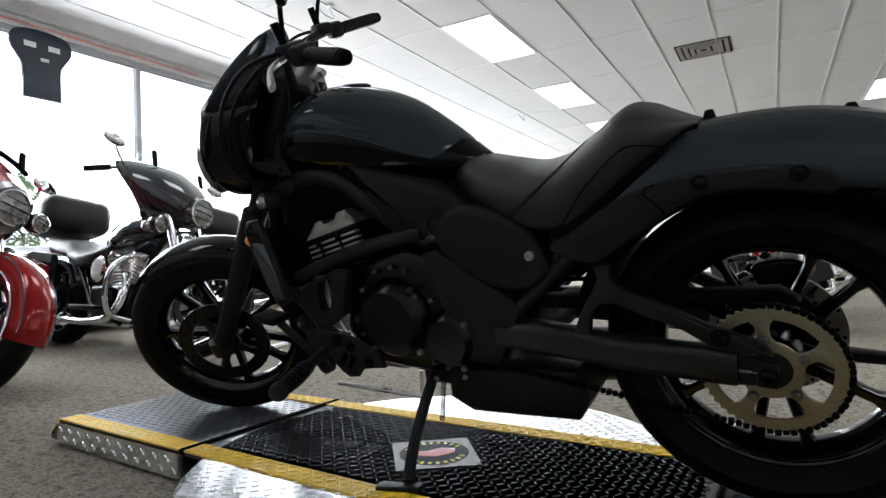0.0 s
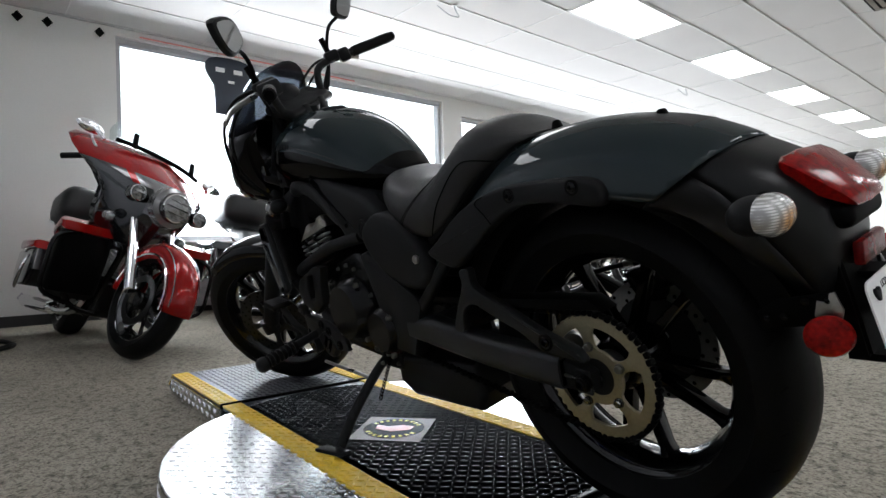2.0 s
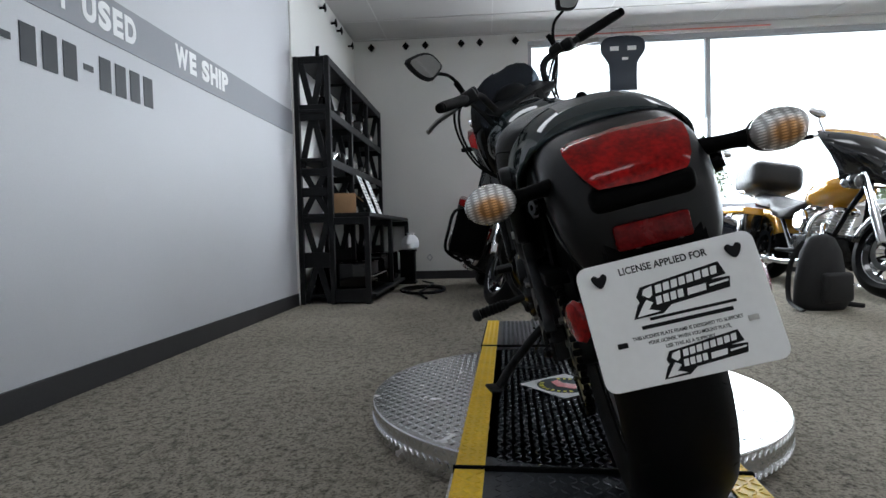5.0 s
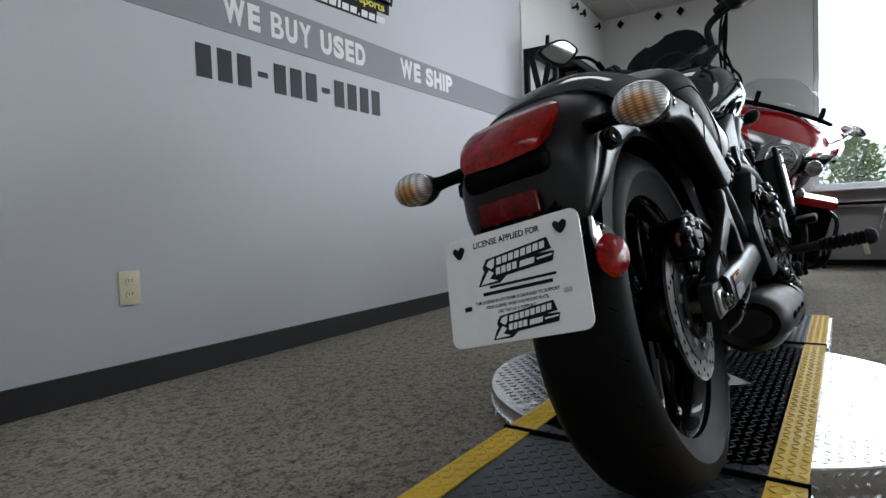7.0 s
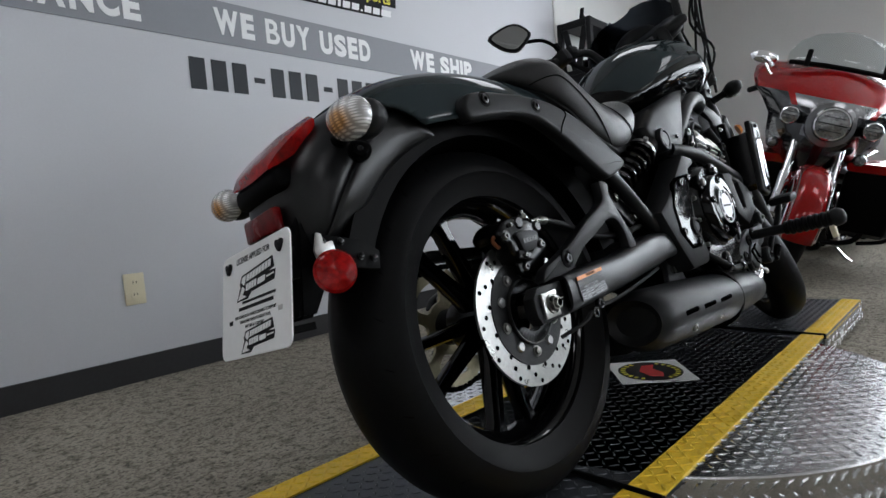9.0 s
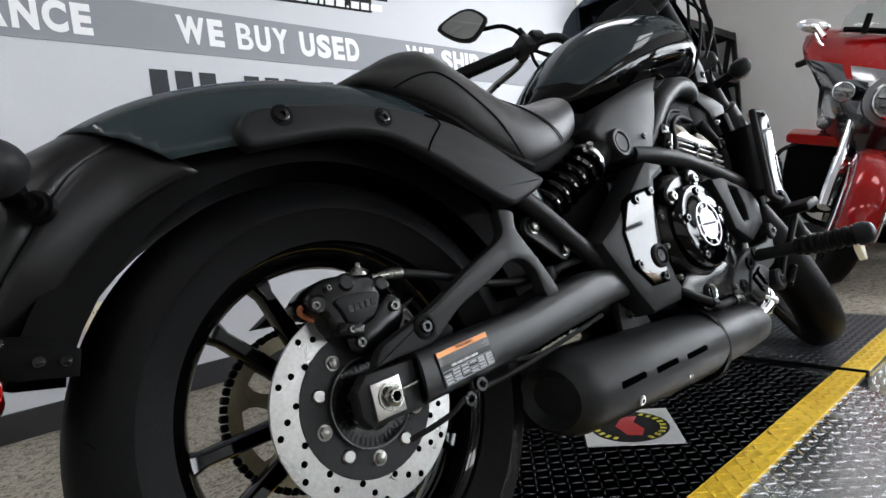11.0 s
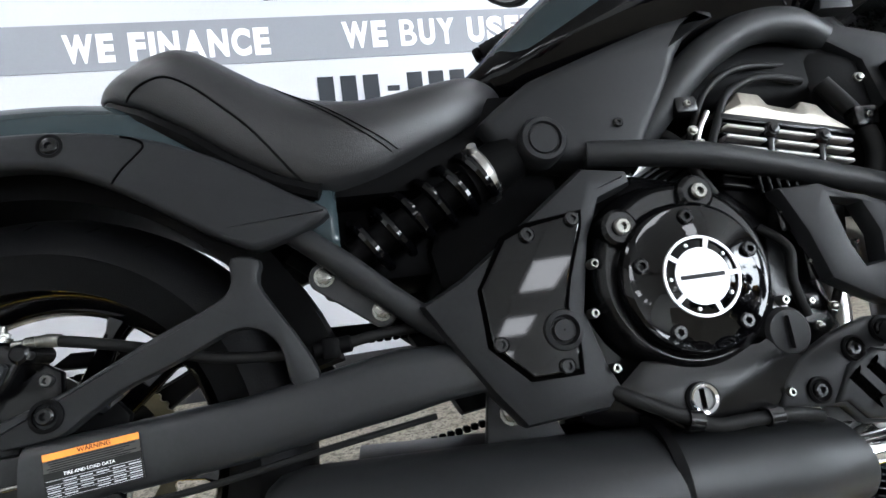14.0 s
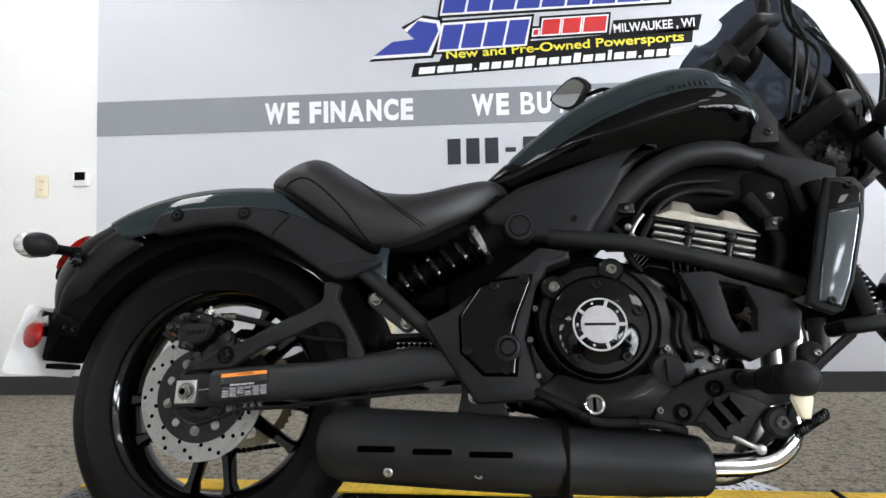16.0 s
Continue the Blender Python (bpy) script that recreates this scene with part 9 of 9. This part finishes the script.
for x, y, z in ((0.70, -0.172, 0.272), (0.79, -0.17, 0.262)):
    b = bmesh.new()
    lathe(b, [(0.0072, -0.008), (0.0105, -0.008), (0.0105, 0.008), (0.0072, 0.008)], (x, y, z), (1, 0, -0.25 if x < 0.75 else 0), 18)
    part("hose_clamp", b, M_engine, moto)
# connector blocks and brackets between cases and shroud
for x, y, z, sx, sz in ((0.80, -0.128, 0.635, 0.03, 0.022), (0.885, -0.135, 0.485, 0.016, 0.05), (0.905, -0.135, 0.42, 0.014, 0.045), (0.89, -0.135, 0.375, 0.03, 0.02), (0.775, -0.118, 0.575, 0.03, 0.03), (1.05, -0.125, 0.60, 0.035, 0.028)):
    b = bmesh.new()
    rbx(b, (x, y, z), (sx, 0.02, sz), 0.004)
    cn = part("connector", b, M_engine, moto)
    b = bmesh.new()
    capbolt(b, (x, y - 0.0105, z), (0, -1, 0), 0.0042, 0.003)
    part("connector_screw", b, M_boltsteel, cn)
for x, z in ((0.80, 0.600), (0.806, 0.582), (1.05, 0.652), (0.925, 0.365), (0.90, 0.345), (0.866, 0.30), (0.61, 0.50), (0.60, 0.47)):
    b = bmesh.new()
    hexbolt(b, (x, -0.136, z), (0, -1, 0), 0.0048, 0.006)
    part("small_bolt", b, M_boltsteel, moto)
# left side: small bolts and the starter cover
for x, z in ((0.72, 0.50), (0.76, 0.51), (0.81, 0.50), (0.85, 0.46), (0.88, 0.34), (0.66, 0.43), (0.64, 0.27), (0.60, 0.25), (0.68, 0.24), (0.92, 0.30)):
    b = bmesh.new()
    hexbolt(b, (x, 0.138, z), (0, 1, 0), 0.0042, 0.006)
    part("small_bolt", b, M_boltsteel, moto)
# raised cast ribs on the muffler's front collar and the engine's rear
for k in range(5):
    b = bmesh.new()
    rbx(b, (0.87 + 0.012 * k, -0.132, 0.535 - 0.003 * k), (0.004, 0.02, 0.05), 0.0015, 1)
    part("cast_rib", b, M_engine, moto)
# stay-wire hooks on the ceiling
for x, y in ((-2.63, 4.0), (-2.65, 8.7)):
    hk = thing("ceiling_hook", Matrix.Translation((x, y, CZ)), "bent white wire hook hanging from the ceiling", "hook", "ceiling hooks")
    b = bmesh.new()
    tube(b, smooth([(0, 0, 0), (0.01, 0.0, -0.05), (0.0, 0.05, -0.10), (0.02, -0.10, -0.12), (0.0, -0.22, -0.06)], 5), 0.006, 6)
    part("wire_bend", b, M_frame, hk)
    b = bmesh.new()
    cyl(b, (0, 0, 0), (0, 0, -0.012), 0.03, n=16, bev=0.003)
    part("ceiling_plate", b, M_white, hk)
# red strip along the head of the first window
b = bmesh.new()
rbx(b, (WX + 0.014, 3.1, 2.895), (0.02, 2.6, 0.014), 0.004, 1)
solo("red_strip", b, mat("faded_red_vinyl", (0.72, 0.28, 0.25), 0.5, var=0.1, bump=0.0), "thin red strip fixed above the window", "strip")
# rafter hook standing on the rack
b = bmesh.new()
slab(b, [(-0.05, 0), (0.06, 0), (0.05, 0.05), (0.03, 0.11), (0.0, 0.12), (0.012, 0.06), (-0.03, 0.03)], -0.012, 0.012, 0.004)
solo("rack_hook", b, M_dark, "small black hooked bracket on top of the rack", "bracket", m=Matrix.Translation((-2.86, SY + 0.2, 2.05)))
